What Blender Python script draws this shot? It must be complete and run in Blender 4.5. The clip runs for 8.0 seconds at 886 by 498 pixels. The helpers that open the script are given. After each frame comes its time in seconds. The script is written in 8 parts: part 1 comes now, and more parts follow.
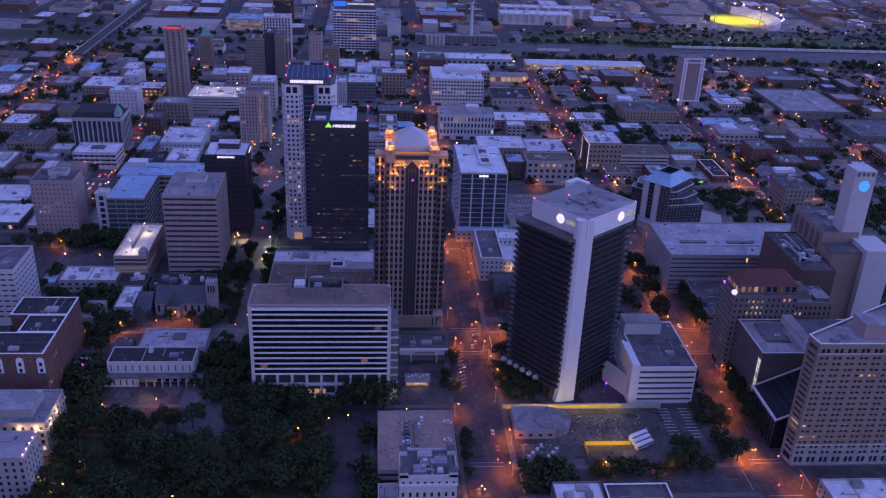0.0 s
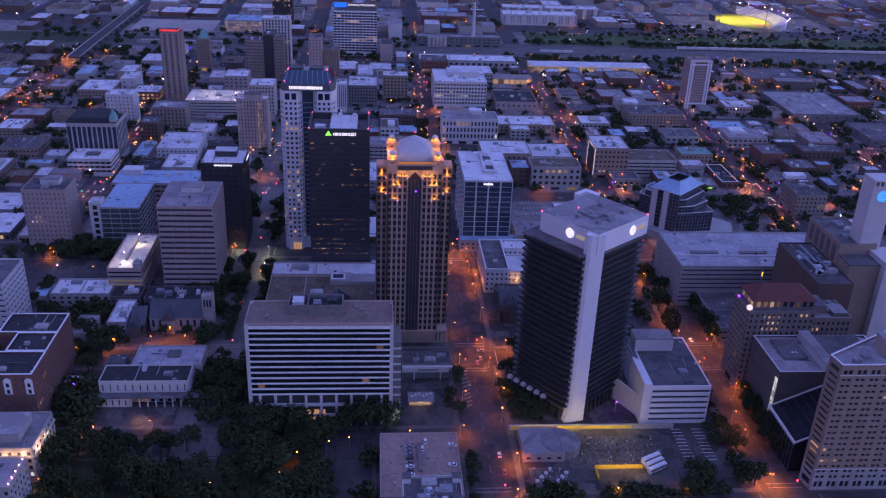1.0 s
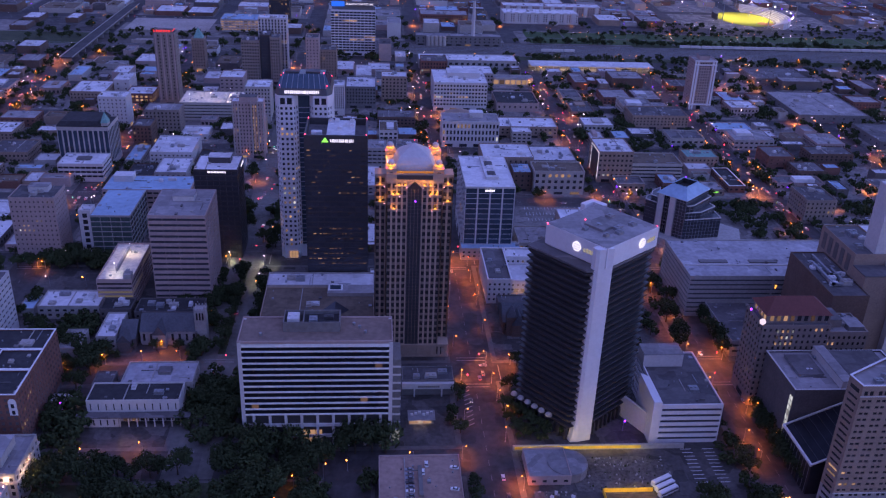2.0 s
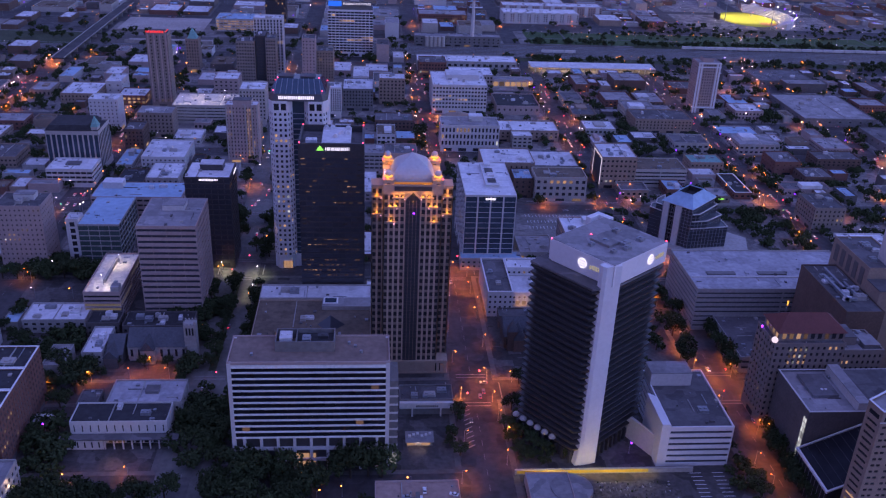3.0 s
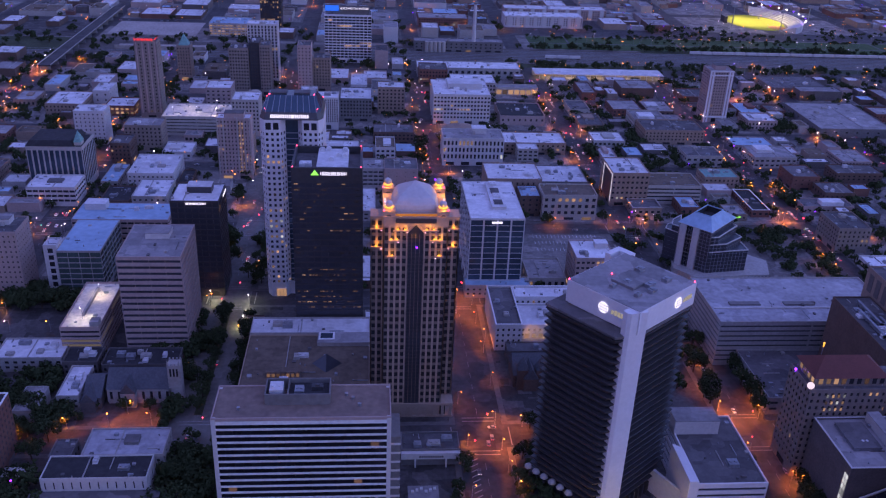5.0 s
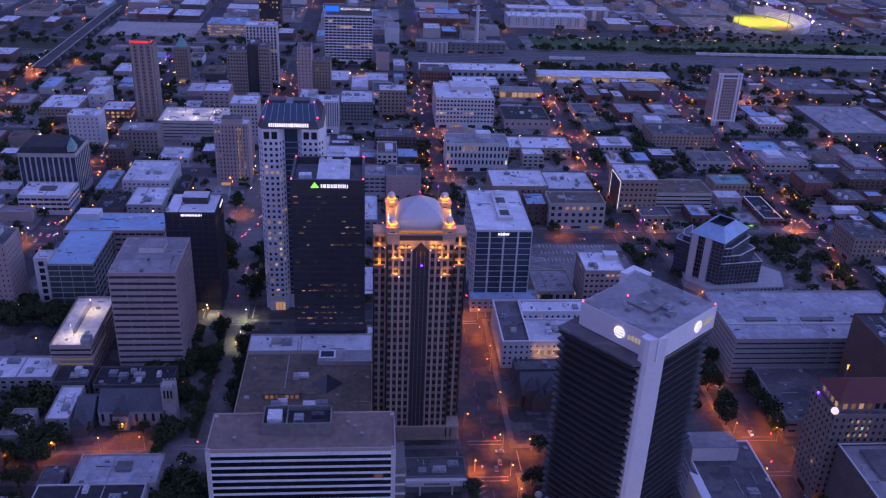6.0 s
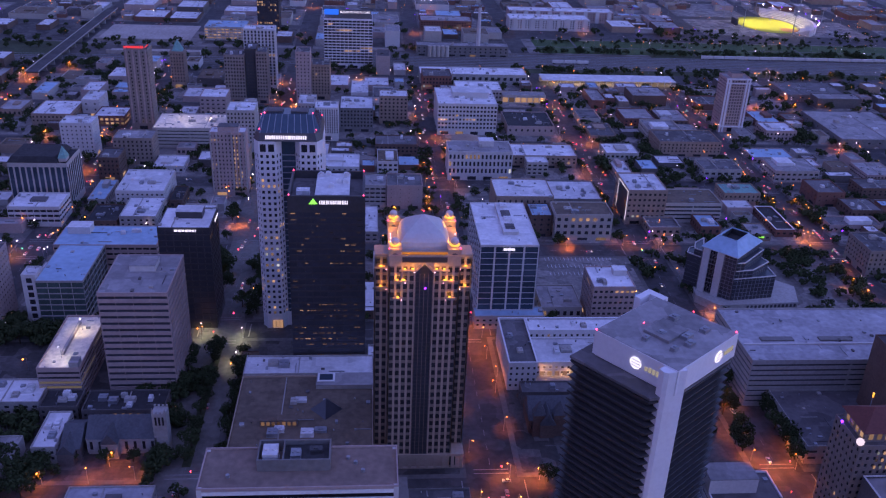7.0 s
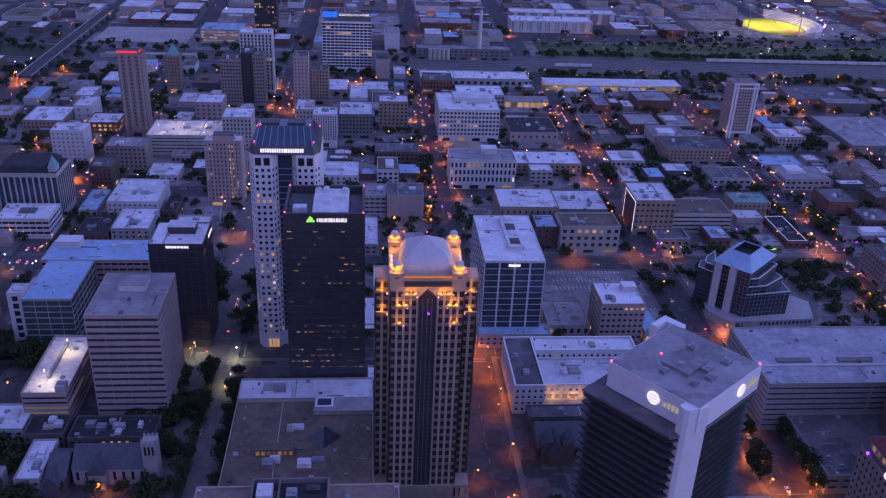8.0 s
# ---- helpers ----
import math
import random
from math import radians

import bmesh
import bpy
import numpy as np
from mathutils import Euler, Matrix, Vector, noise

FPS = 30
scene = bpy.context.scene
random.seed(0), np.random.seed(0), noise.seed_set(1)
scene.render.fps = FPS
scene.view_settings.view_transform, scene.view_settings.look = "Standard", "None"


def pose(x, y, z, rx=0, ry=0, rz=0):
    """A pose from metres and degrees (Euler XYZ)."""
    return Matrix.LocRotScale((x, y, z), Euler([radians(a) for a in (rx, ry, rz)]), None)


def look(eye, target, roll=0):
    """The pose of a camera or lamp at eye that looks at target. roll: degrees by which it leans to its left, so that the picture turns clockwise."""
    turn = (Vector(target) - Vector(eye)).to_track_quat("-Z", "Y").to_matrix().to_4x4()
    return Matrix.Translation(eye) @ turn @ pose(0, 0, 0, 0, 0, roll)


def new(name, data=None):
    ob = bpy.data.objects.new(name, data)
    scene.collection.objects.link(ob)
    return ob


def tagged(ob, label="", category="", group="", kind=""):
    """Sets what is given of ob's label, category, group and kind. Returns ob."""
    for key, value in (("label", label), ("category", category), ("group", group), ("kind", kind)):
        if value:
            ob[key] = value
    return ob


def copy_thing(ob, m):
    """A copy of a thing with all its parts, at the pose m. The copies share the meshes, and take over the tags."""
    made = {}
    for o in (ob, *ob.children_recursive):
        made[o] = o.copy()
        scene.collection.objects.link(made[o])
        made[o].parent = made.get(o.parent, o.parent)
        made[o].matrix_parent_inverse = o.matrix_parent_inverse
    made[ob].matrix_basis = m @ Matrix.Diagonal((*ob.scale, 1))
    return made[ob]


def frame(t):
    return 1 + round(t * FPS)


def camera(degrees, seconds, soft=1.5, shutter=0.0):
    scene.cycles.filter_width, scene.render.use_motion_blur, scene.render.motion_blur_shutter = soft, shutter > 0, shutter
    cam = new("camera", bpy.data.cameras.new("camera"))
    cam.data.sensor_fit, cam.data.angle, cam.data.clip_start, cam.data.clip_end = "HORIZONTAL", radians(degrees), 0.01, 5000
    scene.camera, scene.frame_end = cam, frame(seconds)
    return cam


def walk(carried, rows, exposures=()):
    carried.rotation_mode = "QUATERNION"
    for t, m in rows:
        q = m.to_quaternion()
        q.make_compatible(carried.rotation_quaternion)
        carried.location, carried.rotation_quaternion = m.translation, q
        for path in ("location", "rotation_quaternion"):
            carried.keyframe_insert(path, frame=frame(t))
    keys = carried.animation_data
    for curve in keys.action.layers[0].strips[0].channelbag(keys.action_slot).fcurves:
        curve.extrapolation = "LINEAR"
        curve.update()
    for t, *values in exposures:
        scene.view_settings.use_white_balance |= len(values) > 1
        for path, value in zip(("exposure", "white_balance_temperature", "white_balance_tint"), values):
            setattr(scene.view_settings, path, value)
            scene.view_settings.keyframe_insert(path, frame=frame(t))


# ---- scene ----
cam = camera(52.9, 8.0, soft=1.22)
PATH = [
    (0, (-1.023, 0.225, 303.332), (-0.867, 2.028, 302.479), 2.5),
    (0.5, (-1.287, 10.986, 303.291), (-1.132, 12.787, 302.436), 2.4),
    (1, (-1.473, 21.788, 303.216), (-1.319, 23.589, 302.36), 2.4),
    (1.5, (-1.432, 32.632, 303.098), (-1.277, 34.431, 302.239), 2.3),
    (3, (-0.39, 65.534, 302.53), (-0.229, 67.329, 301.662), 2.5),
    (3.5, (-0.169, 76.769, 302.512), (-0.007, 78.563, 301.644), 2.5),
    (4, (-0.156, 88.079, 302.56), (0.008, 89.872, 301.689), 2.5),
    (4.5, (-0.39, 99.385, 302.609), (-0.226, 101.178, 301.736), 2.5),
    (4.7, (-0.577, 103.932, 302.614), (-0.412, 105.725, 301.743), 2.5),
    (6, (-2.253, 133.719, 302.658), (-2.088, 135.509, 301.781), 2.5),
    (6.5, (-2.68, 145.475, 302.667), (-2.515, 147.264, 301.789), 2.4),
    (7, (-2.929, 157.424, 302.668), (-2.763, 159.213, 301.79), 2.5),
    (7.5, (-3.16, 169.435, 302.668), (-2.993, 171.224, 301.789), 2.5),
    (8, (-3.41, 181.564, 302.695), (-3.242, 183.351, 301.815), 2.5),
]
walk(cam, [(t, look(eye, target, roll)) for t, eye, target, roll in PATH], [(0, 2.28, 5980, 38), (8, 2.28, 5980, 38)])

# ---- light and exposure ----
LAMP = 0.25
world = bpy.data.worlds.new("dusk_sky")
scene.world = world
world.use_nodes = True
wn = world.node_tree
bg = wn.nodes["Background"]
sky = wn.nodes.new("ShaderNodeTexSky")
sky.sky_type = 'NISHITA'
sky.sun_disc = False
sky.sun_elevation = radians(-2.0)
sky.ozone_density = 2.6
sky.sun_rotation = radians(100)
sky.altitude = 200
wn.links.new(sky.outputs[0], bg.inputs[0])
bg.inputs[1].default_value = 1.1

sun = new("sun", bpy.data.lights.new("sun", 'SUN'))
sun.data.energy, sun.data.angle, sun.data.color = 0.11, radians(90), (0.56, 0.52, 1.0)
sun.matrix_world = look((200, 420, 900), (0, 600, 0))


# ---- materials ----
MATS = {}


def surface(name, color, rough=0.8, metal=0.0, var=0.25, big=0.03, fine=0.6, bump=0.0, rnd=0.0, spec=0.5, patch=0.0):
    """A worn surface: large stains, fine grain, a little relief, and a shade that differs from piece to piece."""
    m = bpy.data.materials.new(name)
    m.use_nodes = True
    t = m.node_tree
    b = t.nodes["Principled BSDF"]
    b.inputs["Roughness"].default_value, b.inputs["Metallic"].default_value = rough, metal
    b.inputs["Specular IOR Level"].default_value = spec
    geo = t.nodes.new("ShaderNodeNewGeometry")
    n1, n2 = t.nodes.new("ShaderNodeTexNoise"), t.nodes.new("ShaderNodeTexNoise")
    n1.inputs["Scale"].default_value, n2.inputs["Scale"].default_value = big, fine
    n1.inputs["Detail"].default_value, n2.inputs["Detail"].default_value = 5, 3
    n1.inputs["Roughness"].default_value = 0.65
    for n in (n1, n2):
        t.links.new(geo.outputs["Position"], n.inputs["Vector"])
    add = t.nodes.new("ShaderNodeMath")
    add.operation = 'ADD'
    t.links.new(n1.outputs[0], add.inputs[0])
    t.links.new(n2.outputs[0], add.inputs[1])
    last = add
    if rnd:
        info = t.nodes.new("ShaderNodeObjectInfo")
        mul = t.nodes.new("ShaderNodeMath")
        mul.operation = 'MULTIPLY_ADD'
        mul.inputs[1].default_value = rnd
        t.links.new(info.outputs["Random"], mul.inputs[0])
        t.links.new(add.outputs[0], mul.inputs[2])
        last = mul
    mr = t.nodes.new("ShaderNodeMapRange")
    mr.inputs[1].default_value, mr.inputs[2].default_value = 0.6, 1.4 + rnd
    mr.inputs[3].default_value, mr.inputs[4].default_value = 1 - var, 1 + var
    t.links.new(last.outputs[0], mr.inputs[0])
    shade = mr
    if patch:
        vo = t.nodes.new("ShaderNodeTexVoronoi")
        vo.inputs["Scale"].default_value = 0.11
        vo.distance = 'CHEBYCHEV'
        t.links.new(geo.outputs["Position"], vo.inputs["Vector"])
        sep = t.nodes.new("ShaderNodeSeparateColor")
        t.links.new(vo.outputs["Color"], sep.inputs[0])
        pr = t.nodes.new("ShaderNodeMapRange")
        pr.inputs[3].default_value, pr.inputs[4].default_value = 1 - patch, 1 + patch * 0.4
        t.links.new(sep.outputs[0], pr.inputs[0])
        mu = t.nodes.new("ShaderNodeMath")
        mu.operation = 'MULTIPLY'
        t.links.new(mr.outputs[0], mu.inputs[0])
        t.links.new(pr.outputs[0], mu.inputs[1])
        shade = mu
    mix = t.nodes.new("ShaderNodeVectorMath")
    mix.operation = 'SCALE'
    mix.inputs[0].default_value = color
    t.links.new(shade.outputs[0], mix.inputs[3])
    t.links.new(mix.outputs[0], b.inputs["Base Color"])
    if bump:
        bp = t.nodes.new("ShaderNodeBump")
        bp.inputs["Strength"].default_value, bp.inputs["Distance"].default_value = bump, 0.3
        t.links.new(n2.outputs[0], bp.inputs["Height"])
        t.links.new(bp.outputs[0], b.inputs["Normal"])
    MATS[name] = m
    return m


def glow(name, color, strength, rnd=0.0):
    """Something that gives off light."""
    strength *= LAMP
    m = bpy.data.materials.new(name)
    m.use_nodes = True
    t = m.node_tree
    b = t.nodes["Principled BSDF"]
    b.inputs["Base Color"].default_value = (0.02, 0.02, 0.02, 1)
    b.inputs["Emission Color"].default_value = (*color, 1)
    b.inputs["Emission Strength"].default_value = strength
    if rnd:
        info = t.nodes.new("ShaderNodeObjectInfo")
        geo = t.nodes.new("ShaderNodeNewGeometry")
        ad = t.nodes.new("ShaderNodeMath")
        ad.operation = 'ADD'
        t.links.new(info.outputs["Random"], ad.inputs[0])
        t.links.new(geo.outputs["Random Per Island"], ad.inputs[1])
        fr = t.nodes.new("ShaderNodeMath")
        fr.operation = 'FRACT'
        t.links.new(ad.outputs[0], fr.inputs[0])
        mr = t.nodes.new("ShaderNodeMapRange")
        mr.inputs[3].default_value, mr.inputs[4].default_value = strength * (1 - rnd), strength * (1 + rnd)
        t.links.new(fr.outputs[0], mr.inputs[0])
        t.links.new(mr.outputs[0], b.inputs["Emission Strength"])
    MATS[name] = m
    return m


surface("asphalt", (0.068, 0.063, 0.063), 0.9, var=0.45, big=0.02, fine=0.25, patch=0.3)
surface("pavement", (0.12, 0.112, 0.105), 0.9, var=0.4, big=0.03, fine=0.3, bump=0.2)
surface("lot_asphalt", (0.085, 0.078, 0.074), 0.9, var=0.5, big=0.04, fine=0.4, patch=0.55)
surface("far_ground", (0.20, 0.18, 0.165), 0.95, var=0.7, big=0.012, fine=0.08)
# pale lot for the farther blocks, with distance haze put into its colour
surface("lot_hazed", (0.23, 0.21, 0.195), 0.9, var=0.5, big=0.04, fine=0.4, patch=0.5)
surface("lawn", (0.045, 0.085, 0.025), 0.95, var=0.5, big=0.05, fine=0.5)
surface("park_soil", (0.05, 0.062, 0.03), 0.95, var=0.5, big=0.05, fine=0.4)
surface("outfield", (0.30, 0.32, 0.01), 0.95, var=0.12, big=0.05, fine=0.3)
surface("infield_clay", (0.42, 0.17, 0.06), 0.95, var=0.15)
surface("ballast", (0.12, 0.105, 0.095), 0.95, var=0.5, big=0.03, fine=0.3)
surface("white_paint", (0.75, 0.75, 0.73), 0.7, var=0.2)
surface("road_paint", (0.26, 0.25, 0.245), 0.8, var=0.6, big=0.2, fine=1.5)
surface("white_panel", (0.72, 0.70, 0.71), 0.6, var=0.08, big=0.05, fine=0.5)
surface("rubble", (0.11, 0.10, 0.09), 0.95, var=0.8, big=0.06, fine=0.5, bump=0.5)
surface("yellow_paint", (0.7, 0.48, 0.04), 0.6, var=0.15)
surface("concrete_white", (0.56, 0.535, 0.52), 0.8, var=0.14, big=0.06, fine=0.7)
surface("concrete", (0.36, 0.34, 0.32), 0.85, var=0.25, big=0.05, fine=0.5)
surface("concrete_dark", (0.17, 0.16, 0.155), 0.85, var=0.3, big=0.05, fine=0.5)
surface("limestone", (0.42, 0.38, 0.34), 0.85, var=0.16, big=0.06, fine=0.6)
surface("stone_tan", (0.25, 0.205, 0.175), 0.85, var=0.2, big=0.06, fine=0.6)
surface("granite_pink", (0.40, 0.305, 0.235), 0.7, var=0.16, big=0.08, fine=0.8)
surface("precast_tan", (0.40, 0.30, 0.275), 0.85, var=0.18, big=0.06, fine=0.6)
surface("spandrel_stone", (0.21, 0.165, 0.135), 0.8, var=0.2, big=0.08, fine=0.8)
surface("brick_red", (0.19, 0.09, 0.068), 0.9, var=0.3, big=0.08, fine=0.9)
surface("brick_brown", (0.135, 0.086, 0.066), 0.9, var=0.3, big=0.08, fine=0.9)
surface("brick_tan", (0.30, 0.22, 0.17), 0.9, var=0.25, big=0.08, fine=0.9)
surface("stone_dark", (0.125, 0.11, 0.105), 0.85, var=0.3, big=0.1, fine=0.9)
surface("metal_dark", (0.075, 0.071, 0.073), 0.45, 0.3, var=0.25, big=0.05)
surface("metal_grey", (0.30, 0.31, 0.33), 0.5, 0.5, var=0.3, big=0.2)
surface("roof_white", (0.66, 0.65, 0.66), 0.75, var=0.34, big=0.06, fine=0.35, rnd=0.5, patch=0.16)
surface("roof_grey", (0.30, 0.28, 0.28), 0.85, var=0.45, big=0.06, fine=0.35, rnd=0.6, patch=0.3)
surface("roof_dark", (0.13, 0.12, 0.122), 0.9, var=0.5, big=0.06, fine=0.35, rnd=0.6, patch=0.35)
surface("roof_brown", (0.15, 0.112, 0.08), 0.9, var=0.4, big=0.06, fine=0.35, patch=0.2)
surface("roof_tan", (0.21, 0.15, 0.12), 0.9, var=0.35, big=0.06, fine=0.35)
surface("deck_pink", (0.34, 0.23, 0.185), 0.9, var=0.35, big=0.06, fine=0.4)
surface("bare_concrete", (0.38, 0.33, 0.29), 0.9, var=0.4, big=0.03, fine=0.3)
surface("deck_pale", (0.36, 0.35, 0.37), 0.85, var=0.35, big=0.04, fine=0.3, patch=0.2)
surface("roof_blue", (0.30, 0.44, 0.56), 0.7, var=0.22, big=0.035, fine=0.25)
surface("tile_red", (0.15, 0.045, 0.035), 0.8, var=0.25, big=0.1, fine=0.9)
surface("roof_tar", (0.036, 0.035, 0.037), 0.9, var=0.5, big=0.08, fine=0.4, patch=0.2)
surface("slate", (0.085, 0.09, 0.10), 0.8, var=0.3, big=0.1, fine=0.8)
surface("copper_green", (0.16, 0.34, 0.30), 0.7, var=0.3, big=0.15)
surface("dome_metal", (0.50, 0.485, 0.49), 0.42, 0.15, var=0.12, big=0.1)
surface("glass_dark", (0.035, 0.035, 0.04), 0.09, var=0.4, rnd=0.6, fine=0.3)
surface("glass_blue", (0.05, 0.075, 0.10), 0.08, 0.15, var=0.4, rnd=0.6, fine=0.3)
surface("glass_green", (0.07, 0.11, 0.10), 0.15, var=0.4, rnd=0.6, fine=0.3)
surface("glass_black", (0.044, 0.047, 0.058), 0.28, var=0.4, rnd=0.6, fine=0.3)
surface("glass_curtain", (0.16, 0.14, 0.14), 0.25, var=0.6, rnd=0.8, fine=0.4)
surface("bark", (0.07, 0.05, 0.035), 0.95, var=0.3)
surface("leaves", (0.046, 0.064, 0.027), 0.9, var=0.55, big=0.05, fine=0.35, rnd=0.5, spec=0.1)
surface("leaves_dark", (0.036, 0.05, 0.022), 0.9, var=0.55, big=0.05, fine=0.35, rnd=0.5, spec=0.1)
surface("car_paint", (0.22, 0.22, 0.24), 0.3, 0.2, var=0.85, rnd=2.5)
surface("car_white", (0.75, 0.75, 0.75), 0.3, var=0.08)
surface("rubber", (0.02, 0.02, 0.02), 0.8, var=0.2)
glow("lit_warm", (1.0, 0.60, 0.27), 0.24, 0.9)
glow("lit_dim", (1.0, 0.55, 0.25), 0.085, 0.95)
glow("lit_garage", (1.0, 0.82, 0.45), 0.1, 0.5)
glow("lit_cool", (0.85, 0.92, 0.75), 0.4, 0.7)
glow("sodium", (1.0, 0.20, 0.015), 20)
glow("lamp_white", (1.0, 0.74, 0.72), 24)
glow("lamp_purple", (0.2, 0.025, 1.0), 9)
glow("bulb_pink", (1.0, 0.45, 0.5), 7)
glow("red_beacon", (1.0, 0.04, 0.08), 10)
glow("lantern", (1.0, 0.85, 0.8), 0.8)
surface("glass_roof", (0.02, 0.02, 0.024), 0.35, var=0.5, fine=0.2, spec=0.12)
surface("glass_ink", (0.016, 0.016, 0.02), 0.12, var=0.4, rnd=0.6, fine=0.3)
# pale parking deck with warm lamp light put into its base colour
surface("deck_lamplit", (0.78, 0.70, 0.58), 0.8, var=0.3, big=0.05, fine=0.4, patch=0.12)
surface("street_paving", (0.15, 0.145, 0.13), 0.9, var=0.35, big=0.03, fine=0.3, patch=0.15)
glow("tail_light", (1.0, 0.03, 0.05), 7)
glow("head_light", (1.0, 0.85, 0.7), 5)
glow("go_green", (0.05, 1.0, 0.45), 4)
glow("sign_white", (0.95, 0.95, 1.0), 1.0)
glow("sign_letter", (0.85, 0.8, 0.5), 0.3)
glow("sign_green", (0.25, 1.0, 0.08), 1.1)
glow("sign_red", (1.0, 0.04, 0.03), 1.3)
glow("sign_blue", (0.02, 0.2, 1.0), 0.7)
glow("sign_cyan", (0.04, 0.35, 0.9), 1.0)
glow("amber_globe", (1.0, 0.40, 0.03), 1.6)
glow("amber_flood", (1.0, 0.42, 0.02), 3.0)
glow("amber_wash", (1.0, 0.32, 0.01), 0.4)
glow("canopy_light", (1.0, 0.78, 0.45), 1.6)


# ---- mesh helpers ----
class Mesh:
    """Collects boxes, prisms and faces into one mesh."""

    def __init__(s):
        s.v, s.f, s.m = [], [], []

    def face(s, pts, mi=0):
        n = len(s.v)
        s.v.extend(pts)
        s.f.append(tuple(range(n, n + len(pts))))
        s.m.append(mi)

    def box(s, x0, x1, y0, y1, z0, z1, mi=0):
        n = len(s.v)
        s.v.extend([(x0, y0, z0), (x1, y0, z0), (x1, y1, z0), (x0, y1, z0), (x0, y0, z1), (x1, y0, z1), (x1, y1, z1), (x0, y1, z1)])
        s.f.extend([(n, n + 3, n + 2, n + 1), (n + 4, n + 5, n + 6, n + 7), (n, n + 1, n + 5, n + 4), (n + 1, n + 2, n + 6, n + 5), (n + 2, n + 3, n + 7, n + 6), (n + 3, n, n + 4, n + 7)])
        s.m.extend([mi] * 6)

    def prism(s, poly, z0, z1, top=None, mi=0):
        """An upright solid on a ring of (x, y), counter-clockwise; top: another ring for tapering forms."""
        top = top or poly
        n, k = len(s.v), len(poly)
        s.v.extend([(x, y, z0) for x, y in poly])
        s.v.extend([(x, y, z1) for x, y in top])
        s.f.append(tuple(n + i for i in reversed(range(k))))
        s.f.append(tuple(n + k + i for i in range(k)))
        s.f.extend((n + i, n + (i + 1) % k, n + k + (i + 1) % k, n + k + i) for i in range(k))
        s.m.extend([mi] * (k + 2))

    def drum(s, x, y, r, z0, z1, r1=None, k=12, mi=0):
        r1 = r if r1 is None else r1
        ring = [(math.cos(2 * math.pi * i / k), math.sin(2 * math.pi * i / k)) for i in range(k)]
        s.prism([(x + r * a, y + r * b) for a, b in ring], z0, z1, [(x + r1 * a, y + r1 * b) for a, b in ring], mi)

    def ball(s, x, y, z, r, k=12, mi=0, low=-1.0, squash=1.0):
        """A sphere, or its part above low * r."""
        rows = 6
        a0 = math.asin(low)
        for i in range(rows):
            a, b = a0 + (math.pi / 2 - a0) * i / rows, a0 + (math.pi / 2 - a0) * (i + 1) / rows
            s.drum(x, y, max(r * math.cos(a), 0.01), z + r * math.sin(a) * squash, z + r * math.sin(b) * squash, max(r * math.cos(b), 0.01), k, mi)

    def gable(s, x0, x1, y0, y1, z0, z1, along="x", hip=0.0, mi=0):
        """A pitched roof with its ridge along x or y; hip: how far the ridge's ends are drawn in."""
        if along == "x":
            ym = (y0 + y1) / 2
            a, b = (x0 + hip, ym, z1), (x1 - hip, ym, z1)
            s.face([(x0, y0, z0), (x1, y0, z0), b, a], mi), s.face([(x1, y1, z0), (x0, y1, z0), a, b], mi)
            s.face([(x0, y1, z0), (x0, y0, z0), a], mi), s.face([(x1, y0, z0), (x1, y1, z0), b], mi)
        else:
            xm = (x0 + x1) / 2
            a, b = (xm, y0 + hip, z1), (xm, y1 - hip, z1)
            s.face([(x1, y0, z0), (x1, y1, z0), b, a], mi), s.face([(x0, y1, z0), (x0, y0, z0), a, b], mi)
            s.face([(x0, y0, z0), (x1, y0, z0), a], mi), s.face([(x1, y1, z0), (x0, y1, z0), b], mi)
        s.face([(x0, y0, z0), (x0, y1, z0), (x1, y1, z0), (x1, y0, z0)], mi)

    def data(s, name, *mats):
        me = bpy.data.meshes.new(name)
        me.from_pydata(s.v, [], s.f)
        for m in mats:
            me.materials.append(MATS[m])
        if len(mats) > 1:
            me.polygons.foreach_set("material_index", s.m)
        me.update()
        return me

    def part(s, name, parent, *mats, label="", kind=""):
        """The collected mesh as one part under a thing or a part."""
        ob = new(name, s.data(name, *mats))
        ob.parent = parent
        return tagged(ob, label, kind=kind)


def thing(name, label, category, x, y, z=0.0, rz=0.0, group=""):
    e = new(name)
    e.empty_display_size = 0.5
    e.matrix_basis = pose(x, y, z, 0, 0, rz)
    return tagged(e, label, category, group)


PANES = {}


def pane_data(w, h, mat):
    """A thin glass pane that stands in the x-z plane; alike panes share it."""
    key = (round(w, 2), round(h, 2), mat)
    if key not in PANES:
        m = Mesh()
        m.box(-w / 2, w / 2, -0.05, 0.05, -h / 2, h / 2)
        PANES[key] = m.data("pane", mat)
    return PANES[key]


COUNT = dict(pane=0)


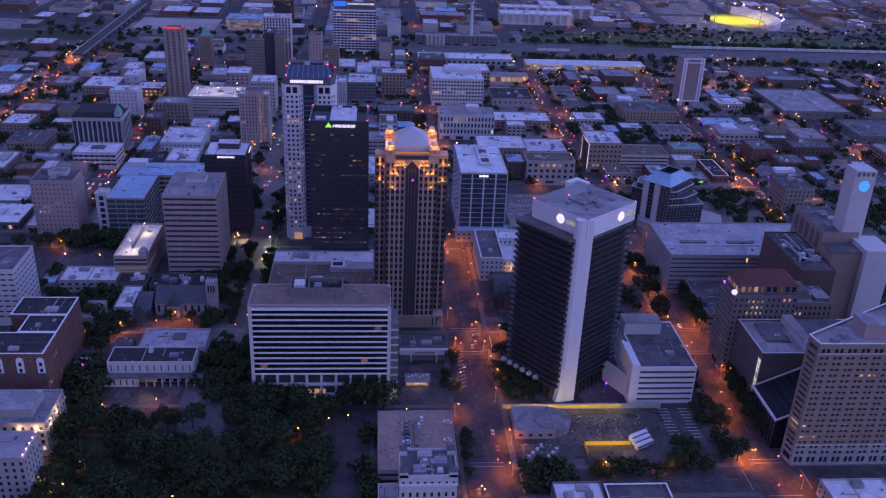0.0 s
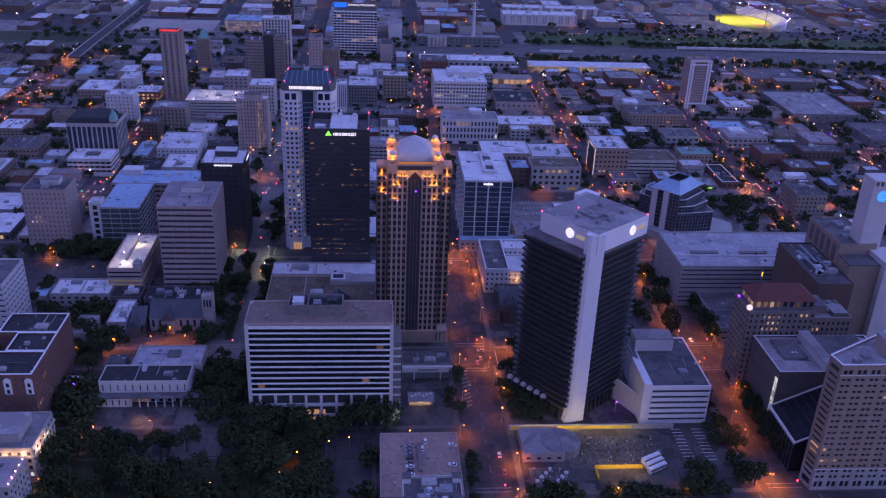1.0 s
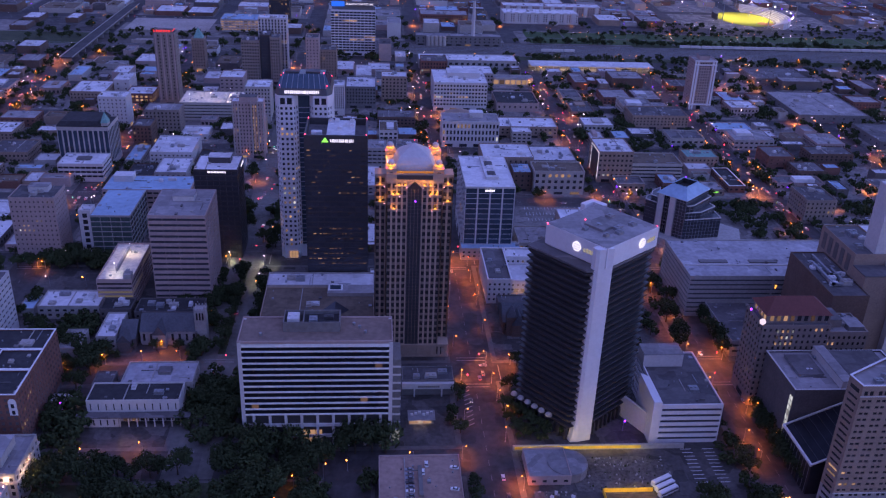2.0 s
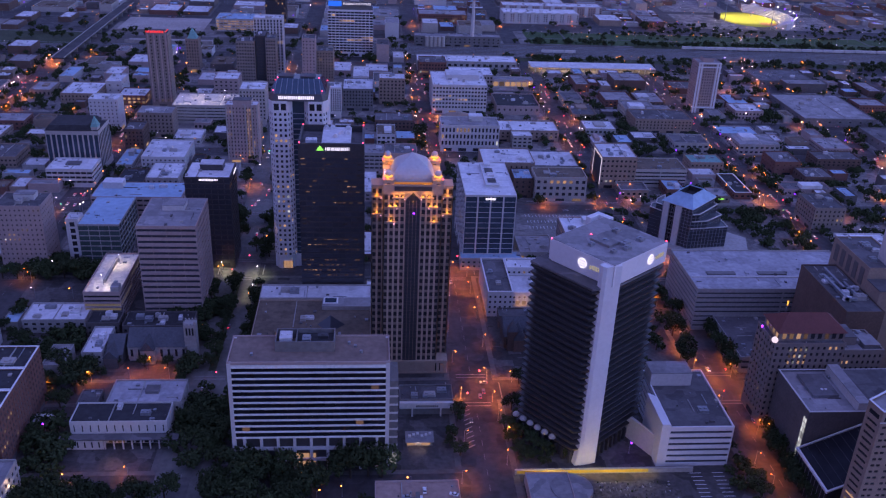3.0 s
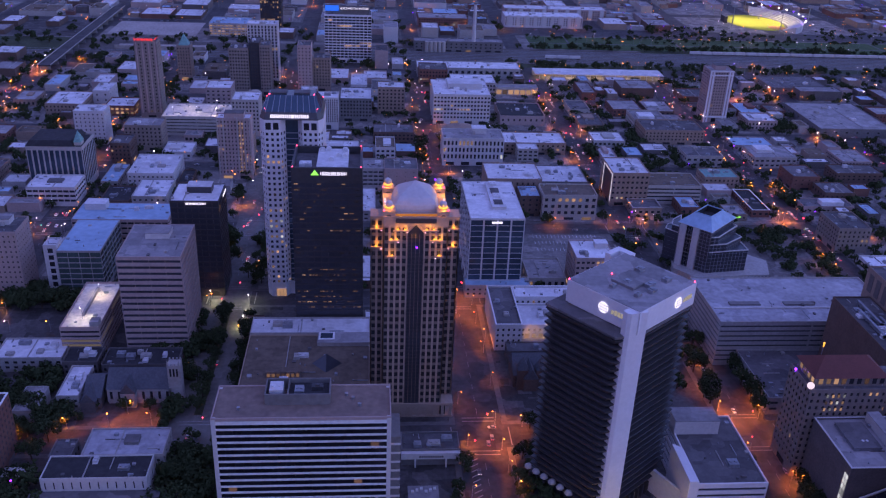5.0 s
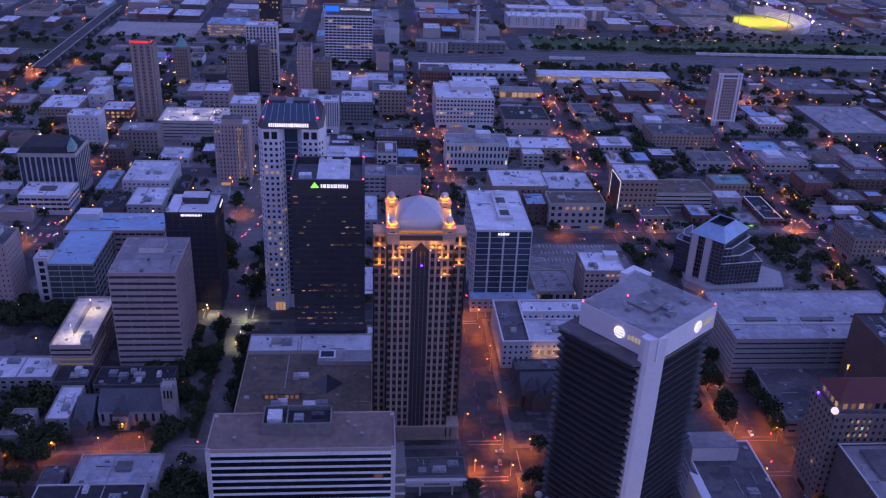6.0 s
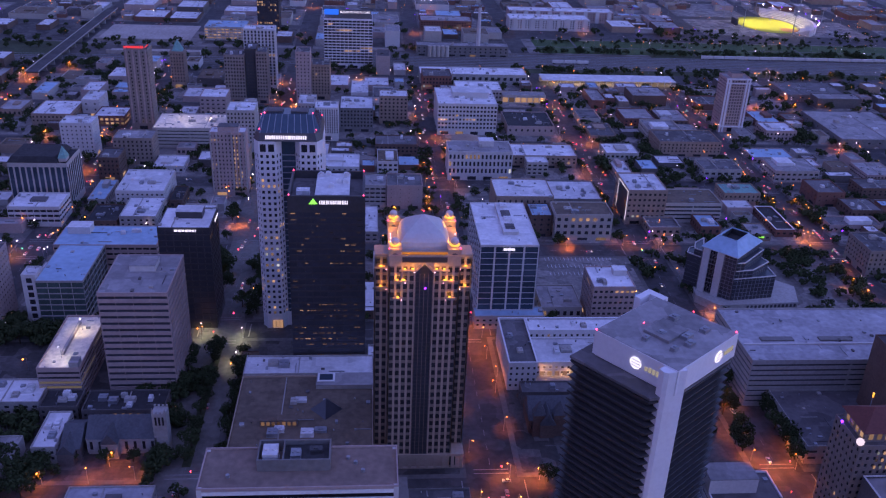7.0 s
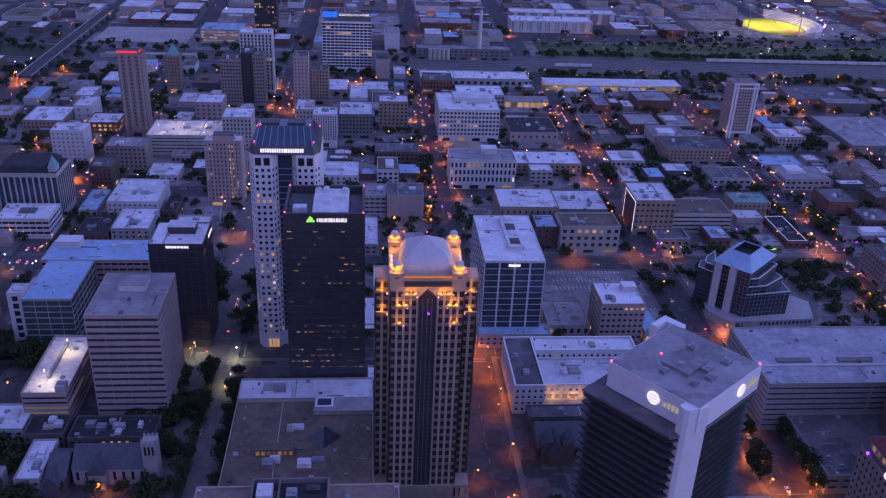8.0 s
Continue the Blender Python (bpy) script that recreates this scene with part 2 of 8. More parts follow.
def grid_face(wall, thing_, frame_, width, z0, z1, fl, bay, wf, hf, rec, glass, lit, rng, joined, budget, upright=True, litmat="lit_warm", wmi=0, part_of=None, wallmat="concrete", smi=None):
    """One facade with recessed windows: piers, spandrels and a pane for every opening. frame_: (origin x, y, direction x, y), outward normal
    lies to the right of the direction. Returns how many panes it made as parts."""
    ox, oy, dx, dy = frame_
    nx, ny = dy, -dx
    nb, nf = max(1, round(width / bay)), max(1, round((z1 - z0) / fl))
    bw, fh = width / nb, (z1 - z0) / nf
    pw, sh = bw * (1 - wf), fh * (1 - hf)
    back = 0.07

    def slab(u0, u1, a0, a1, d0, d1):
        p = [(ox + dx * u + nx * d, oy + dy * u + ny * d) for u, d in ((u0, d1), (u1, d1), (u1, d0), (u0, d0))]
        wall.prism(p, a0, a1, mi=wmi)
    p_out, s_out = (0.0, -back) if upright else (-back, 0.0)
    if pw > 0.05:
        for i in range(nb + 1):
            u0, u1 = max(0, i * bw - pw / 2), min(width, i * bw + pw / 2)
            slab(u0, u1, z0, z1, -rec, p_out)
    for j in range(nf + 1):
        a0, a1 = max(z0, z0 + j * fh - sh / 2), min(z1, z0 + j * fh + sh / 2)
        if smi is not None:
            p = [(ox + dx * u + nx * d, oy + dy * u + ny * d) for u, d in ((0, -0.22), (width, -0.22), (width, -rec), (0, -rec))]
            wall.prism(p, a0 + 0.01 * (j == 0), a1 - 0.01 * (j == nf), mi=smi)
        elif upright or thing_ is None:
            slab(0, width, a0 + 0.01 * (j == 0), a1 - 0.01 * (j == nf), -rec, s_out)
        else:
            band = Mesh()
            band.prism([(ox + dx * u + nx * d, oy + dy * u + ny * d) for u, d in ((0, s_out), (width, s_out), (width, -rec), (0, -rec))], a0 + 0.01 * (j == 0), a1 - 0.01 * (j == nf))
            band.part("spandrel", thing_, wallmat)
    made = 0
    ang = math.atan2(dy, dx)
    run = 0
    for j in range(nf):
        row = rng.random() < 0.25
        for i in range(nb):
            u, z = (i + 0.5) * bw, z0 + (j + 0.5) * fh
            run = run - 1 if run > 0 else (rng.randint(1, 4) if rng.random() < lit * (1.0 if row else 0.2) else 0)
            mat = (litmat if litmat == "lit_dim" or rng.random() < 0.8 else "lit_cool") if run > 0 else glass
            px, py = ox + dx * u - nx * (rec - 0.08), oy + dy * u - ny * (rec - 0.08)
            if made < budget:
                ob = new("window", pane_data(bw * wf + 0.02, fh * hf + 0.02, mat))
                ob.parent = part_of or thing_
                ob.matrix_basis = Matrix.Translation((px, py, z)) @ Matrix.Rotation(ang, 4, 'Z')
                made += 1
            else:
                hw, hh = (bw * wf + 0.02) / 2, (fh * hf + 0.02) / 2
                q = [(px + dx * s * hw + nx * d, py + dy * s * hw + ny * d) for s, d in ((-1, 0.05), (1, 0.05), (1, -0.05), (-1, -0.05))]
                joined.prism(q, z - hh, z + hh, mi=0 if mat == glass else 1)
    COUNT["pane"] += made
    return made


def shell(body, corners, z0, h, rows, sides, rec, top):
    """Outer walls as one connected skin round a ring of corners (counter-clockwise), with recessed openings, a parapet and its inner face.
    rows: (z, is_window_row) boundaries from below; sides: for each side a list of (u0, u1) openings. Returns the openings as
    (x, y, dx, dy, width, z_low, z_high, side)."""
    pts, cols = [], []
    n = len(corners)
    for k in range(n):
        (ax, ay), (bx, by) = corners[k], corners[(k + 1) % n]
        L = math.hypot(bx - ax, by - ay)
        dx, dy = (bx - ax) / L, (by - ay) / L
        cuts = [(0.0, False)]
        for u0, u1 in sides[k]:
            cuts += [(u0, True), (u1, False)]
        for u, is_open in cuts:
            pts.append((ax + dx * u, ay + dy * u, dx, dy, u == 0.0, k))
            cols.append((is_open, dx, dy, k))
    m = len(pts)
    inner = []
    for i, (x, y, dx, dy, corner, k) in enumerate(pts):
        if corner:
            px, py = pts[i - 1][2], pts[i - 1][3]
            s = px * dy - py * dx
            f = rec / s if abs(s) > 0.05 else 0.0
            inner.append((x + (dx - px) * f if abs(s) > 0.05 else x - dy * rec, y + (dy - py) * f if abs(s) > 0.05 else y + dx * rec))
        else:
            inner.append((x - dy * rec, y + dx * rec))
    zs = [z0] + [z for z, _ in rows] + [h + top]
    flags = [False] + [w for _, w in rows]
    base = len(body.v)
    for z in zs:
        body.v.extend((p[0], p[1], z) for p in pts)
    holes = []
    for r in range(len(zs) - 1):
        for i in range(m):
            j = (i + 1) % m
            q = (base + r * m + i, base + r * m + j, base + (r + 1) * m + j, base + (r + 1) * m + i)
            is_open, dx, dy, k = cols[i]
            if is_open and flags[r]:
                w = len(body.v)
                for a in q:
                    vx, vy, vz = body.v[a]
                    body.v.append((vx - dy * rec, vy + dx * rec, vz))
                for a in range(4):
                    b = (a + 1) % 4
                    body.f.append((q[a], q[b], w + b, w + a))
                    body.m.append(0)
                x0, y0, x1, y1 = pts[i][0], pts[i][1], pts[j][0], pts[j][1]
                holes.append(((x0 + x1) / 2, (y0 + y1) / 2, dx, dy, math.hypot(x1 - x0, y1 - y0), zs[r], zs[r + 1], k))
            else:
                body.f.append(q)
                body.m.append(0)
    t0 = base + (len(zs) - 1) * m
    t1 = len(body.v)
    body.v.extend((x, y, h + top) for x, y in inner)
    t2 = len(body.v)
    body.v.extend((x, y, h - 0.5) for x, y in inner)
    for i in range(m):
        j = (i + 1) % m
        body.f += [(t0 + i, t0 + j, t1 + j, t1 + i), (t1 + i, t1 + j, t2 + j, t2 + i)]
        body.m += [0, 0]
    return holes


def openings(width, bay, wf):
    nb = max(1, round(width / bay))
    bw = width / nb
    return [(i * bw + bw * (1 - wf) / 2, (i + 1) * bw - bw * (1 - wf) / 2) for i in range(nb)]


def storeys(z0, z1, fl, hf):
    nf = max(1, round((z1 - z0) / fl))
    fh = (z1 - z0) / nf
    out = []
    for j in range(nf):
        out += [(z0 + j * fh + fh * (1 - hf) / 2, True), (z0 + (j + 1) * fh - fh * (1 - hf) / 2, False)]
    return out


def glaze(t, holes, rec, glass, lit, litmat, rng, budget, near, joined):
    """A pane in every opening: as parts on the two facades that the camera sees, the rest joined."""
    run, last, row = 0, None, False
    for x, y, dx, dy, w, za, zb, k in sorted(holes, key=lambda q: (q[7] not in near, q[7], q[5])):
        if za != last:
            last, row = za, rng.random() < 0.25
        run = run - 1 if run > 0 else (rng.randint(1, 4) if rng.random() < lit * (1.0 if row else 0.2) else 0)
        mat = (litmat if litmat == "lit_dim" or rng.random() < 0.8 else "lit_cool") if run > 0 else glass
        px, py = x - dy * (rec - 0.06), y + dx * (rec - 0.06)
        if budget > 0 and k in near:
            budget -= 1
            ob = new("window", pane_data(w + 0.04, zb - za + 0.04, mat))
            ob.parent = t
            ob.matrix_basis = Matrix.Translation((px, py, (za + zb) / 2)) @ Matrix.Rotation(math.atan2(dy, dx), 4, 'Z')
            COUNT["pane"] += 1
        else:
            hw = w / 2 + 0.02
            q = [(px + dx * s * hw + dy * d, py + dy * s * hw - dx * d) for s, d in ((-1, 0.05), (1, 0.05), (1, -0.05), (-1, -0.05))]
            joined.prism(q, za - 0.02, zb + 0.02, mi=0 if mat == glass else 1)


def roof_unit(parent, x, y, z, w, d, h, mat="metal_grey", fans=1):
    """A rooftop air handler: a casing on a kerb with fan drums."""
    m = Mesh()
    m.box(x - w / 2 - 0.2, x + w / 2 + 0.2, y - d / 2 - 0.2, y + d / 2 + 0.2, z - 0.05, z + 0.3)
    m.box(x - w / 2, x + w / 2, y - d / 2, y + d / 2, z + 0.28, z + h)
    for i in range(fans):
        m.drum(x - w / 2 + w * (i + 0.5) / fans, y, min(w / fans, d) * 0.36, z + h - 0.02, z + h + 0.5, k=10)
    m.part("air_handler", parent, mat)


FOOT = []


ROOF_BITS = Mesh()


def roof_bits(cx, cy, a, b, h, rng):
    """Vents, hatches, pipe runs and low dividing walls of a flat roof, gathered for the whole city."""
    if min(a, b) < 3:
        return
    g = ROOF_BITS
    for k in range(int(min(26, 3 + a * b / 40))):
        x, y = cx + rng.uniform(-a, a), cy + rng.uniform(-b, b)
        kind = rng.random()
        mi = rng.choice([0, 0, 1, 2])
        if kind < 0.4:
            g.drum(x, y, rng.uniform(0.25, 0.5), h - 0.02, h + rng.uniform(0.5, 1.2), None, 6, mi)
        elif kind < 0.75:
            w, d = rng.uniform(0.5, 1.3), rng.uniform(0.5, 1.3)
            g.box(x - w, x + w, y - d, y + d, h - 0.02, h + rng.uniform(0.4, 1.3), mi)
        elif kind < 0.9:
            e = min(cx + a, x + rng.uniform(3, 12))
            g.box(x, e, y - 0.2, y + 0.2, h + 0.1, h + 0.5, mi)
        else:
            e = min(cy + b, y + rng.uniform(3, 12))
            g.box(x - 0.2, x + 0.2, y, e, h + 0.1, h + 0.5, mi)
    if a > 12 and rng.random() < 0.5:
        x = cx + rng.uniform(-0.5, 0.5) * a
        g.box(x - 0.25, x + 0.25, cy - b, cy + b, h - 0.02, h + 0.6, 1)


def building(name, label, x0, x1, y0, y1, h, wall="brick_brown", roof="roof_grey", fl=4.0, bay=4.0, wf=0.55, hf=0.5, base=4.5, glass="glass_dark", lit=0.05,
             sides="FLR", budget=40, rec=0.4, parapet=1.0, units=2, upright=True, z0=0.0, group="", category="building", seed=0, shop=True, parent=None, cap=None, litmat="lit_warm"):
    """A building on an upright rectangle: walls with recessed windows, a roof inside a parapet, shopfronts and rooftop plant."""
    rng = random.Random(seed or int(x0 * 7 + y0 * 13 + h * 3))
    budget = int(budget * 0.4)
    FOOT.append((x0, x1, y0, y1))
    w, d = x1 - x0, y1 - y0
    t = parent or thing(name, label, category, (x0 + x1) / 2, (y0 + y1) / 2, 0, 0, group)
    cx, cy = ((x0 + x1) / 2, (y0 + y1) / 2)
    a, b = w / 2, d / 2
    body, panes = Mesh(), Mesh()
    zb = z0 + base
    order = "FRBL"
    near = ("F", "R") if cx < 0 else ("F", "L")
    width = dict(F=w, R=d, B=w, L=d)
    tall = h - 1.0 - zb > 2.5
    rows = storeys(zb, h - 0.8, fl, hf) if tall and sides else []
    holes = shell(body, [(-a, -b), (a, -b), (a, b), (-a, b)], z0, h, rows, [openings(width[k], bay, wf) if k in sides and rows else [] for k in order], rec, parapet)
    glaze(t, holes, rec, glass, lit, litmat, rng, budget, [order.index(k) for k in near], panes)
    if shop and base > 3:
        for key, (ox, oy, dx, dy, wd) in dict(F=(-a, -b, 1, 0, w), R=(a, -b, 0, 1, d), L=(-a, b, 0, -1, d)).items():
            if key in near:
                n = max(1, int(wd / 14))
                for i in range(n):
                    u = wd * (i + 0.5) / n
                    ob = new("shopfront", pane_data(min(8.0, wd * 0.6), base * 0.55, "lit_warm" if rng.random() < lit * 2 else glass))
                    ob.parent = t
                    ob.matrix_basis = Matrix.Translation((ox + dx * u + dy * 0.06, oy + dy * u - dx * 0.06, z0 + base * 0.38)) @ Matrix.Rotation(math.atan2(dy, dx), 4, 'Z')
    body.part("wall", t, wall)
    if panes.v:
        panes.part("glazing", t, glass, litmat, kind="stuff")
    m = Mesh()
    m.box(-a + rec - 0.02, a - rec + 0.02, -b + rec - 0.02, b - rec + 0.02, h - 0.45, h)
    m.part("roof", t, roof)
    if cap:
        m = Mesh()
        for q in ((-a - 0.1, a + 0.1, -b - 0.1, -b + rec + 0.4), (-a - 0.1, a + 0.1, b - rec - 0.4, b + 0.1), (-a - 0.1, -a + rec + 0.4, -b + rec + 0.4, b - rec - 0.4), (a - rec - 0.4, a + 0.1, -b + rec + 0.4, b - rec - 0.4)):
            m.box(*q, h + parapet, h + parapet + 0.25)
        m.part("coping", t, cap)
    roof_bits(cx, cy, a - rec - 0.6, b - rec - 0.6, h, rng)
    for i in range(units):
        uw, ud = rng.uniform(2, min(7, w * 0.3)), rng.uniform(2, min(6, d * 0.3))
        roof_unit(t, rng.uniform(-a * 0.6, a * 0.6), rng.uniform(-b * 0.6, b * 0.6), h, uw, ud, rng.uniform(1.2, 2.6), rng.choice(["metal_grey", "roof_white", "concrete"]), rng.randint(1, 2))
    return t


def penthouse(t, x0, x1, y0, y1, z0, z1, mat="concrete", roof="roof_grey", label=""):
    m = Mesh()
    m.box(x0, x1, y0, y1, z0 - 0.2, z1)
    p = m.part("penthouse", t, mat, label=label)
    m = Mesh()
    m.box(x0 - 0.15, x1 + 0.15, y0 - 0.15, y1 + 0.15, z1 - 0.1, z1 + 0.2)
    m.part("penthouse_roof", p, roof)
    return p


def bars(t, name, mat, x, y, z, widths, h, gap=0.25, ang=0.0, thick=0.25, label=""):
    """Illegible or branded sign lettering as plain bars, along the direction ang."""
    m = Mesh()
    u = 0.0
    for wd in widths:
        m.box(u, u + wd, -thick, 0, 0, h)
        u += wd + gap
    ob = m.part(name, t, mat, label=label)
    ob.matrix_basis = Matrix.Translation((x, y, z)) @ Matrix.Rotation(ang, 4, 'Z')
    return ob


# ---- ground, streets, blocks ----
XS = [-715, -560, -405, -250, -95, 60, 212, 365, 520, 675, 830, 985, 1140, 1295]
YS = [205, 360, 500, 655, 772, 908, 1016, 1135, 1268]
YS2 = [1545, 1690, 1835, 1980, 2125]
SW, AW = 13.0, 10.0

m = Mesh()
m.face([(-4500, -4500, 0), (4500, -4500, 0), (4500, 4900, 0), (-4500, 4900, 0)])
ground = tagged(new("ground", m.data("ground", "far_ground")), "dark dusky ground reaching out to the horizon", "ground", kind="structure")
m = Mesh()
m.face([(-900, 100, 0.03), (1420, 100, 0.03), (1420, 1330, 0.03), (-900, 1330, 0.03)])
m.face([(-900, 1500, 0.03), (1420, 1500, 0.03), (1420, 2200, 0.03), (-900, 2200, 0.03)])
for x in (-405, -95, 60, 212):
    m.face([(x - SW, 1330, 0.03), (x + SW, 1330, 0.03), (x + SW, 1500, 0.03), (x - SW, 1500, 0.03)])
tagged(new("road", m.data("road", "asphalt")), "dark asphalt city streets laid out in a grid", "road", kind="structure")


m = Mesh()
m.box(-108, -82, 428, 1006, -0.2, 0.034)
m.box(-108, -82, 405, 428, -0.2, 0.036)
tagged(new("paved_street", m.data("paved_street", "street_paving")), "pale paved street with trees on both sides", "road", kind="structure")


def block(x0, x1, y0, y1, mat="lot_asphalt", edge=3.2):
    """A city block: a raised pavement with its kerb and the lot surface within."""
    b = Mesh()
    b.box(x0, x1, y0, y1, -0.3, 0.18)
    p = tagged(new("pavement", b.data("pavement", "pavement")), "raised concrete pavement round a city block", "pavement", kind="structure")
    b = Mesh()
    b.box(x0 + edge, x1 - edge, y0 + edge, y1 - edge, 0.1, 0.215)
    tagged(new("lot", b.data("lot", mat)), "worn asphalt surface inside a city block", "ground", kind="structure")
    return p


CELLS = []
for i in range(len(XS) - 1):
    for j in range(len(YS) - 1):
        CELLS.append((XS[i] + SW, XS[i + 1] - SW, YS[j] + AW, YS[j + 1] - AW))
    for j in range(len(YS2) - 1):
        CELLS.append((XS[i] + SW, XS[i + 1] - SW, YS2[j] + AW, YS2[j + 1] - AW))
for x0, x1, y0, y1 in CELLS:
    if y1 < 360 or (y0 < 400 and x0 < 50 and x1 > -240):
        continue
    block(x0, x1, y0, y1, "lot_hazed" if y0 > 640 else "lot_asphalt")
block(-237, -198, 340, 490)
block(-198, -108, 428, 490)
block(-82, 47, 426, 490)
block(-2, 47, 250, 404, edge=2.0)
block(-237, -26, 200, 404, "park_soil", 2.0)
block(73, 199, 215, 350)

# street markings
m = Mesh()
for x in XS[2:8]:
    for y in range(340, 1000, 12):
        if all(abs(y - q) > 18 for q in YS):
            m.box(x - 0.1, x + 0.1, y, y + 5, 0.0, 0.05)
    for q in YS[1:6]:
        for s in (-1, 1):
            m.box(x - 9, x + 9, q + s * 13.0, q + s * 13.0 + 0.5, 0.0, 0.05)
            m.box(x - 9, x + 9, q + s * 16.0, q + s * 16.0 + 0.5, 0.0, 0.05)
            m.box(x + s * 16, x + s * 16 + 0.5, q - 8, q + 8, 0.0, 0.05)
for q in YS[1:6]:
    for x in range(-390, 700, 12):
        if all(abs(x - c) > 20 for c in XS):
            m.box(x, x + 5, q - 0.1, q + 0.1, 0.0, 0.05)
for y in range(446, 486, 4):
    m.face([(52, y, 0.05), (56, y + 2.5, 0.05), (56, y + 3.3, 0.05), (52, y + 0.8, 0.05)])
tagged(new("road_markings", m.data("road_markings", "road_paint")), "worn white lane lines and crosswalks on asphalt", "road marking", kind="structure")


# ---- towers ----
def slab_office():
    x0, x1, y0, y1, h = -69, 9, 430, 455, 65.0
    FOOT.append((x0 - 4, x1 + 8, y0 - 3, y1 + 4))
    t = thing("office_slab", "broad office slab with white concrete bands and dark window ribbons", "office building", -30, 442.5)
    a, b = 39.0, 12.5
    m = Mesh()
    m.box(-a + 1.2, a - 1.2, -b + 0.6, b - 0.6, 20, h - 0.5)
    m.box(-a + 1.2, a - 1.2, -b + 1.6, b - 1.6, 0, 20)
    m.part("core_wall", t, "metal_dark")
    rng = random.Random(5)
    fl, zb = 3.5, 21.0
    for i in range(13):
        z = zb + i * fl
        m = Mesh()
        hh = 0.95 if i < 12 else 1.8
        m.box(-a, a, -b, b, z - hh / 2, z + hh / 2)
        m.part("spandrel", t, "white_paint")
        if i < 12:
            for side in range(2):
                n = 20 if side == 0 else 5
                wd = (2 * a - 3.0) / 20 if side == 0 else (2 * b - 3.0) / 5
                for k in range(n):
                    u = (k + 0.5 - n / 2) * wd
                    lit = rng.random() < 0.01
                    ob = new("window", pane_data(wd - 0.06, fl - 0.9, "lit_dim" if lit else "glass_ink"))
                    ob.parent = t
                    ob.matrix_basis = Matrix.Translation((u, -b + 0.4, z + fl / 2)) if side == 0 else Matrix.Translation((a - 0.4, u, z + fl / 2)) @ Matrix.Rotation(math.pi / 2, 4, 'Z')
    for x in (-a + 0.9, a - 0.9):
        for y in (-b + 0.9, b - 0.9):
            m = Mesh()
            m.box(x - 0.95, x + 0.95, y - 0.95, y + 0.95, 0, h)
            m.part("corner_pier", t, "concrete_white")
    for k in range(9):
        x = -a + 6 + k * (2 * a - 12) / 8
        m = Mesh()
        m.box(x - 0.7, x + 0.7, -b + 0.1, -b + 1.5, 0, zb)
        m.part("column", t, "concrete_white")
    for z in (6.5, 13.5):
        m = Mesh()
        m.box(-a + 0.6, a - 0.6, -b + 0.5, b - 0.5, z - 0.8, z + 0.8)
        m.part("spandrel", t, "concrete_white")
    for k, x in enumerate((-6.5, -3.0, 0.5)):
        ob = new("lobby_glass", pane_data(3.2, 9, "lit_warm"))
        ob.parent = t
        ob.matrix_basis = Matrix.Translation((x, -b + 1.3, 5.5))
    m = Mesh()
    m.box(-a + 0.4, a - 0.4, -b + 0.4, b - 0.4, h - 0.6, h - 0.1)
    m.part("roof", t, "roof_tan")
    m = Mesh()
    for q in ((-a, a, -b, -b + 0.5), (-a, a, b - 0.5, b), (-a, -a + 0.5, -b + 0.5, b - 0.5), (a - 0.5, a, -b + 0.5, b - 0.5)):
        m.box(*q, h - 0.9, h + 0.7)
    m.part("parapet", t, "precast_tan")
    for q in ((-17, 12, -2, -1.4), (-17, 12, 10.4, 11), (-17, -16.4, -1.4, 10.4), (11.4, 12, -1.4, 10.4), (-7, -6.5, -1.4, 10.4)):
        m = Mesh()
        m.box(*q, h - 0.15, h + 5.5)
        m.part("plant_screen", t, "concrete_dark")
    m = Mesh()
    m.box(-6.5, 11.4, -1.4, 10.4, h + 2.6, h + 3.1)
    m.part("plant_deck", t, "roof_tar")
    roof_unit(t, -12, 4, h, 6, 7, 6.2, "roof_white", 2)
    roof_unit(t, -2, 4, h + 3.1, 4, 5, 1.6, "metal_grey", 2)
    roof_unit(t, 6, 6, h + 3.1, 5, 3, 1.8, "metal_dark", 1)
    for x in range(-36, 37, 6):
        m = Mesh()
        m.box(x - 0.3, x + 0.3, -b + 0.55, -b + 1.0, h - 0.12, h + 0.35)
        m.part("roof_anchor", t, "metal_grey")
    for x, y in ((22, 2), (25, -3), (19, 5), (-28, -5)):
        m = Mesh()
        m.drum(x, y, 0.8, h - 0.1, h + 1.2)
        m.part("vent", t, "metal_grey")
    # stair tower beside the slab, with a lit glass strip
    m = Mesh()
    m.box(a + 0.1, a + 4.4, -b + 3.5, b - 4, 0, 52)
    m.part("stair_tower", t, "concrete_dark")
    for z in range(8, 50, 5):
        m = Mesh()
        m.box(a + 0.05, a + 4.5, -b + 3.2, b - 3.8, z - 0.5, z + 0.5)
        m.part("spandrel", t, "concrete_white")
    ob = new("lobby_glass", pane_data(3.6, 7, "lit_cool"))
    ob.parent = t
    ob.matrix_basis = Matrix.Translation((a + 2.3, -b + 3.1, 4.5))


slab_office()


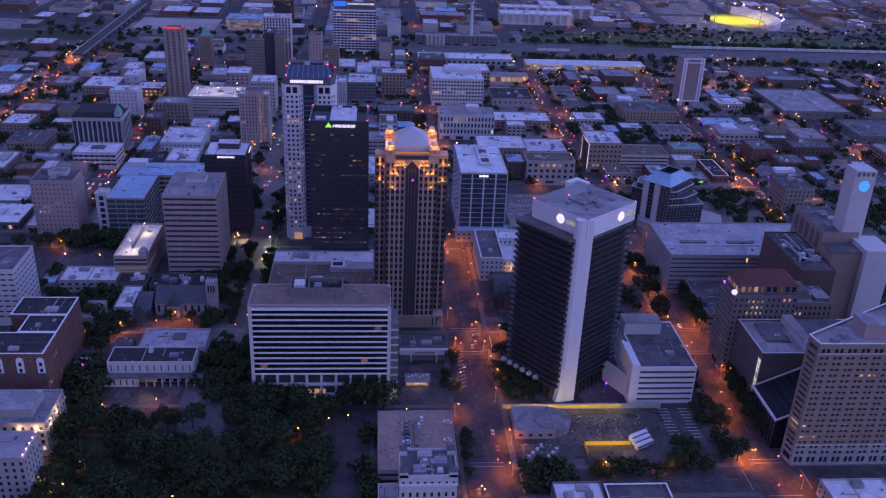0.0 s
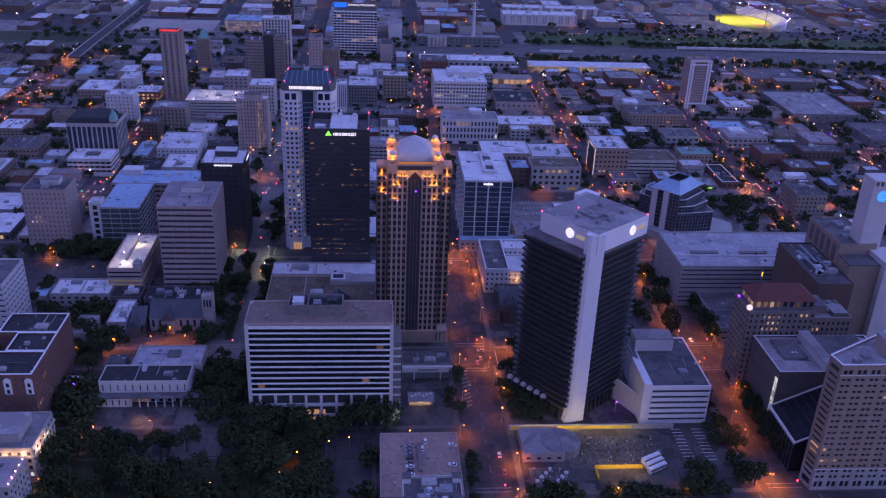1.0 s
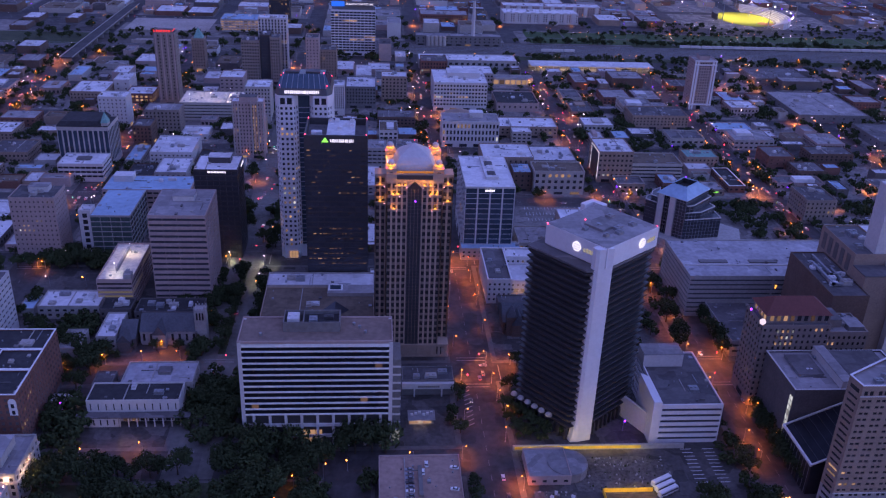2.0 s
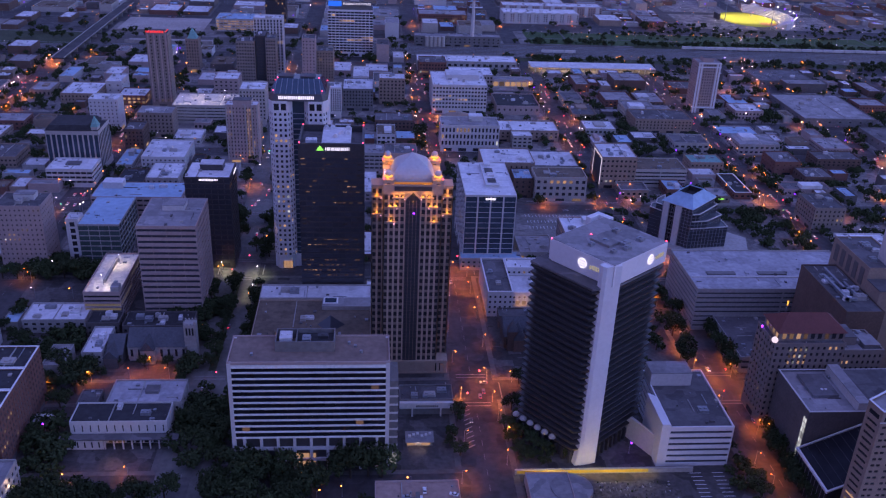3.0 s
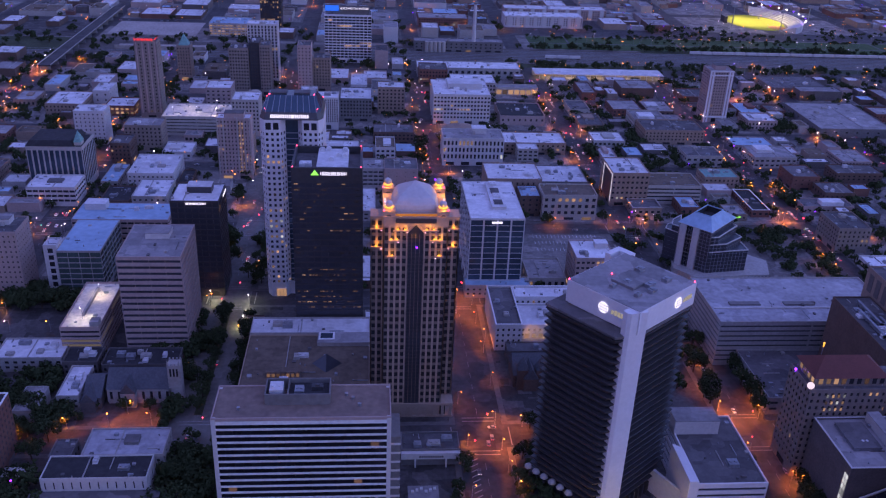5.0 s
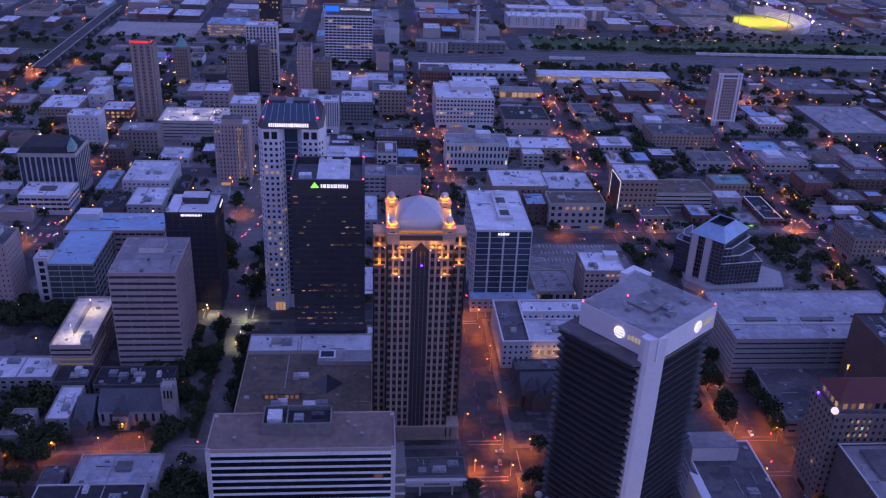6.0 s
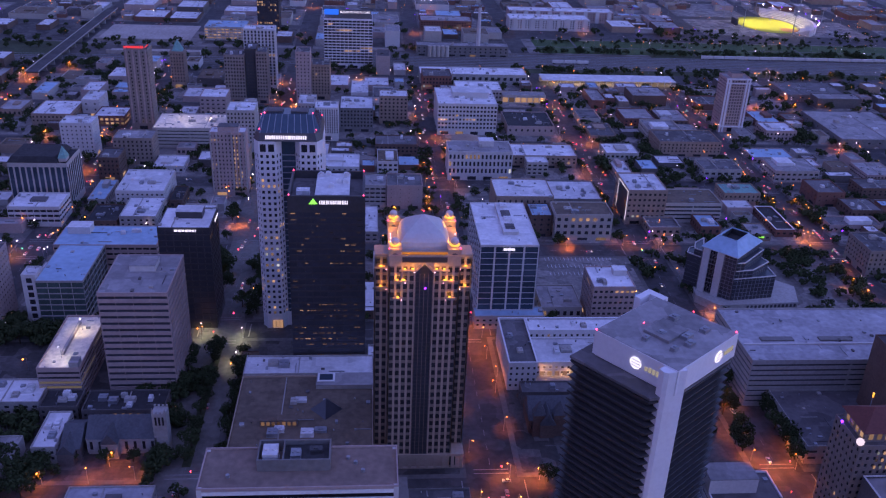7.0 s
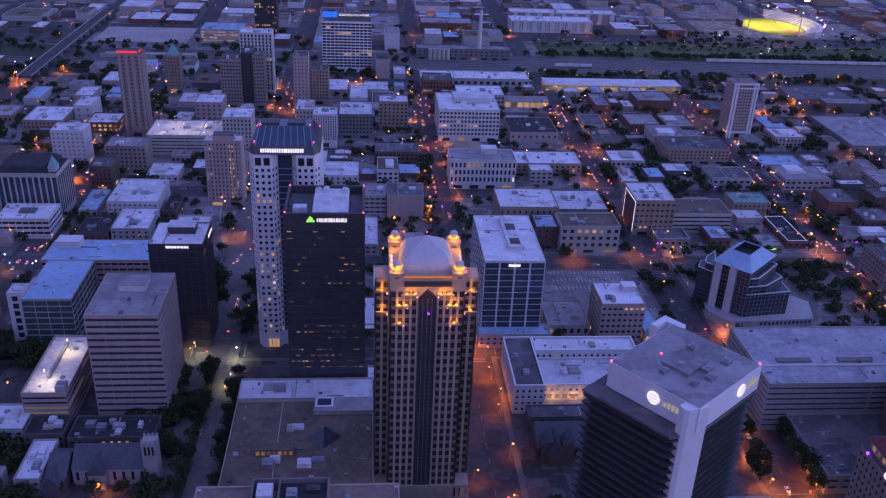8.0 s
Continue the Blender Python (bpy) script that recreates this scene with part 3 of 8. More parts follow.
def crown_tower():
    """Granite tower with a domed crown between four corner turrets that carry glowing globes."""
    t = thing("crown_tower", "granite office tower with a domed crown washed in amber light", "office tower", 22.5, 536)
    FOOT.append((-2, 47, 512, 560))
    rng = random.Random(11)
    body, rest = Mesh(), Mesh()
    g = "granite_pink"
    rec = 0.5
    # lower shaft with shoulders, then the front bay
    H1, H2, H3 = 118.0, 117.0, 122.5
    body.box(-22.3, 22.3, -9.5, 18.5, 0, 95.5)
    for s in (-1, 1):
        body.box(*sorted((s * 15.6, s * 22.3)), -9.5, -0.4, 95.4, H1 - 0.5)
        body.box(*sorted((s * 15.65, s * 22.85)), -0.5, 0.0, 95.5, H1 - 0.4)
        body.box(*sorted((s * 15.72, s * 22.88)), 0.02, 18.42, 95.3, 96.3)
    n = grid_face(body, t, (-22.8, -10, 1, 0, ), 6.3, 9, H1 - 0.5, 4.35, 3.15, 0.62, 0.6, rec, "glass_dark", 0.0, rng, rest, 30, smi=1)
    grid_face(body, t, (16.5, -10, 1, 0), 6.3, 9, H1 - 0.5, 4.35, 3.15, 0.62, 0.6, rec, "glass_dark", 0.0, rng, rest, 30, smi=1)
    grid_face(body, t, (22.8, -10, 0, 1), 29, 9, 95.5, 4.35, 4.8, 0.6, 0.6, rec, "glass_dark", 0.03, rng, rest, 0, smi=1)
    grid_face(body, t, (22.8, -10, 0, 1), 9.5, 95.5, H1 - 0.5, 4.35, 3.2, 0.6, 0.6, rec, "glass_dark", 0.0, rng, rest, 0, smi=1)
    grid_face(body, t, (-22.8, 19, 0, -1), 29, 9, 95.5, 4.35, 4.8, 0.6, 0.6, rec, "glass_dark", 0.03, rng, rest, 0, smi=1)
    grid_face(body, t, (-22.8, -0.5, 0, -1), 9.5, 95.5, H1 - 0.5, 4.35, 3.2, 0.6, 0.6, rec, "glass_dark", 0.0, rng, rest, 0, smi=1)
    body.box(-22.9, 22.9, 18.4, 19.0, 0, 96.6)
    body.box(-22.9, -16.42, -10.02, 0.05, H1 - 0.5, H1 + 1.0)
    body.box(16.42, 22.9, -10.02, 0.05, H1 - 0.5, H1 + 1.0)
    body.box(-15.7, 15.7, -17.5, 17.5, 0, H3)
    for x in (-16.3, 4.3):
        grid_face(body, t, (x, -18, 1, 0), 12.0, 9, H2, 4.35, 3.0, 0.64, 0.62, rec, "glass_dark", 0.02, rng, rest, 70, litmat="lit_dim", smi=1)
    for s in (-1, 1):
        fr = (16.3, -18, 0, 1) if s > 0 else (-16.3, -10, 0, -1)
        grid_face(body, t, fr, 8.0, 9, H2, 4.35, 4.0, 0.58, 0.6, rec, "glass_dark", 0.03, rng, rest, 0, smi=1)
    body.box(-16.4, 16.4, -18.05, -16.8, H2, H3)
    body.box(-16.4, 16.4, 16.8, 18.05, H2, H3)
    for s in (-1, 1):
        body.box(*sorted((s * 15.2, s * 16.4)), -16.8, 16.8, H2, H3)
    # pediment over the glass slot
    body.prism([(-5.3, -18.3), (5.3, -18.3), (5.3, -17.4), (-5.3, -17.4)], H2 - 3.5, H2 + 2.2, [(-0.3, -18.3), (0.3, -18.3), (0.3, -17.4), (-0.3, -17.4)])
    # arcade at street level
    body.box(-23.4, 23.4, -18.4, 19.4, 0, 1.0)
    body.box(-23.2, 23.2, -18.6, 19.3, 8.0, 9.4)
    for k in range(11):
        x = -22 + k * 4.4
        body.box(x - 0.8, x + 0.8, -18.5, -16.8, 1.0, 8.0)
    body.part("wall", t, g, "spandrel_stone")
    rest.part("glazing", t, "glass_dark", "lit_dim", kind="stuff")
    m = Mesh()
    m.box(-4.2, 4.2, -17.9, -17.3, 9.4, H2 - 2)
    m.prism([(-4.3, -18.55), (4.3, -18.55), (4.3, -18.2), (-4.3, -18.2)], H2 - 3.6, H2 + 1.1, [(-0.1, -18.55), (0.1, -18.55), (0.1, -18.2), (-0.1, -18.2)])
    slot = m.part("glass_slot", t, "glass_black", label="dark glass slot that runs the full height")
    for k in range(5):
        m = Mesh()
        x = -4.0 + k * 2.0
        m.box(x - 0.14, x + 0.14, -18.1, -17.8, 9.4, H2 - 3)
        m.part("mullion", slot, "spandrel_stone")
    for k in range(48):
        m = Mesh()
        z = 10.5 + k * 2.18
        m.box(-4.1, 4.1, -18.05, -17.85, z, z + (0.5 if k % 2 else 0.16))
        m.part("transom", slot, "metal_dark")
    m = Mesh()
    m.ball(0.6, -18.4, 105.6, 0.42, 8)
    m.part("violet_lamp", slot, "lamp_purple")
    # arched rooms behind the arcade
    for k in range(5):
        ob = new("lobby_glass", pane_data(3.0, 5.5, "lit_warm" if k == 2 else "glass_dark"))
        ob.parent = t
        ob.matrix_basis = Matrix.Translation((-17.6 + k * 8.8, -17.4, 4.2))
    # turrets and globes
    for sx in (-1, 1):
        for y in (-14.6, 16.0):
            m = Mesh()
            cx = sx * 13.6
            m.prism([(cx - 3, y - 2.8), (cx + 3, y - 2.8), (cx + 3, y + 2.8), (cx - 3, y + 2.8)], 118, 124.5)
            m.box(cx - 3.3, cx + 3.3, y - 3.1, y + 3.1, 124.5, 125.3)
            m.drum(cx, y, 2.0, 125.3, 126.4, 1.5)
            tur = m.part("turret", t, g)
            m = Mesh()
            m.ball(cx, y, 128.0, 1.95, 14)
            m.part("globe", tur, "dome_metal", label="pale metal globe lit from below")
            m = Mesh()
            m.drum(cx, y, 2.35, 126.2, 126.6, 2.5, 14)
            m.part("lamp_ring", tur, "amber_globe", label="glowing amber ring under the globe")
            m = Mesh()
            ring = [(cx + 1.7 * math.cos(i * math.pi / 8), 121.5 + 1.7 * math.sin(i * math.pi / 8)) for i in range(16)]
            m.v = [(p, y - 2.86, q) for p, q in ring] + [(p, y - 2.6, q) for p, q in ring]
            m.f = [tuple(range(16))] + [(i, i + 16, (i + 1) % 16 + 16, (i + 1) % 16) for i in range(16)]
            m.m = [0] * 17
            m.part("round_window", tur, "glass_black")
            m = Mesh()
            m.drum(cx + sx * 2.5, y - 2.5, 0.24, 125.3, 125.9, k=8)
            m.part("beacon", tur, "red_beacon")
    for x0, x1, y, z in ((-22.9, -16.6, -10.7, 101.4), (-22.9, -16.6, -10.7, 111.8), (16.6, 22.9, -10.7, 101.4), (16.6, 22.9, -10.7, 111.8), (-14.0, -8.0, -18.8, 109.0), (8.0, 14.0, -18.8, 109.0), (-14.5, -9.5, -18.8, 100.0), (9.5, 14.5, -18.8, 100.0), (-11.5, -3.8, -19.1, 114.6), (3.8, 11.5, -19.1, 114.6)):
        m = Mesh()
        m.box(x0, x1, y, y + 0.9, z, z + 0.7)
        bal = m.part("balcony", t, g)
        m = Mesh()
        m.ball(x0 + 0.8 if x0 + x1 > 0 else x1 - 0.8, y - 0.15, z - 0.3, 0.2, 8)
        m.part("bulb", bal, "bulb_pink", label="small glowing pink-white bulb")
    # dome: a swelling four-sided roof that ends in a point
    m = Mesh()
    rows = 10
    prof = [(13.5, 122.0), (13.3, 123.9), (12.7, 125.7), (11.5, 127.4), (9.9, 129.0), (7.6, 130.4), (5.4, 131.7), (3.4, 132.8), (1.6, 133.8), (0.15, 134.6)]

    def ring_at(r):
        pts = []
        for i in range(32):
            a = 2 * math.pi * i / 32
            k = 1.0 / max(abs(math.cos(a)), abs(math.sin(a))) ** 0.72
            pts.append((r * 0.93 * math.cos(a) * k * 0.98, r * 0.98 * math.sin(a) * k + 0.7))
        return pts
    for r, z in prof:
        m.v += [(x, y, z) for x, y in ring_at(r)]
    for k in range(len(prof) - 1):
        m.f += [(k * 32 + i, k * 32 + (i + 1) % 32, (k + 1) * 32 + (i + 1) % 32, (k + 1) * 32 + i) for i in range(32)]
    m.f.append(tuple((len(prof) - 1) * 32 + i for i in range(32)))
    m.m = [0] * len(m.f)
    m.part("dome", t, "dome_metal", label="smooth pale metal dome rising to a point")
    for sx in (-1, 1):
        for y in (-9, -5, -1, 3):
            m = Mesh()
            m.ball(sx * 15.4, y, 123.3, 0.28, 8)
            m.drum(sx * 15.4, y, 0.08, 122.4, 123.1, k=6)
            m.part("bulb", t, "bulb_pink")
    m = Mesh()
    m.drum(0, 0.7, 0.1, 134.0, 136.0, k=6)
    m.part("finial_rod", t, "metal_grey")
    m = Mesh()
    m.ball(0, 0.7, 136.2, 0.25, 8)
    m.part("finial", t, "red_beacon")
    # no lamp: the floodlight on this balustrade is put in as emission
    m = Mesh()
    m.box(-10.4, 10.4, -17.2, -16.9, 122.5, 123.6)
    m.part("balustrade", t, "amber_wash", label="balustrade below the dome, its amber floodlight put in as a glow")
    m = Mesh()
    m.box(-10.3, 10.3, -18.35, -18.04, 119.0, 121.6)
    m.part("clerestory", t, "glass_black")
    return t


crown_tower()


def wash(x, y, z, power, color=(1.0, 0.34, 0.0), radius=0.4, spot=0):
    lamp = new("wash_light", bpy.data.lights.new("wash_light", 'SPOT' if spot else 'POINT'))
    if spot:
        lamp.data.spot_size, lamp.data.spot_blend = radians(spot), 1.0
    lamp.data.energy, lamp.data.color, lamp.data.shadow_soft_size = power * LAMP, color, radius
    lamp.location = (x, y, z)
    return lamp


# floodlights on the crown's ledges: x, y, z, strength, whether the lamp itself shows
CROWN = bpy.data.objects["crown_tower"]
for x, y, z, p, shown in ((13.5, 517.0, 116.0, 110, 1), (17.0, 517.0, 116.0, 110, 1), (28.0, 517.0, 116.0, 110, 1), (31.5, 517.0, 116.0, 110, 1), (22.5, 516.2, 117.5, 150, 0),
                          (2.6, 525.0, 113.4, 150, 1), (42.4, 525.0, 113.4, 150, 1), (2.6, 525.0, 103.0, 140, 1), (42.4, 525.0, 103.0, 140, 1), (10.0, 517.0, 110.4, 130, 1), (13.0, 517.0, 110.4, 100, 1), (35.0, 517.0, 110.4, 130, 1), (32.0, 517.0, 110.4, 100, 1),
                          (10.5, 517.0, 101.4, 110, 1), (34.5, 517.0, 101.4, 110, 1), (22.5, 516.4, 112, 60, 0),
                          (15, 518.9, 123.3, 480, 0), (22.5, 518.9, 123.3, 480, 0), (30, 518.9, 123.3, 480, 0), (6.8, 532, 123.4, 560, 0), (38.2, 532, 123.4, 560, 0), (6.8, 545, 123.4, 480, 0), (38.2, 545, 123.4, 480, 0),
                          (8.9, 518.0, 125.9, 420, 0), (36.1, 518.0, 125.9, 420, 0), (8.9, 548.6, 125.9, 420, 0), (36.1, 548.6, 125.9, 420, 0), (46.4, 531, 108, 260, 0)):
    wash(x, y - (0.6 if shown else 0), z + (0.9 if shown else 0), p * (2.5 if shown else 1.3), (1.0, 0.36, 0.0), 0.3)
    if shown:
        m = Mesh()
        m.box(x - 0.55, x + 0.55, y + 0.25, y + 0.6, z - 0.5, z + 0.1)
        lamp = m.part("flood_lamp", CROWN, "amber_flood", label="small glowing amber floodlight")
        lamp.location = (-22.5, -536, 0)


def black_tower():
    x0, x1, y0, y1, h = -46.0, -5.0, 594.6, 632.5, 119.0
    FOOT.append((x0, x1, y0, y1))
    t = thing("black_glass_tower", "black glass office tower with a recessed rooftop", "office tower", (x0 + x1) / 2, (y0 + y1) / 2)
    a, b = (x1 - x0) / 2, (y1 - y0) / 2
    rng = random.Random(3)
    body, rest = Mesh(), Mesh()
    body.box(-a + 0.3, a - 0.3, -b + 0.3, b - 0.3, 0, h - 5)
    for fr, wd, bud in (((-a, -b, 1, 0), 2 * a, 200), ((a, -b + 0.3, 0, 1), 2 * b - 0.6, 0), ((-a, b - 0.3, 0, -1), 2 * b - 0.6, 0), ((a, b, -1, 0), 2 * a, 0)):
        grid_face(body, t, fr, wd, 6, h - 9, 3.75, 4.1, 0.93, 0.72, 0.3, "glass_black", 0.0, rng, rest, bud, bud == 0, wallmat="metal_dark")
    for k in range(28):
        z = 6 + (k + 0.5) * (h - 15) / 28 + 0.45
        if rng.random() < (0.8 if k < 8 else 0.5):
            x = -a + 1.5
            while x < a - 3:
                w = rng.uniform(0.6, 3.2)
                if rng.random() < (0.62 if k < 8 else 0.42 if k < 15 else 0.34):
                    m = Mesh()
                    m.box(x, min(x + w, a - 1), -b + 0.10, -b + 0.16, z, z + 0.5)
                    m.part("ceiling_light", t, rng.choice(["lit_dim", "lit_dim", "lit_dim", "lit_dim", "lit_warm"]))
                x += w + rng.uniform(0.4, 2.5)
    for q in ((-a, a, -b, -b + 1.4), (-a, a, b - 1.4, b), (-a, -a + 1.4, -b + 1.4, b - 1.4), (a - 1.4, a, -b + 1.4, b - 1.4)):
        body.box(*q, h - 9, h)
    for q in ((-a, a, -b, -b + 0.3), (-a, a, b - 0.3, b), (-a, -a + 0.3, -b + 0.3, b - 0.3), (a - 0.3, a, -b + 0.3, b - 0.3)):
        body.box(*q, 0, 6)
    body.part("wall", t, "metal_dark")
    rest.part("glazing", t, "glass_black", "lit_dim", kind="stuff")
    m = Mesh()
    m.box(-a + 1.41, a - 1.41, -b + 1.41, b - 1.41, h - 5, h - 4.4)
    m.part("roof", t, "roof_dark")
    penthouse(t, -6, 12, -b + 4, b - 3, h - 4.4, h - 1.0, "concrete_white", "roof_white")
    for x, y in ((-4, 12), (0, 13), (10, 12), (10, 2), (2, -4), (6, 3)):
        roof_unit(t, x, y, h - 0.8, 3, 3, 1.8, "roof_white", 1)
    roof_unit(t, -13, -6, h - 4.4, 7, 5, 3, "roof_white", 2)
    for x, y in ((-a + 0.8, -b + 0.8), (a - 0.8, -b + 0.8), (-a + 0.8, b - 0.8), (a - 0.8, b - 0.8)):
        m = Mesh()
        m.drum(x, y, 0.28, h, h + 0.6, k=8)
        m.part("beacon", t, "red_beacon")
    m = Mesh()
    z = h - 4.6
    m.prism([(-9.2, -b - 0.3), (-4.6, -b - 0.3), (-4.6, -b - 0.05), (-9.2, -b - 0.05)], z, z + 3.2, [(-7.0, -b - 0.3), (-6.8, -b - 0.3), (-6.8, -b - 0.05), (-7.0, -b - 0.05)])
    sign = m.part("sign", t, "sign_green", label="glowing green peak and white sign bars")
    bars(sign, "sign_letters", "sign_white", -3.6, -b - 0.05, z, [0.5, 0.6, -0.35, 0.5, 0.5, -0.3, 0.5, 0.6, -0.3, 0.5, -0.3, 0.5, 0.6, -0.35, 0.5, 0.6, -0.3, 0.5, 0.5], 2.0, 0.55)


black_tower()


def bank_tower():
    """Pale stone tower: two rounded bays either side of a glass slot, below a sloping glass crown."""
    t = thing("bank_tower", "pale stone bank tower with a sloping dark glass crown", "office tower", -51, 677)
    FOOT.append((-72, -28, 655, 702))
    rng = random.Random(8)
    body, rest = Mesh(), Mesh()
    H = 126.5
    for cx in (-11.5, 12.5):
        a = 8.0
        body.prism([(cx - a + .4, -15), (cx - a + 3.2, -19.6), (cx + a - 3.2, -19.6), (cx + a - .4, -15), (cx + a - .4, 20), (cx - a + .4, 20)], 0, H)
        grid_face(body, t, (cx - a + 3, -20, 1, 0), 2 * a - 6, 10, H - 7, 3.75, 3.35, 0.48, 0.5, 0.4, "glass_dark", 0.24, rng, rest, 70)
        for s in (-1, 1):
            L = math.hypot(3.0, 5.0)
            if s < 0:
                fr = (cx - a, -15, 3 / L, -5 / L)
            else:
                fr = (cx + a - 3, -20, 3 / L, 5 / L)
            grid_face(body, t, fr, L, 10, H - 7, 3.75, 3.0, 0.5, 0.5, 0.4, "glass_dark", 0.24, rng, rest, 0)
        for k in range(2):
            ob = new("window", pane_data(3.4, 4.6, "glass_dark"))
            ob.parent = t
            ob.matrix_basis = Matrix.Translation((cx - 2.4 + k * 4.8, -20.1, H - 3.6))
        body.prism([(cx - a, -15), (cx - a + 3, -20), (cx + a - 3, -20), (cx + a, -15), (cx + a, 20), (cx - a, 20)], H - 7, H + 0.6)
    for fr in ((20.5, -15, 0, 1), (-19.5, 20, 0, -1)):
        grid_face(body, t, fr, 35, 10, H - 7, 3.75, 3.5, 0.48, 0.5, 0.4, "glass_dark", 0.06, rng, rest, 0)
    body.box(-19.4, 20.4, -15.5, 20.3, 0, 10)
    body.part("wall", t, "white_panel")
    rest.part("glazing", t, "glass_dark", "lit_warm", kind="stuff")
    body, rest = Mesh(), Mesh()
    body.box(-4.5, 5.5, -15.0, 15.0, 0, H - 0.1)
    slot = body.part("glass_slot", t, "glass_blue", label="blue glass slot between the stone bays")
    for k in range(30):
        m = Mesh()
        m.box(-3.6, 4.6, -15.25, -14.95, 8 + k * 3.75, 8.6 + k * 3.75)
        m.part("transom", slot, "metal_grey")
    # crown
    m = Mesh()
    c0 = [(-19.6, -15), (-16.5, -20.2), (17.5, -20.2), (20.6, -15), (20.6, 18), (-19.6, 18)]
    c1 = [(-18.2, -13.4), (-15.4, -17.6), (16.4, -17.6), (19.2, -13.4), (19.2, 17), (-18.2, 17)]
    c2 = [(-15.6, 2), (-14.6, 1.0), (14.0, 1.0), (15.0, 2), (15.0, 14), (-15.6, 14)]
    m.prism(c0, H + 0.6, H + 5, c1)
    m.part("crown_band", t, "metal_dark")
    m = Mesh()
    m.prism(c1, H + 5.01, H + 10.5, c2)
    crown = m.part("crown", t, "glass_blue", label="sloping dark blue glass crown")
    for k in range(9):
        m = Mesh()
        f = k / 8
        xa, xb = -15.4 + 31.8 * f, -14.6 + 28.6 * f
        m.v = [(xa - 0.2, -17.7, H + 5.12), (xa + 0.2, -17.7, H + 5.12), (xb + 0.2, 0.9, H + 10.62), (xb - 0.2, 0.9, H + 10.62)]
        m.f, m.m = [(0, 1, 2, 3)], [0]
        m.part("glazing_bar", crown, "metal_grey")
    for xx in (-9, 6):
        penthouse(t, xx - 5, xx + 5, 4, 12, H + 10.4, H + 11.2, "metal_dark", "roof_dark")
    for x, y, z in ((-16, -15, H + 6.2), (17, -15, H + 6.2), (-14.6, 3, H + 10.5), (14, 3, H + 10.5), (-18, 16.6, H + 5), (19, 16.6, H + 5)):
        m = Mesh()
        m.drum(x, y, 0.26, z, z + 0.6, k=8)
        m.part("beacon", t, "red_beacon")
    bars(t, "sign_letters", "sign_white", -12.3, -19.3, H + 1.4, [0.8, 0.8, 0.8, 0.8, -0.2, 0.8, 0.8, -0.2, 0.8, 0.8, 0.8, -0.1, 0.8, 0.8, -0.6, 0.8, 0.8, -0.2, 0.8, 0.8, 0.8, -0.2, 0.8, 0.8, 0.8], 2.5, 0.42, label="glowing white sign bars")
    m = Mesh()
    m.box(-13.4, -6.6, -20.25, -20.0, 0.8, 6.2)
    lobby = m.part("lobby_glass", t, "lit_warm", label="warmly lit entrance glass")
    for k in range(4):
        m = Mesh()
        m.box(-13.4 + k * 2.2, -13.1 + k * 2.2, -20.4, -20.2, 0.8, 6.2)
        m.part("mullion", lobby, "metal_dark")


bank_tower()


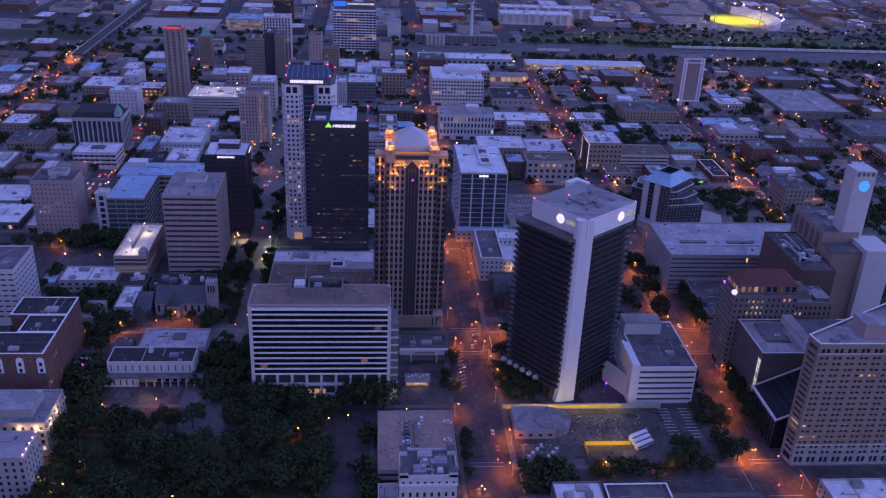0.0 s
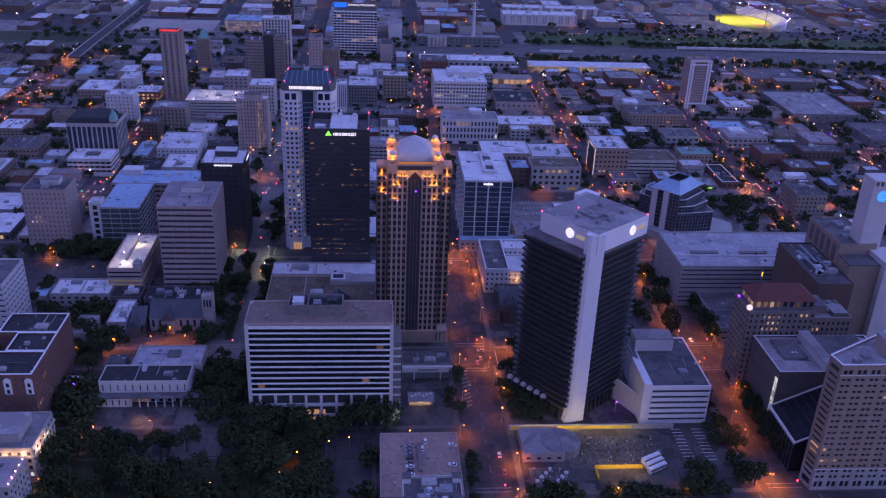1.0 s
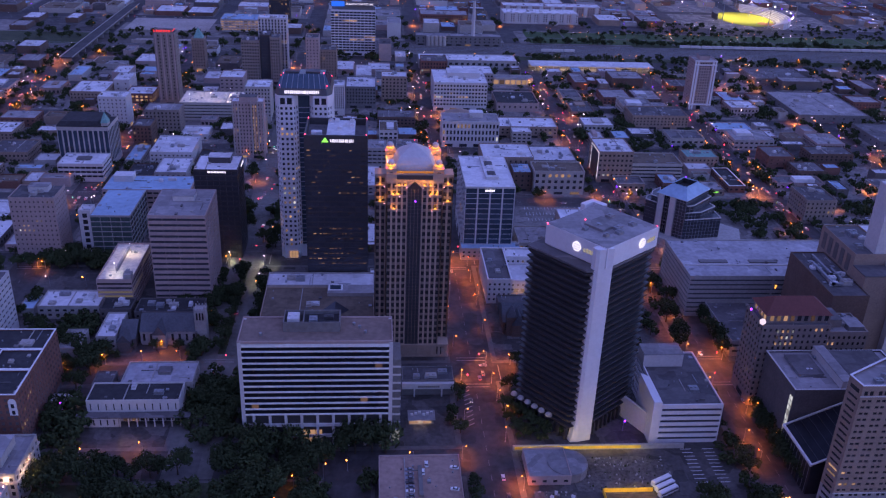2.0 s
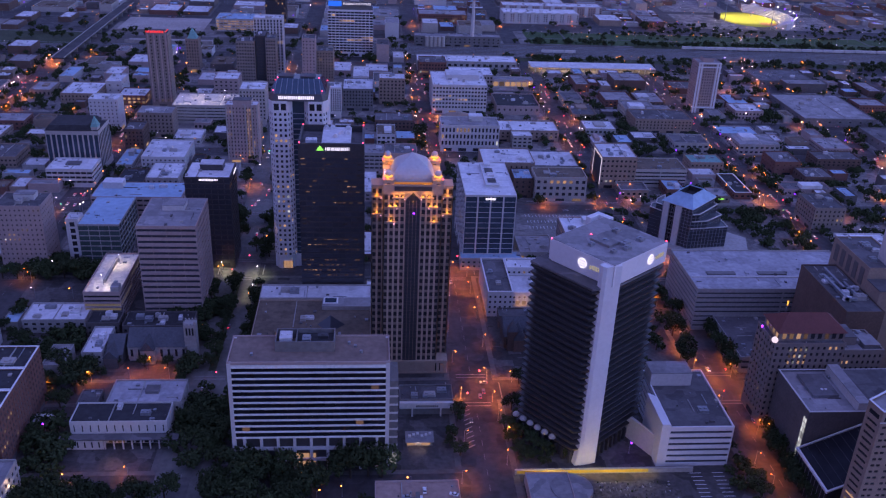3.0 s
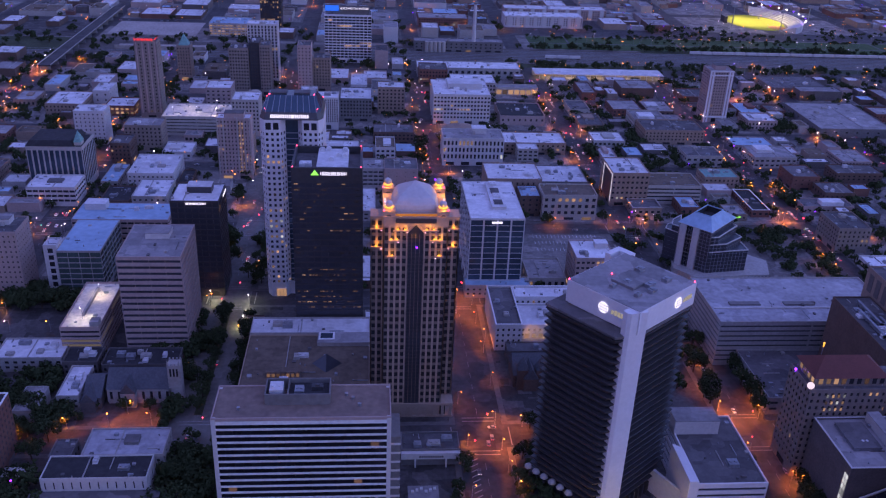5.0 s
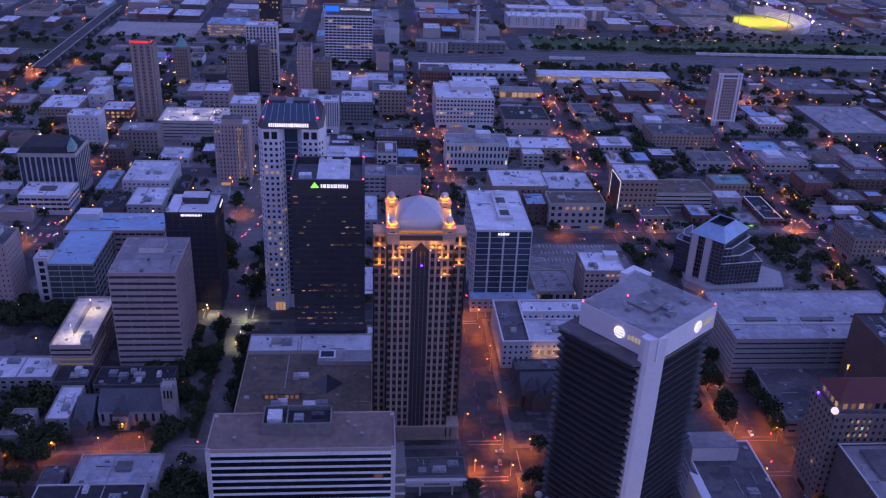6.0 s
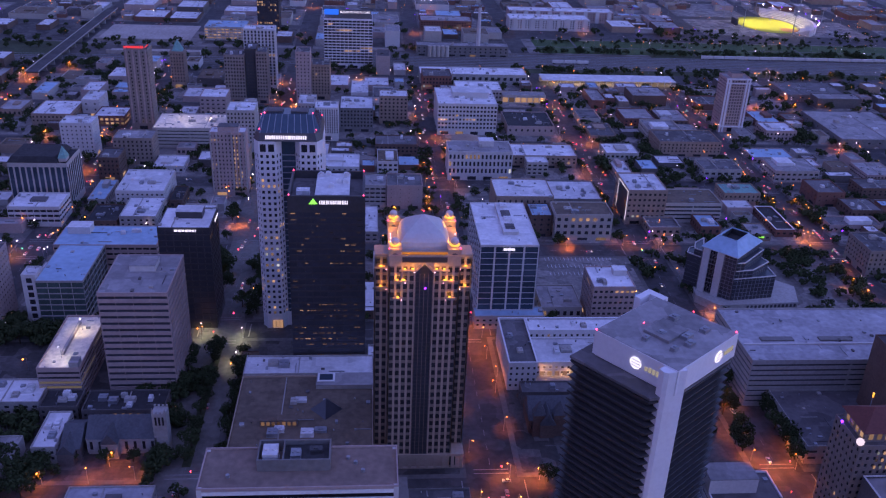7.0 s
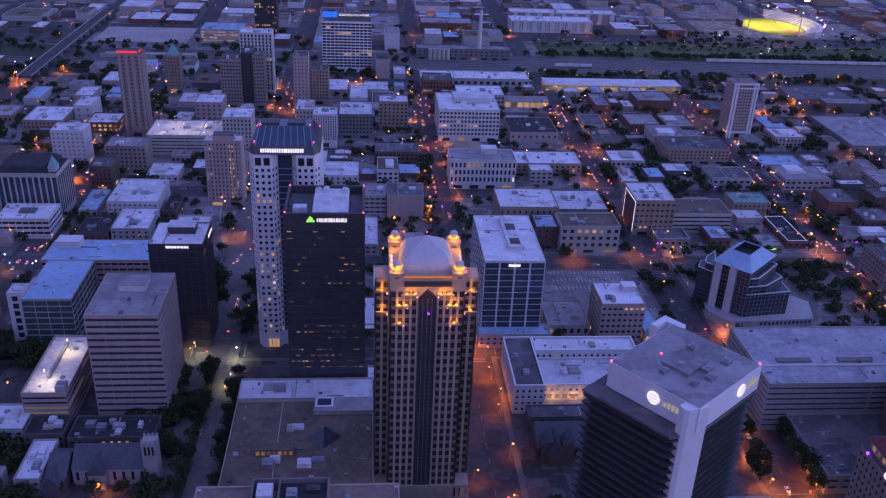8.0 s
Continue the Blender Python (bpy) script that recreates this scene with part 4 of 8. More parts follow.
def louvre_tower():
    """Dark tower turned to the grid, with projecting floor louvres, a white corner fin and a white crown."""
    rz = 39.0
    t = thing("louvre_tower", "dark louvred office tower with a white corner fin and white crown", "office tower", 113.5, 430.5, 0, rz)
    FOOT.append((72, 150, 425, 492))
    U0, U1, V0, V1 = -7.0, 43.0, 0.5, 45.0
    H, HB = 117.0, 104.0
    m = Mesh()
    m.prism([(5.9, V0 + 2.4), (U1 - 2.4, V0 + 2.4), (U1 - 2.4, V1 - 2.4), (U0 + 2.4, V1 - 2.4), (U0 + 2.4, 9)], 0, HB)
    m.part("core_wall", t, "glass_black")
    n = 26
    z0 = 7.5

    def plan(e):
        return [(3.5 + e, V0 + e), (U1 - e, V0 + e), (U1 - e, V1 - e), (U0 + e, V1 - e), (U0 + e, 6.0 + e)]
    fh = (HB - z0) / n
    for k in range(n):
        z = z0 + k * fh
        m = Mesh()
        e = 1.7
        m.prism(plan(e), z, z + fh * 0.62, plan(0))
        m.prism(plan(0), z + fh * 0.62, z + fh * 0.8)
        m.part("floor_louvre", t, "metal_dark", label="dark metal louvre band" if k == 0 else "")
    m = Mesh()
    m.prism(plan(-0.2), HB, HB + 1.2)
    m.part("terrace", t, "roof_dark")
    for k in range(9):
        m = Mesh()
        v = V0 + 7 + k * 4.6
        m.box(U0 + 0.4, U0 + 2.6, v, v + 1.2, 0, z0)
        m.part("base_pier", t, "metal_dark")
    for k in range(10):
        m = Mesh()
        u = 6 + k * 3.8
        m.box(u, u + 1.2, V0 + 0.4, V0 + 2.6, 0, z0)
        m.part("base_pier", t, "metal_dark")
    # white crown set back over the dark body
    m = Mesh()
    m.box(0.5, 44.0, 0.2, 40.0, HB + 2.0, H)
    m.box(1.2, 43.2, 1.0, 39.0, HB + 1.0, HB + 2.2)
    m.part("crown_band", t, "white_panel", label="smooth white crown band")
    m = Mesh()
    m.box(0.9, 43.6, 0.6, 39.6, H - 0.01, H + 0.25)
    m.part("roof", t, "roof_grey")
    m = Mesh()
    m.prism([(14, 14), (28, 14), (28, 26), (14, 26)], H + 0.2, H + 1.6)
    m.part("roof_slab", t, "roof_grey")
    for u, v, w, d in ((12, 10, 3, 2), (20, 8, 4, 3), (24, 12, 5, 3), (34, 10, 4, 3), (10, 22, 3, 2), (33, 24, 4, 3), (18, 20, 3, 3)):
        roof_unit(t, u, v, H + 0.2, w, d, 1.6, "metal_grey", 1)
    for u, v in ((0.8, 39.5), (20, 30), (26, 22), (43.5, 1.0)):
        m = Mesh()
        m.drum(u, v, 0.3, H, H + 0.7, k=8)
        m.part("beacon", t, "red_beacon")
    # corner fin
    m = Mesh()
    m.prism([(-5.6, 4.4), (-2.6, 2.2), (4.6, -1.2), (5.8, 0.8), (3.0, 6.0), (-4.5, 7.6)], 0, 14, [(-3.6, 3.8), (-2.6, 2.2), (4.6, -1.2), (5.8, 0.8), (3.0, 6.0), (-2.8, 6.6)])
    m.prism([(-3.6, 3.8), (-2.6, 2.2), (4.6, -1.2), (5.8, 0.8), (3.0, 6.0), (-2.8, 6.6)], 14, H - 0.3)
    m.part("corner_fin", t, "white_panel", label="tall white concrete fin")
    m = Mesh()
    m.prism([(43.0, 36), (46.5, 36), (46.5, 46), (36, 46), (36, 43), (43, 43)], 0, H + 0.4)
    m.part("corner_fin", t, "white_panel", label="tall white concrete fin")
    # signs on the crown
    for face in range(2):
        m = Mesh()
        k = 20
        ringv = [(2.6 * math.cos(2 * math.pi * q / k), 2.6 * math.sin(2 * math.pi * q / k)) for q in range(k)]
        m.v = [(p, -0.3, q) for p, q in ringv] + [(p, 0.0, q) for p, q in ringv]
        m.f = [tuple(range(k))] + [(i, i + k, (i + 1) % k + k, (i + 1) % k) for i in range(k)]
        m.m = [0] * (k + 1)
        s = m.part("sign", t, "sign_white", label="glowing white round sign")
        if face == 0:
            s.matrix_basis = Matrix.Translation((0.3, 19.0, H - 5.3)) @ Matrix.Rotation(-math.pi / 2, 4, 'Z')
        else:
            s.matrix_basis = Matrix.Translation((30, 0.05, H - 5.3))
        m = Mesh()
        for i, z in enumerate((-1.4, -0.1, 1.2)):
            m.box(-2.2 + 0.3 * i, 2.4, -0.36, -0.3, z, z + 0.3)
        m.part("sign_stripe", s, "concrete_dark")
        m = Mesh()
        for i in range(4):
            m.box(4.4 + i * 1.75, 5.6 + i * 1.75, -0.25, 0, -1.2, (0.5, 1.0, 0.9, 1.0)[i])
        m.part("sign_letters", s, "sign_letter")
    return t


louvre_tower()
for k in range(6):
    p = Vector((99.0 - 3.27 * k, 435.5 + 4.04 * k, 0))
    t = thing("entrance_canopy", "white domed entrance canopy at the foot of a dark tower", "canopy", p.x - 3.4, p.y + 5.6, 0.2, 39, "canopies at the tower base")
    m = Mesh()
    m.ball(0, 0, 10.4, 2.0, 12, low=0.0)
    m.part("shell", t, "concrete")
    m = Mesh()
    m.box(0, 5.2, -0.5, 0.5, 9.6, 10.45)
    m.part("bracket", t, "metal_dark")


# ---- other mapped buildings ----
B = building
# grey office tower with ribbon windows
t = B("office_tower", "pinkish grey office tower with horizontal window ribbons", -147, -110, 583, 629, 67, "precast_tan", "roof_grey", 4.0, 9.2, 0.985, 0.43, 6, "glass_black", 0.0, budget=140, rec=0.6, upright=False, units=0, parapet=0.3)
penthouse(t, -7, 7, 2, 14, 67, 70.5, "concrete_white", "roof_grey")
# dark health-company tower
t = B("office_tower", "black glass office tower with a pale roof and lit sign", -131, -99.5, 658, 689, 70.5, "metal_dark", "roof_white", 3.9, 4.4, 0.86, 0.75, 6, "glass_black", 0.004, budget=110, rec=0.5, units=0, parapet=0.4, litmat="lit_dim")
penthouse(t, -7, 9, -1, 9, 70.5, 75, "metal_dark", "roof_white")
bars(t, "sign_letters", "sign_white", -5.5, -15.9, 68.4, [1.0, -0.4, 0.4, 0.5, -0.3, 0.4, -0.2, 0.5, -0.4, 0.5, 0.5, -0.3, 0.5, 0.4, -0.3, 0.5, 0.4, -0.3, 0.4, 0.5], 1.3, 0.45, label="glowing white sign bars")
m = Mesh()
m.box(15.8, 16.0, 2, 14, 66.5, 68)
m.part("sign", t, "sign_white")
# glass office with a white roof, on its podium
t = B("office_building", "glass office block with a white flat roof", 68, 106, 664, 733, 56.5, "concrete_white", "roof_white", 4.1, 9.5, 0.88, 0.95, 9.5, "glass_blue", 0.01, budget=160, units=0, parapet=0.5, rec=0.5)
penthouse(t, -2, 8, -18, 29, 56.5, 58.6, "concrete_white", "roof_white")
# not penthouses: two low dark slabs stand for shaded roof wells
penthouse(t, 0, 6, -14, -6, 58.6, 59.0, "concrete_dark", "roof_dark")
penthouse(t, 0, 6, 6, 16, 58.6, 59.0, "concrete_dark", "roof_dark")
roof_unit(t, 3, 0, 58.7, 5, 6, 2.0, "roof_white", 2)
roof_unit(t, 3, 23, 58.7, 5, 6, 2.0, "roof_white", 2)
bars(t, "sign_letters", "sign_white", -4, -34.7, 53.2, [1.2, 1.0, 1.0, 0.8, 1.0, 1.0], 1.5, 0.25)
building("podium", "low pale stone podium with small square windows", 66, 112, 655, 668, 9, "limestone", "roof_blue", 4, 4.2, 0.4, 0.45, 1.5, "glass_dark", 0.05, budget=30, units=0, shop=False)
building("podium_wing", "low wing with a glazed front", 112.5, 140, 668, 700, 8, "limestone", "roof_grey", 7, 4.5, 0.5, 0.55, 1.0, "glass_dark", 0.5, budget=10, units=1, shop=False)
# L-shaped office with pale blue roof
t = B("office_wing", "long green-glass office wing with a pale blue roof", -209, -180, 660, 711, 33, "concrete", "roof_blue", 4.0, 7.2, 0.96, 0.84, 4, "glass_green", 0.0, budget=70, units=0, parapet=0.3)
t = B("office_wing", "broad office wing with a pale blue flat roof", -214, -146, 711.5, 742, 33, "precast_tan", "roof_blue", 4.0, 5, 0.85, 0.4, 4, "glass_dark", 0.05, budget=40, units=2, parapet=0.3)
penthouse(t, -29, -14, 2, 12, 33, 38, "concrete_white", "roof_white")
building("stair_tower", "slim white stair tower beside an office wing", -218, -209.2, 663, 675, 35, "concrete_white", "roof_white", 5, 9.6, 0.4, 0.7, 4, "glass_dark", 0.05, budget=20, units=0)
# lit parking garage
t = B("parking_garage", "low parking garage with a bright pale deck", -184, -161, 580, 637, 21, "precast_tan", "deck_lamplit", 3.4, 24, 0.97, 0.45, 1.5, "glass_dark", 0.9, litmat="lit_garage", budget=20, units=0, upright=False, shop=False, parapet=1.2)
m = Mesh()
m.box(-2.5, -1.0, -14, 20, 21, 23)
m.part("ramp_wall", t, "concrete")
penthouse(t, 6, 11, -28, -22, 20, 25, "concrete", "roof_grey")
# low buildings by the church
building("low_office", "low pale-roofed building beside trees", -219, -180, 566, 588, 9, "concrete", "roof_white", 4, 5, 0.5, 0.5, 1.5, budget=12, units=5)
building("low_hall", "narrow hall with a white flat roof", -171, -159, 526, 556, 10, "concrete", "roof_white", 4, 4, 0.4, 0.5, 2, budget=14, units=4)
building("low_office", "low stone parish building with a dark roof", -178, -158, 560, 576, 10, "stone_dark", "roof_tar", 4, 4, 0.4, 0.5, 2, budget=10, units=3)
building("low_office", "dark flat-roofed parish hall with rooftop plant", -155, -112, 556.5, 575, 10, "stone_dark", "roof_tar", 4, 4, 0.4, 0.5, 2, budget=14, units=6)


def church(x0, x1, y0, y1, eave, ridge, tower, label, stone="limestone"):
    t = thing("church", label, "church", (x0 + x1) / 2, (y0 + y1) / 2)
    FOOT.append((x0, x1 + 8, y0 - 4, y1))
    a, b = (x1 - x0) / 2, (y1 - y0) / 2
    body, rest = Mesh(), Mesh()
    body.box(-a + .4, a - .4, -b + .4, b - .4, 0, eave)
    grid_face(body, t, (-a, -b, 1, 0), 2 * a, 1.5, eave, eave - 1.5, 4.5, 0.35, 0.6, 0.4, "glass_dark", 0.1, random.Random(2), rest, 20)
    body.gable(-a + 0.3, a - 0.3, -b + 0.3, b - 0.3, eave - 0.2, ridge - 0.6)
    body.box(-a * 0.3 - 4, -a * 0.3 + 4, -b - 4, -b + 2, 0, eave)
    body.part("wall", t, stone)
    m = Mesh()
    m.gable(-a - 0.3, a + 0.3, -b - 0.4, b + 0.4, eave, ridge)
    m.gable(-a * 0.3 - 4.4, -a * 0.3 + 4.4, -b - 4.4, 1, eave - 0.2, ridge - 2, "y")
    m.part("roof", t, "slate")
    if tower:
        m = Mesh()
        m.box(a - 1, a + 6, -b, -b + 7, 0, tower)
        for k in range(4):
            for s in (0, 6.2):
                m.box(a - 1 + k * 2.0, a - 0.2 + k * 2.0, -b + s, -b + s + 0.8, tower, tower + 1.2)
        tw = m.part("bell_tower", t, stone, label="square crenellated bell tower")
        for k in range(3):
            ob = new("window", pane_data(1.0, 5, "glass_dark"))
            ob.parent = tw
            ob.matrix_basis = Matrix.Translation((a + 0.7 + k * 1.8, -b - 0.02, tower - 4.5))
        for x in (a - 0.6, a + 5.6):
            m = Mesh()
            m.drum(x, -b + 0.4, 0.6, tower + 1.0, tower + 3.4, 0.05, 6)
            m.part("pinnacle", tw, stone)
    return t


church(-146, -111, 533, 553, 10, 18, 25, "grey stone church with a slate roof and square tower", "concrete")
church(-157.5, -148, 528, 552, 8, 15, 0, "narrow stone chapel with a steep slate roof", "stone_dark")
t = church(84, 112, 545, 566, 9, 18, 0, "dark brick church with steep slate gables", "brick_brown")
for x in (-9, 2):
    m = Mesh()
    m.box(x - 3, x + 3, -13, -8, 0, 14)
    tw = m.part("church_turret", t, "brick_brown")
    m = Mesh()
    m.prism([(x - 3.4, -13.4), (x + 3.4, -13.4), (x + 3.4, -7.6), (x - 3.4, -7.6)], 14, 22, [(x - .1, -10.6), (x + .1, -10.6), (x + .1, -10.4), (x - .1, -10.4)])
    m.part("turret_roof", tw, "slate")

# brick hotel round a court
for q in ((-230, -181, 430, 453), (-203, -181, 453.5, 473), (-214, -181, 473.5, 495)):
    building("brick_hotel_wing", "red brick hotel wing with white trim along its flat roof", *q, 34, "brick_red", "roof_tar", 3.7, 3.4, 0.48, 0.56, 4.5, "glass_curtain", 0.03, budget=110, units=1, parapet=0.8, cap="white_paint", group="hotel wings")
for x in (-205.5, -194.2, -183.2):
    t = thing("arched_ornament", "white stone arched window surround on red brick", "ornament", x, 429.95, 25, 0, "hotel ornaments")
    m = Mesh()
    m.v = [(2.0 * math.cos(q * math.pi / 10), 0, 5.5 + 2.0 * math.sin(q * math.pi / 10)) for q in range(11)] + [(-2.0, 0, -2.5), (2.0, 0, -2.5)]
    k = len(m.v)
    m.v += [(p[0], -0.22, p[2]) for p in m.v]
    m.f = [tuple(range(k, 2 * k))] + [(i, (i + 1) % k, (i + 1) % k + k, i + k) for i in range(k)]
    m.m = [0] * len(m.f)
    m.part("surround", t, "white_paint")
    for z in (-0.8, 3.2):
        ob = new("window", pane_data(1.6, 2.4, "glass_dark"))
        ob.parent = t
        ob.matrix_basis = Matrix.Translation((0, -0.24, z))
t = thing("entrance_canopy", "flat-roofed hotel entrance canopy lit from beneath", "canopy", -173, 470)
m = Mesh()
m.box(-7, 7, -3.5, 3.5, 4.6, 5.4)
m.part("roof", t, "concrete_white")
for x in (-6, 6):
    for y in (-3, 3):
        m = Mesh()
        m.box(x - .3, x + .3, y - .3, y + .3, 0.18, 4.6)
        m.part("post", t, "concrete_white")
m = Mesh()
m.box(-5.5, 5.5, -2.6, 2.6, 4.5, 4.58)
m.part("soffit_light", t, "canopy_light")

# library with a colonnade
t = B("library", "white stone library with slot windows above a colonnade", -156, -106.5, 454, 471, 13.5, "concrete_white", "roof_tar", 6, 4.2, 0.16, 0.7, 6.6, "glass_dark", 0.0, budget=60, units=2, shop=False, parapet=0.8)
m = Mesh()
m.box(-30, 31, -14, -8.6, 6.0, 6.6)
m.part("porch_roof", t, "roof_dark", label="dark flat porch roof")
m = Mesh()
m.box(-29.6, -7.4, -13.6, -8.6, 0.18, 6.0)
porch = m.part("porch_wall", t, "concrete_white")
for k in range(6):
    ob = new("window", pane_data(0.7, 3.6, "glass_dark"))
    ob.parent = porch
    ob.matrix_basis = Matrix.Translation((-27.5 + 3.6 * k, -13.58, 3.2))
for k in range(9):
    m = Mesh()
    x = -6.6 + k * 4.6
    m.box(x - 0.32, x + 0.32, -13.7, -13.0, 0.18, 6.0)
    m.part("column", t, "concrete_white")
    if k < 8:
        ob = new("lobby_glass", pane_data(3.6, 4.6, "lit_dim" if k in (0, 1) else "glass_ink"))
        ob.parent = t
        ob.matrix_basis = Matrix.Translation((x + 2.3, -8.6, 2.9))
t = B("library_annex", "library annex with a broad pale flat roof", -142, -102.5, 471.6, 493, 13, "concrete", "deck_pale", 5, 5, 0.3, 0.4, 3, budget=10, units=0, shop=False)
penthouse(t, -1, 6, -2, 4, 13, 14.6, "concrete_dark", "roof_dark")
building("low_office", "dark-roofed annex beside the library", -160, -149, 477, 491, 8, "concrete_dark", "roof_dark", 4, 5, 0.4, 0.5, 2, budget=4, units=0, shop=False)

# courthouse buildings by the park
t = B("courthouse", "pale limestone courthouse with a stepped cornice and terrace lights", -240, -168, 386, 416, 20, "concrete", "roof_grey", 4.6, 4.4, 0.4, 0.6, 3, "glass_dark", 0.04, budget=50, units=4, parapet=1.2, shop=False)
m = Mesh()
m.box(-36.6, 36.6, -15.6, -14.9, 15.2, 16.4)
m.box(35.9, 36.6, -14.9, 15.6, 15.2, 16.4)
m.part("cornice", t, "limestone")
penthouse(t, -20, 28, -9, 9, 20, 25, "limestone", "roof_grey")
t = B("courthouse", "pale limestone office block with tall pilasters washed in light", -240, -164, 348, 369, 28, "concrete", "roof_grey", 4.2, 3.6, 0.42, 0.55, 4, "glass_dark", 0.05, budget=60, units=3, parapet=1.0, shop=False)
for k in range(5):
    m = Mesh()
    m.drum(37.2, -9 + 4.4 * k, 0.12, 29, 29.5, k=6)
    m.ball(37.2, -9 + 4.4 * k, 29.7, 0.3, 8)
    m.part("bulb", t, "bulb_pink")
building("county_tower", "white concrete office block with slot windows", -262, -228, 520, 556, 40, "concrete_white", "roof_dark", 4, 5, 0.7, 0.3, 5, "glass_dark", 0.03, budget=60, units=1, shop=False)
t = B("office_tower", "tan mid-rise with a regular grid of small windows", -264, -232, 658, 684, 47, "precast_tan", "roof_dark", 3.6, 3.1, 0.3, 0.36, 5, "glass_dark", 0.14, budget=130, units=3, rec=0.3)
penthouse(t, -6, 8, 0, 9, 47, 51, "concrete_white", "roof_grey")

# podium of the crown tower
t = B("low_office", "low bank hall with tan stone walls and a broad flat roof", -72, -0.5, 506, 574, 19, "granite_pink", "roof_brown", 6, 6, 0.5, 0.6, 5, "glass_dark", 0.12, budget=30, units=6, shop=False)
m = Mesh()
m.prism([(2.9, 4), (11.2, -5.5), (19.9, 4), (11.2, 13.5)], 19, 25.5, [(11.1, 3.9), (11.2, 3.8), (11.3, 3.9), (11.2, 4.0)])
m.part("pyramid_skylight", t, "glass_black", label="glass pyramid skylight")
penthouse(t, -21.7, -2.7, -10, -5, 19, 22.3, "stone_dark", "roof_brown", "low roof loggia with dim lights")
for k in range(7):
    ob = new("loggia_glass", pane_data(1.8, 2.2, "lit_dim"))
    ob.parent = t
    ob.matrix_basis = Matrix.Translation((-20.2 + 2.66 * k, -10.06, 20.4))
penthouse(t, 5, 35.6, 22, 33.3, 19, 21.5, "concrete", "roof_grey")
m = Mesh()
m.box(5.5, 15, 25.3, 33.2, 21.6, 22.0)
m.part("skylight_frame", t, "white_paint")
m = Mesh()
m.box(6.6, 13.9, 26.4, 32.1, 22.0, 22.15)
for k in range(3):
    m.box(8.3 + 1.9 * k, 8.45 + 1.9 * k, 26.4, 32.1, 22.1, 22.25)
m.part("skylight", t, "glass_blue")
building("low_office", "long low building with a clean white roof", -72, -0.5, 574.5, 593, 20, "concrete", "roof_white", 6, 6, 0.5, 0.5, 5, budget=10, units=2, shop=False)
t = B("shop", "low shop with a white fascia and dark sign bars", 16, 46, 476.5, 491, 9.5, "concrete_dark", "roof_dark", 4, 6, 0.5, 0.5, 3, budget=6, units=3)
m = Mesh()
m.box(-15.2, 15.2, -9.6, -7.4, 5.8, 9.4)
m.part("fascia", t, "concrete_white")
bars(t, "sign_letters", "concrete_dark", -6, -9.65, 6.9, [0.9] * 11, 1.2, 0.25)
for x in (-8, 8):
    m = Mesh()
    m.box(x - .4, x + .4, -9.4, -8.6, 0.2, 5.8)
    m.part("post", t, "concrete_white")

t = thing("kiosk", "small flat-roofed kiosk with a lit counter on asphalt", "kiosk", 26, 450, 0.2)
FOOT.append((18, 34, 443, 460))
m = Mesh()
m.box(-7, 7, -2, 6, 0, 3.2)
m.part("body", t, "concrete_dark")
m = Mesh()
m.box(-7.6, 7.6, -3.2, 6.4, 3.2, 3.7)
m.part("roof", t, "roof_grey")
for x in (-4.5, 3.2):
    ob = new("counter_glass", pane_data(4.6, 1.6, "lit_warm"))
    ob.parent = t
    ob.matrix_basis = Matrix.Translation((x, -2.08, 1.7))
for k in range(6):
    m = Mesh()
    m.box(-6 + 2.2 * k, -4.6 + 2.2 * k, 1 + (k % 3), 2.4 + (k % 3), 3.7, 4.6)
    m.part("roof_box", t, "concrete_white")
wash(25, 446.5, 3.0, 300, (1.0, 0.75, 0.45), 0.3)
# parking deck and white office in front
t = B("parking_deck", "open parking deck with a worn pinkish top", 2, 43, 359, 409, 9.5, "precast_tan", "deck_pink", 3.2, 40, 0.97, 0.5, 1.0, "glass_black", 0, budget=10, units=0, shop=False, parapet=1.0, upright=False)
m = Mesh()
m.box(-1.0, 1.0, -6, 16, 9.6, 11)
m.part("ramp_wall", t, "concrete_dark")
t = B("white_office", "white classical office block with a cluttered flat roof", 12, 39, 329, 349, 30, "concrete_white", "roof_dark", 7, 3.6, 0.36, 0.45, 4, "glass_dark", 0.02, budget=50, units=9, parapet=1.3, shop=False)
for x0, x1 in ((-13.5, -9.6), (9.6, 13.5)):
    for y0, y1 in ((-10, -6), (6, 10)):
        penthouse(t, x0, x1, y0, y1, 30, 33, "concrete_white", "roof_dark")
m = Mesh()
m.box(-13.9, 13.9, -10.5, -10.02, 25.2, 26.4)
m.part("cornice", t, "white_panel")
t = B("office_wing", "lower white front wing with a grey roof", 17, 36, 318, 328.5, 18, "concrete_white", "roof_grey", 5, 4, 0.4, 0.5, 3, "glass_dark", 0.02, budget=20, units=1, parapet=0.8, shop=False)
building("office_wing", "low side wing with a flat blue-grey roof", 2, 11.5, 326, 346, 12, "concrete_white", "roof_grey", 4, 4, 0.4, 0.5, 3, "glass_dark", 0.02, budget=10, units=0, parapet=0.6, shop=False)

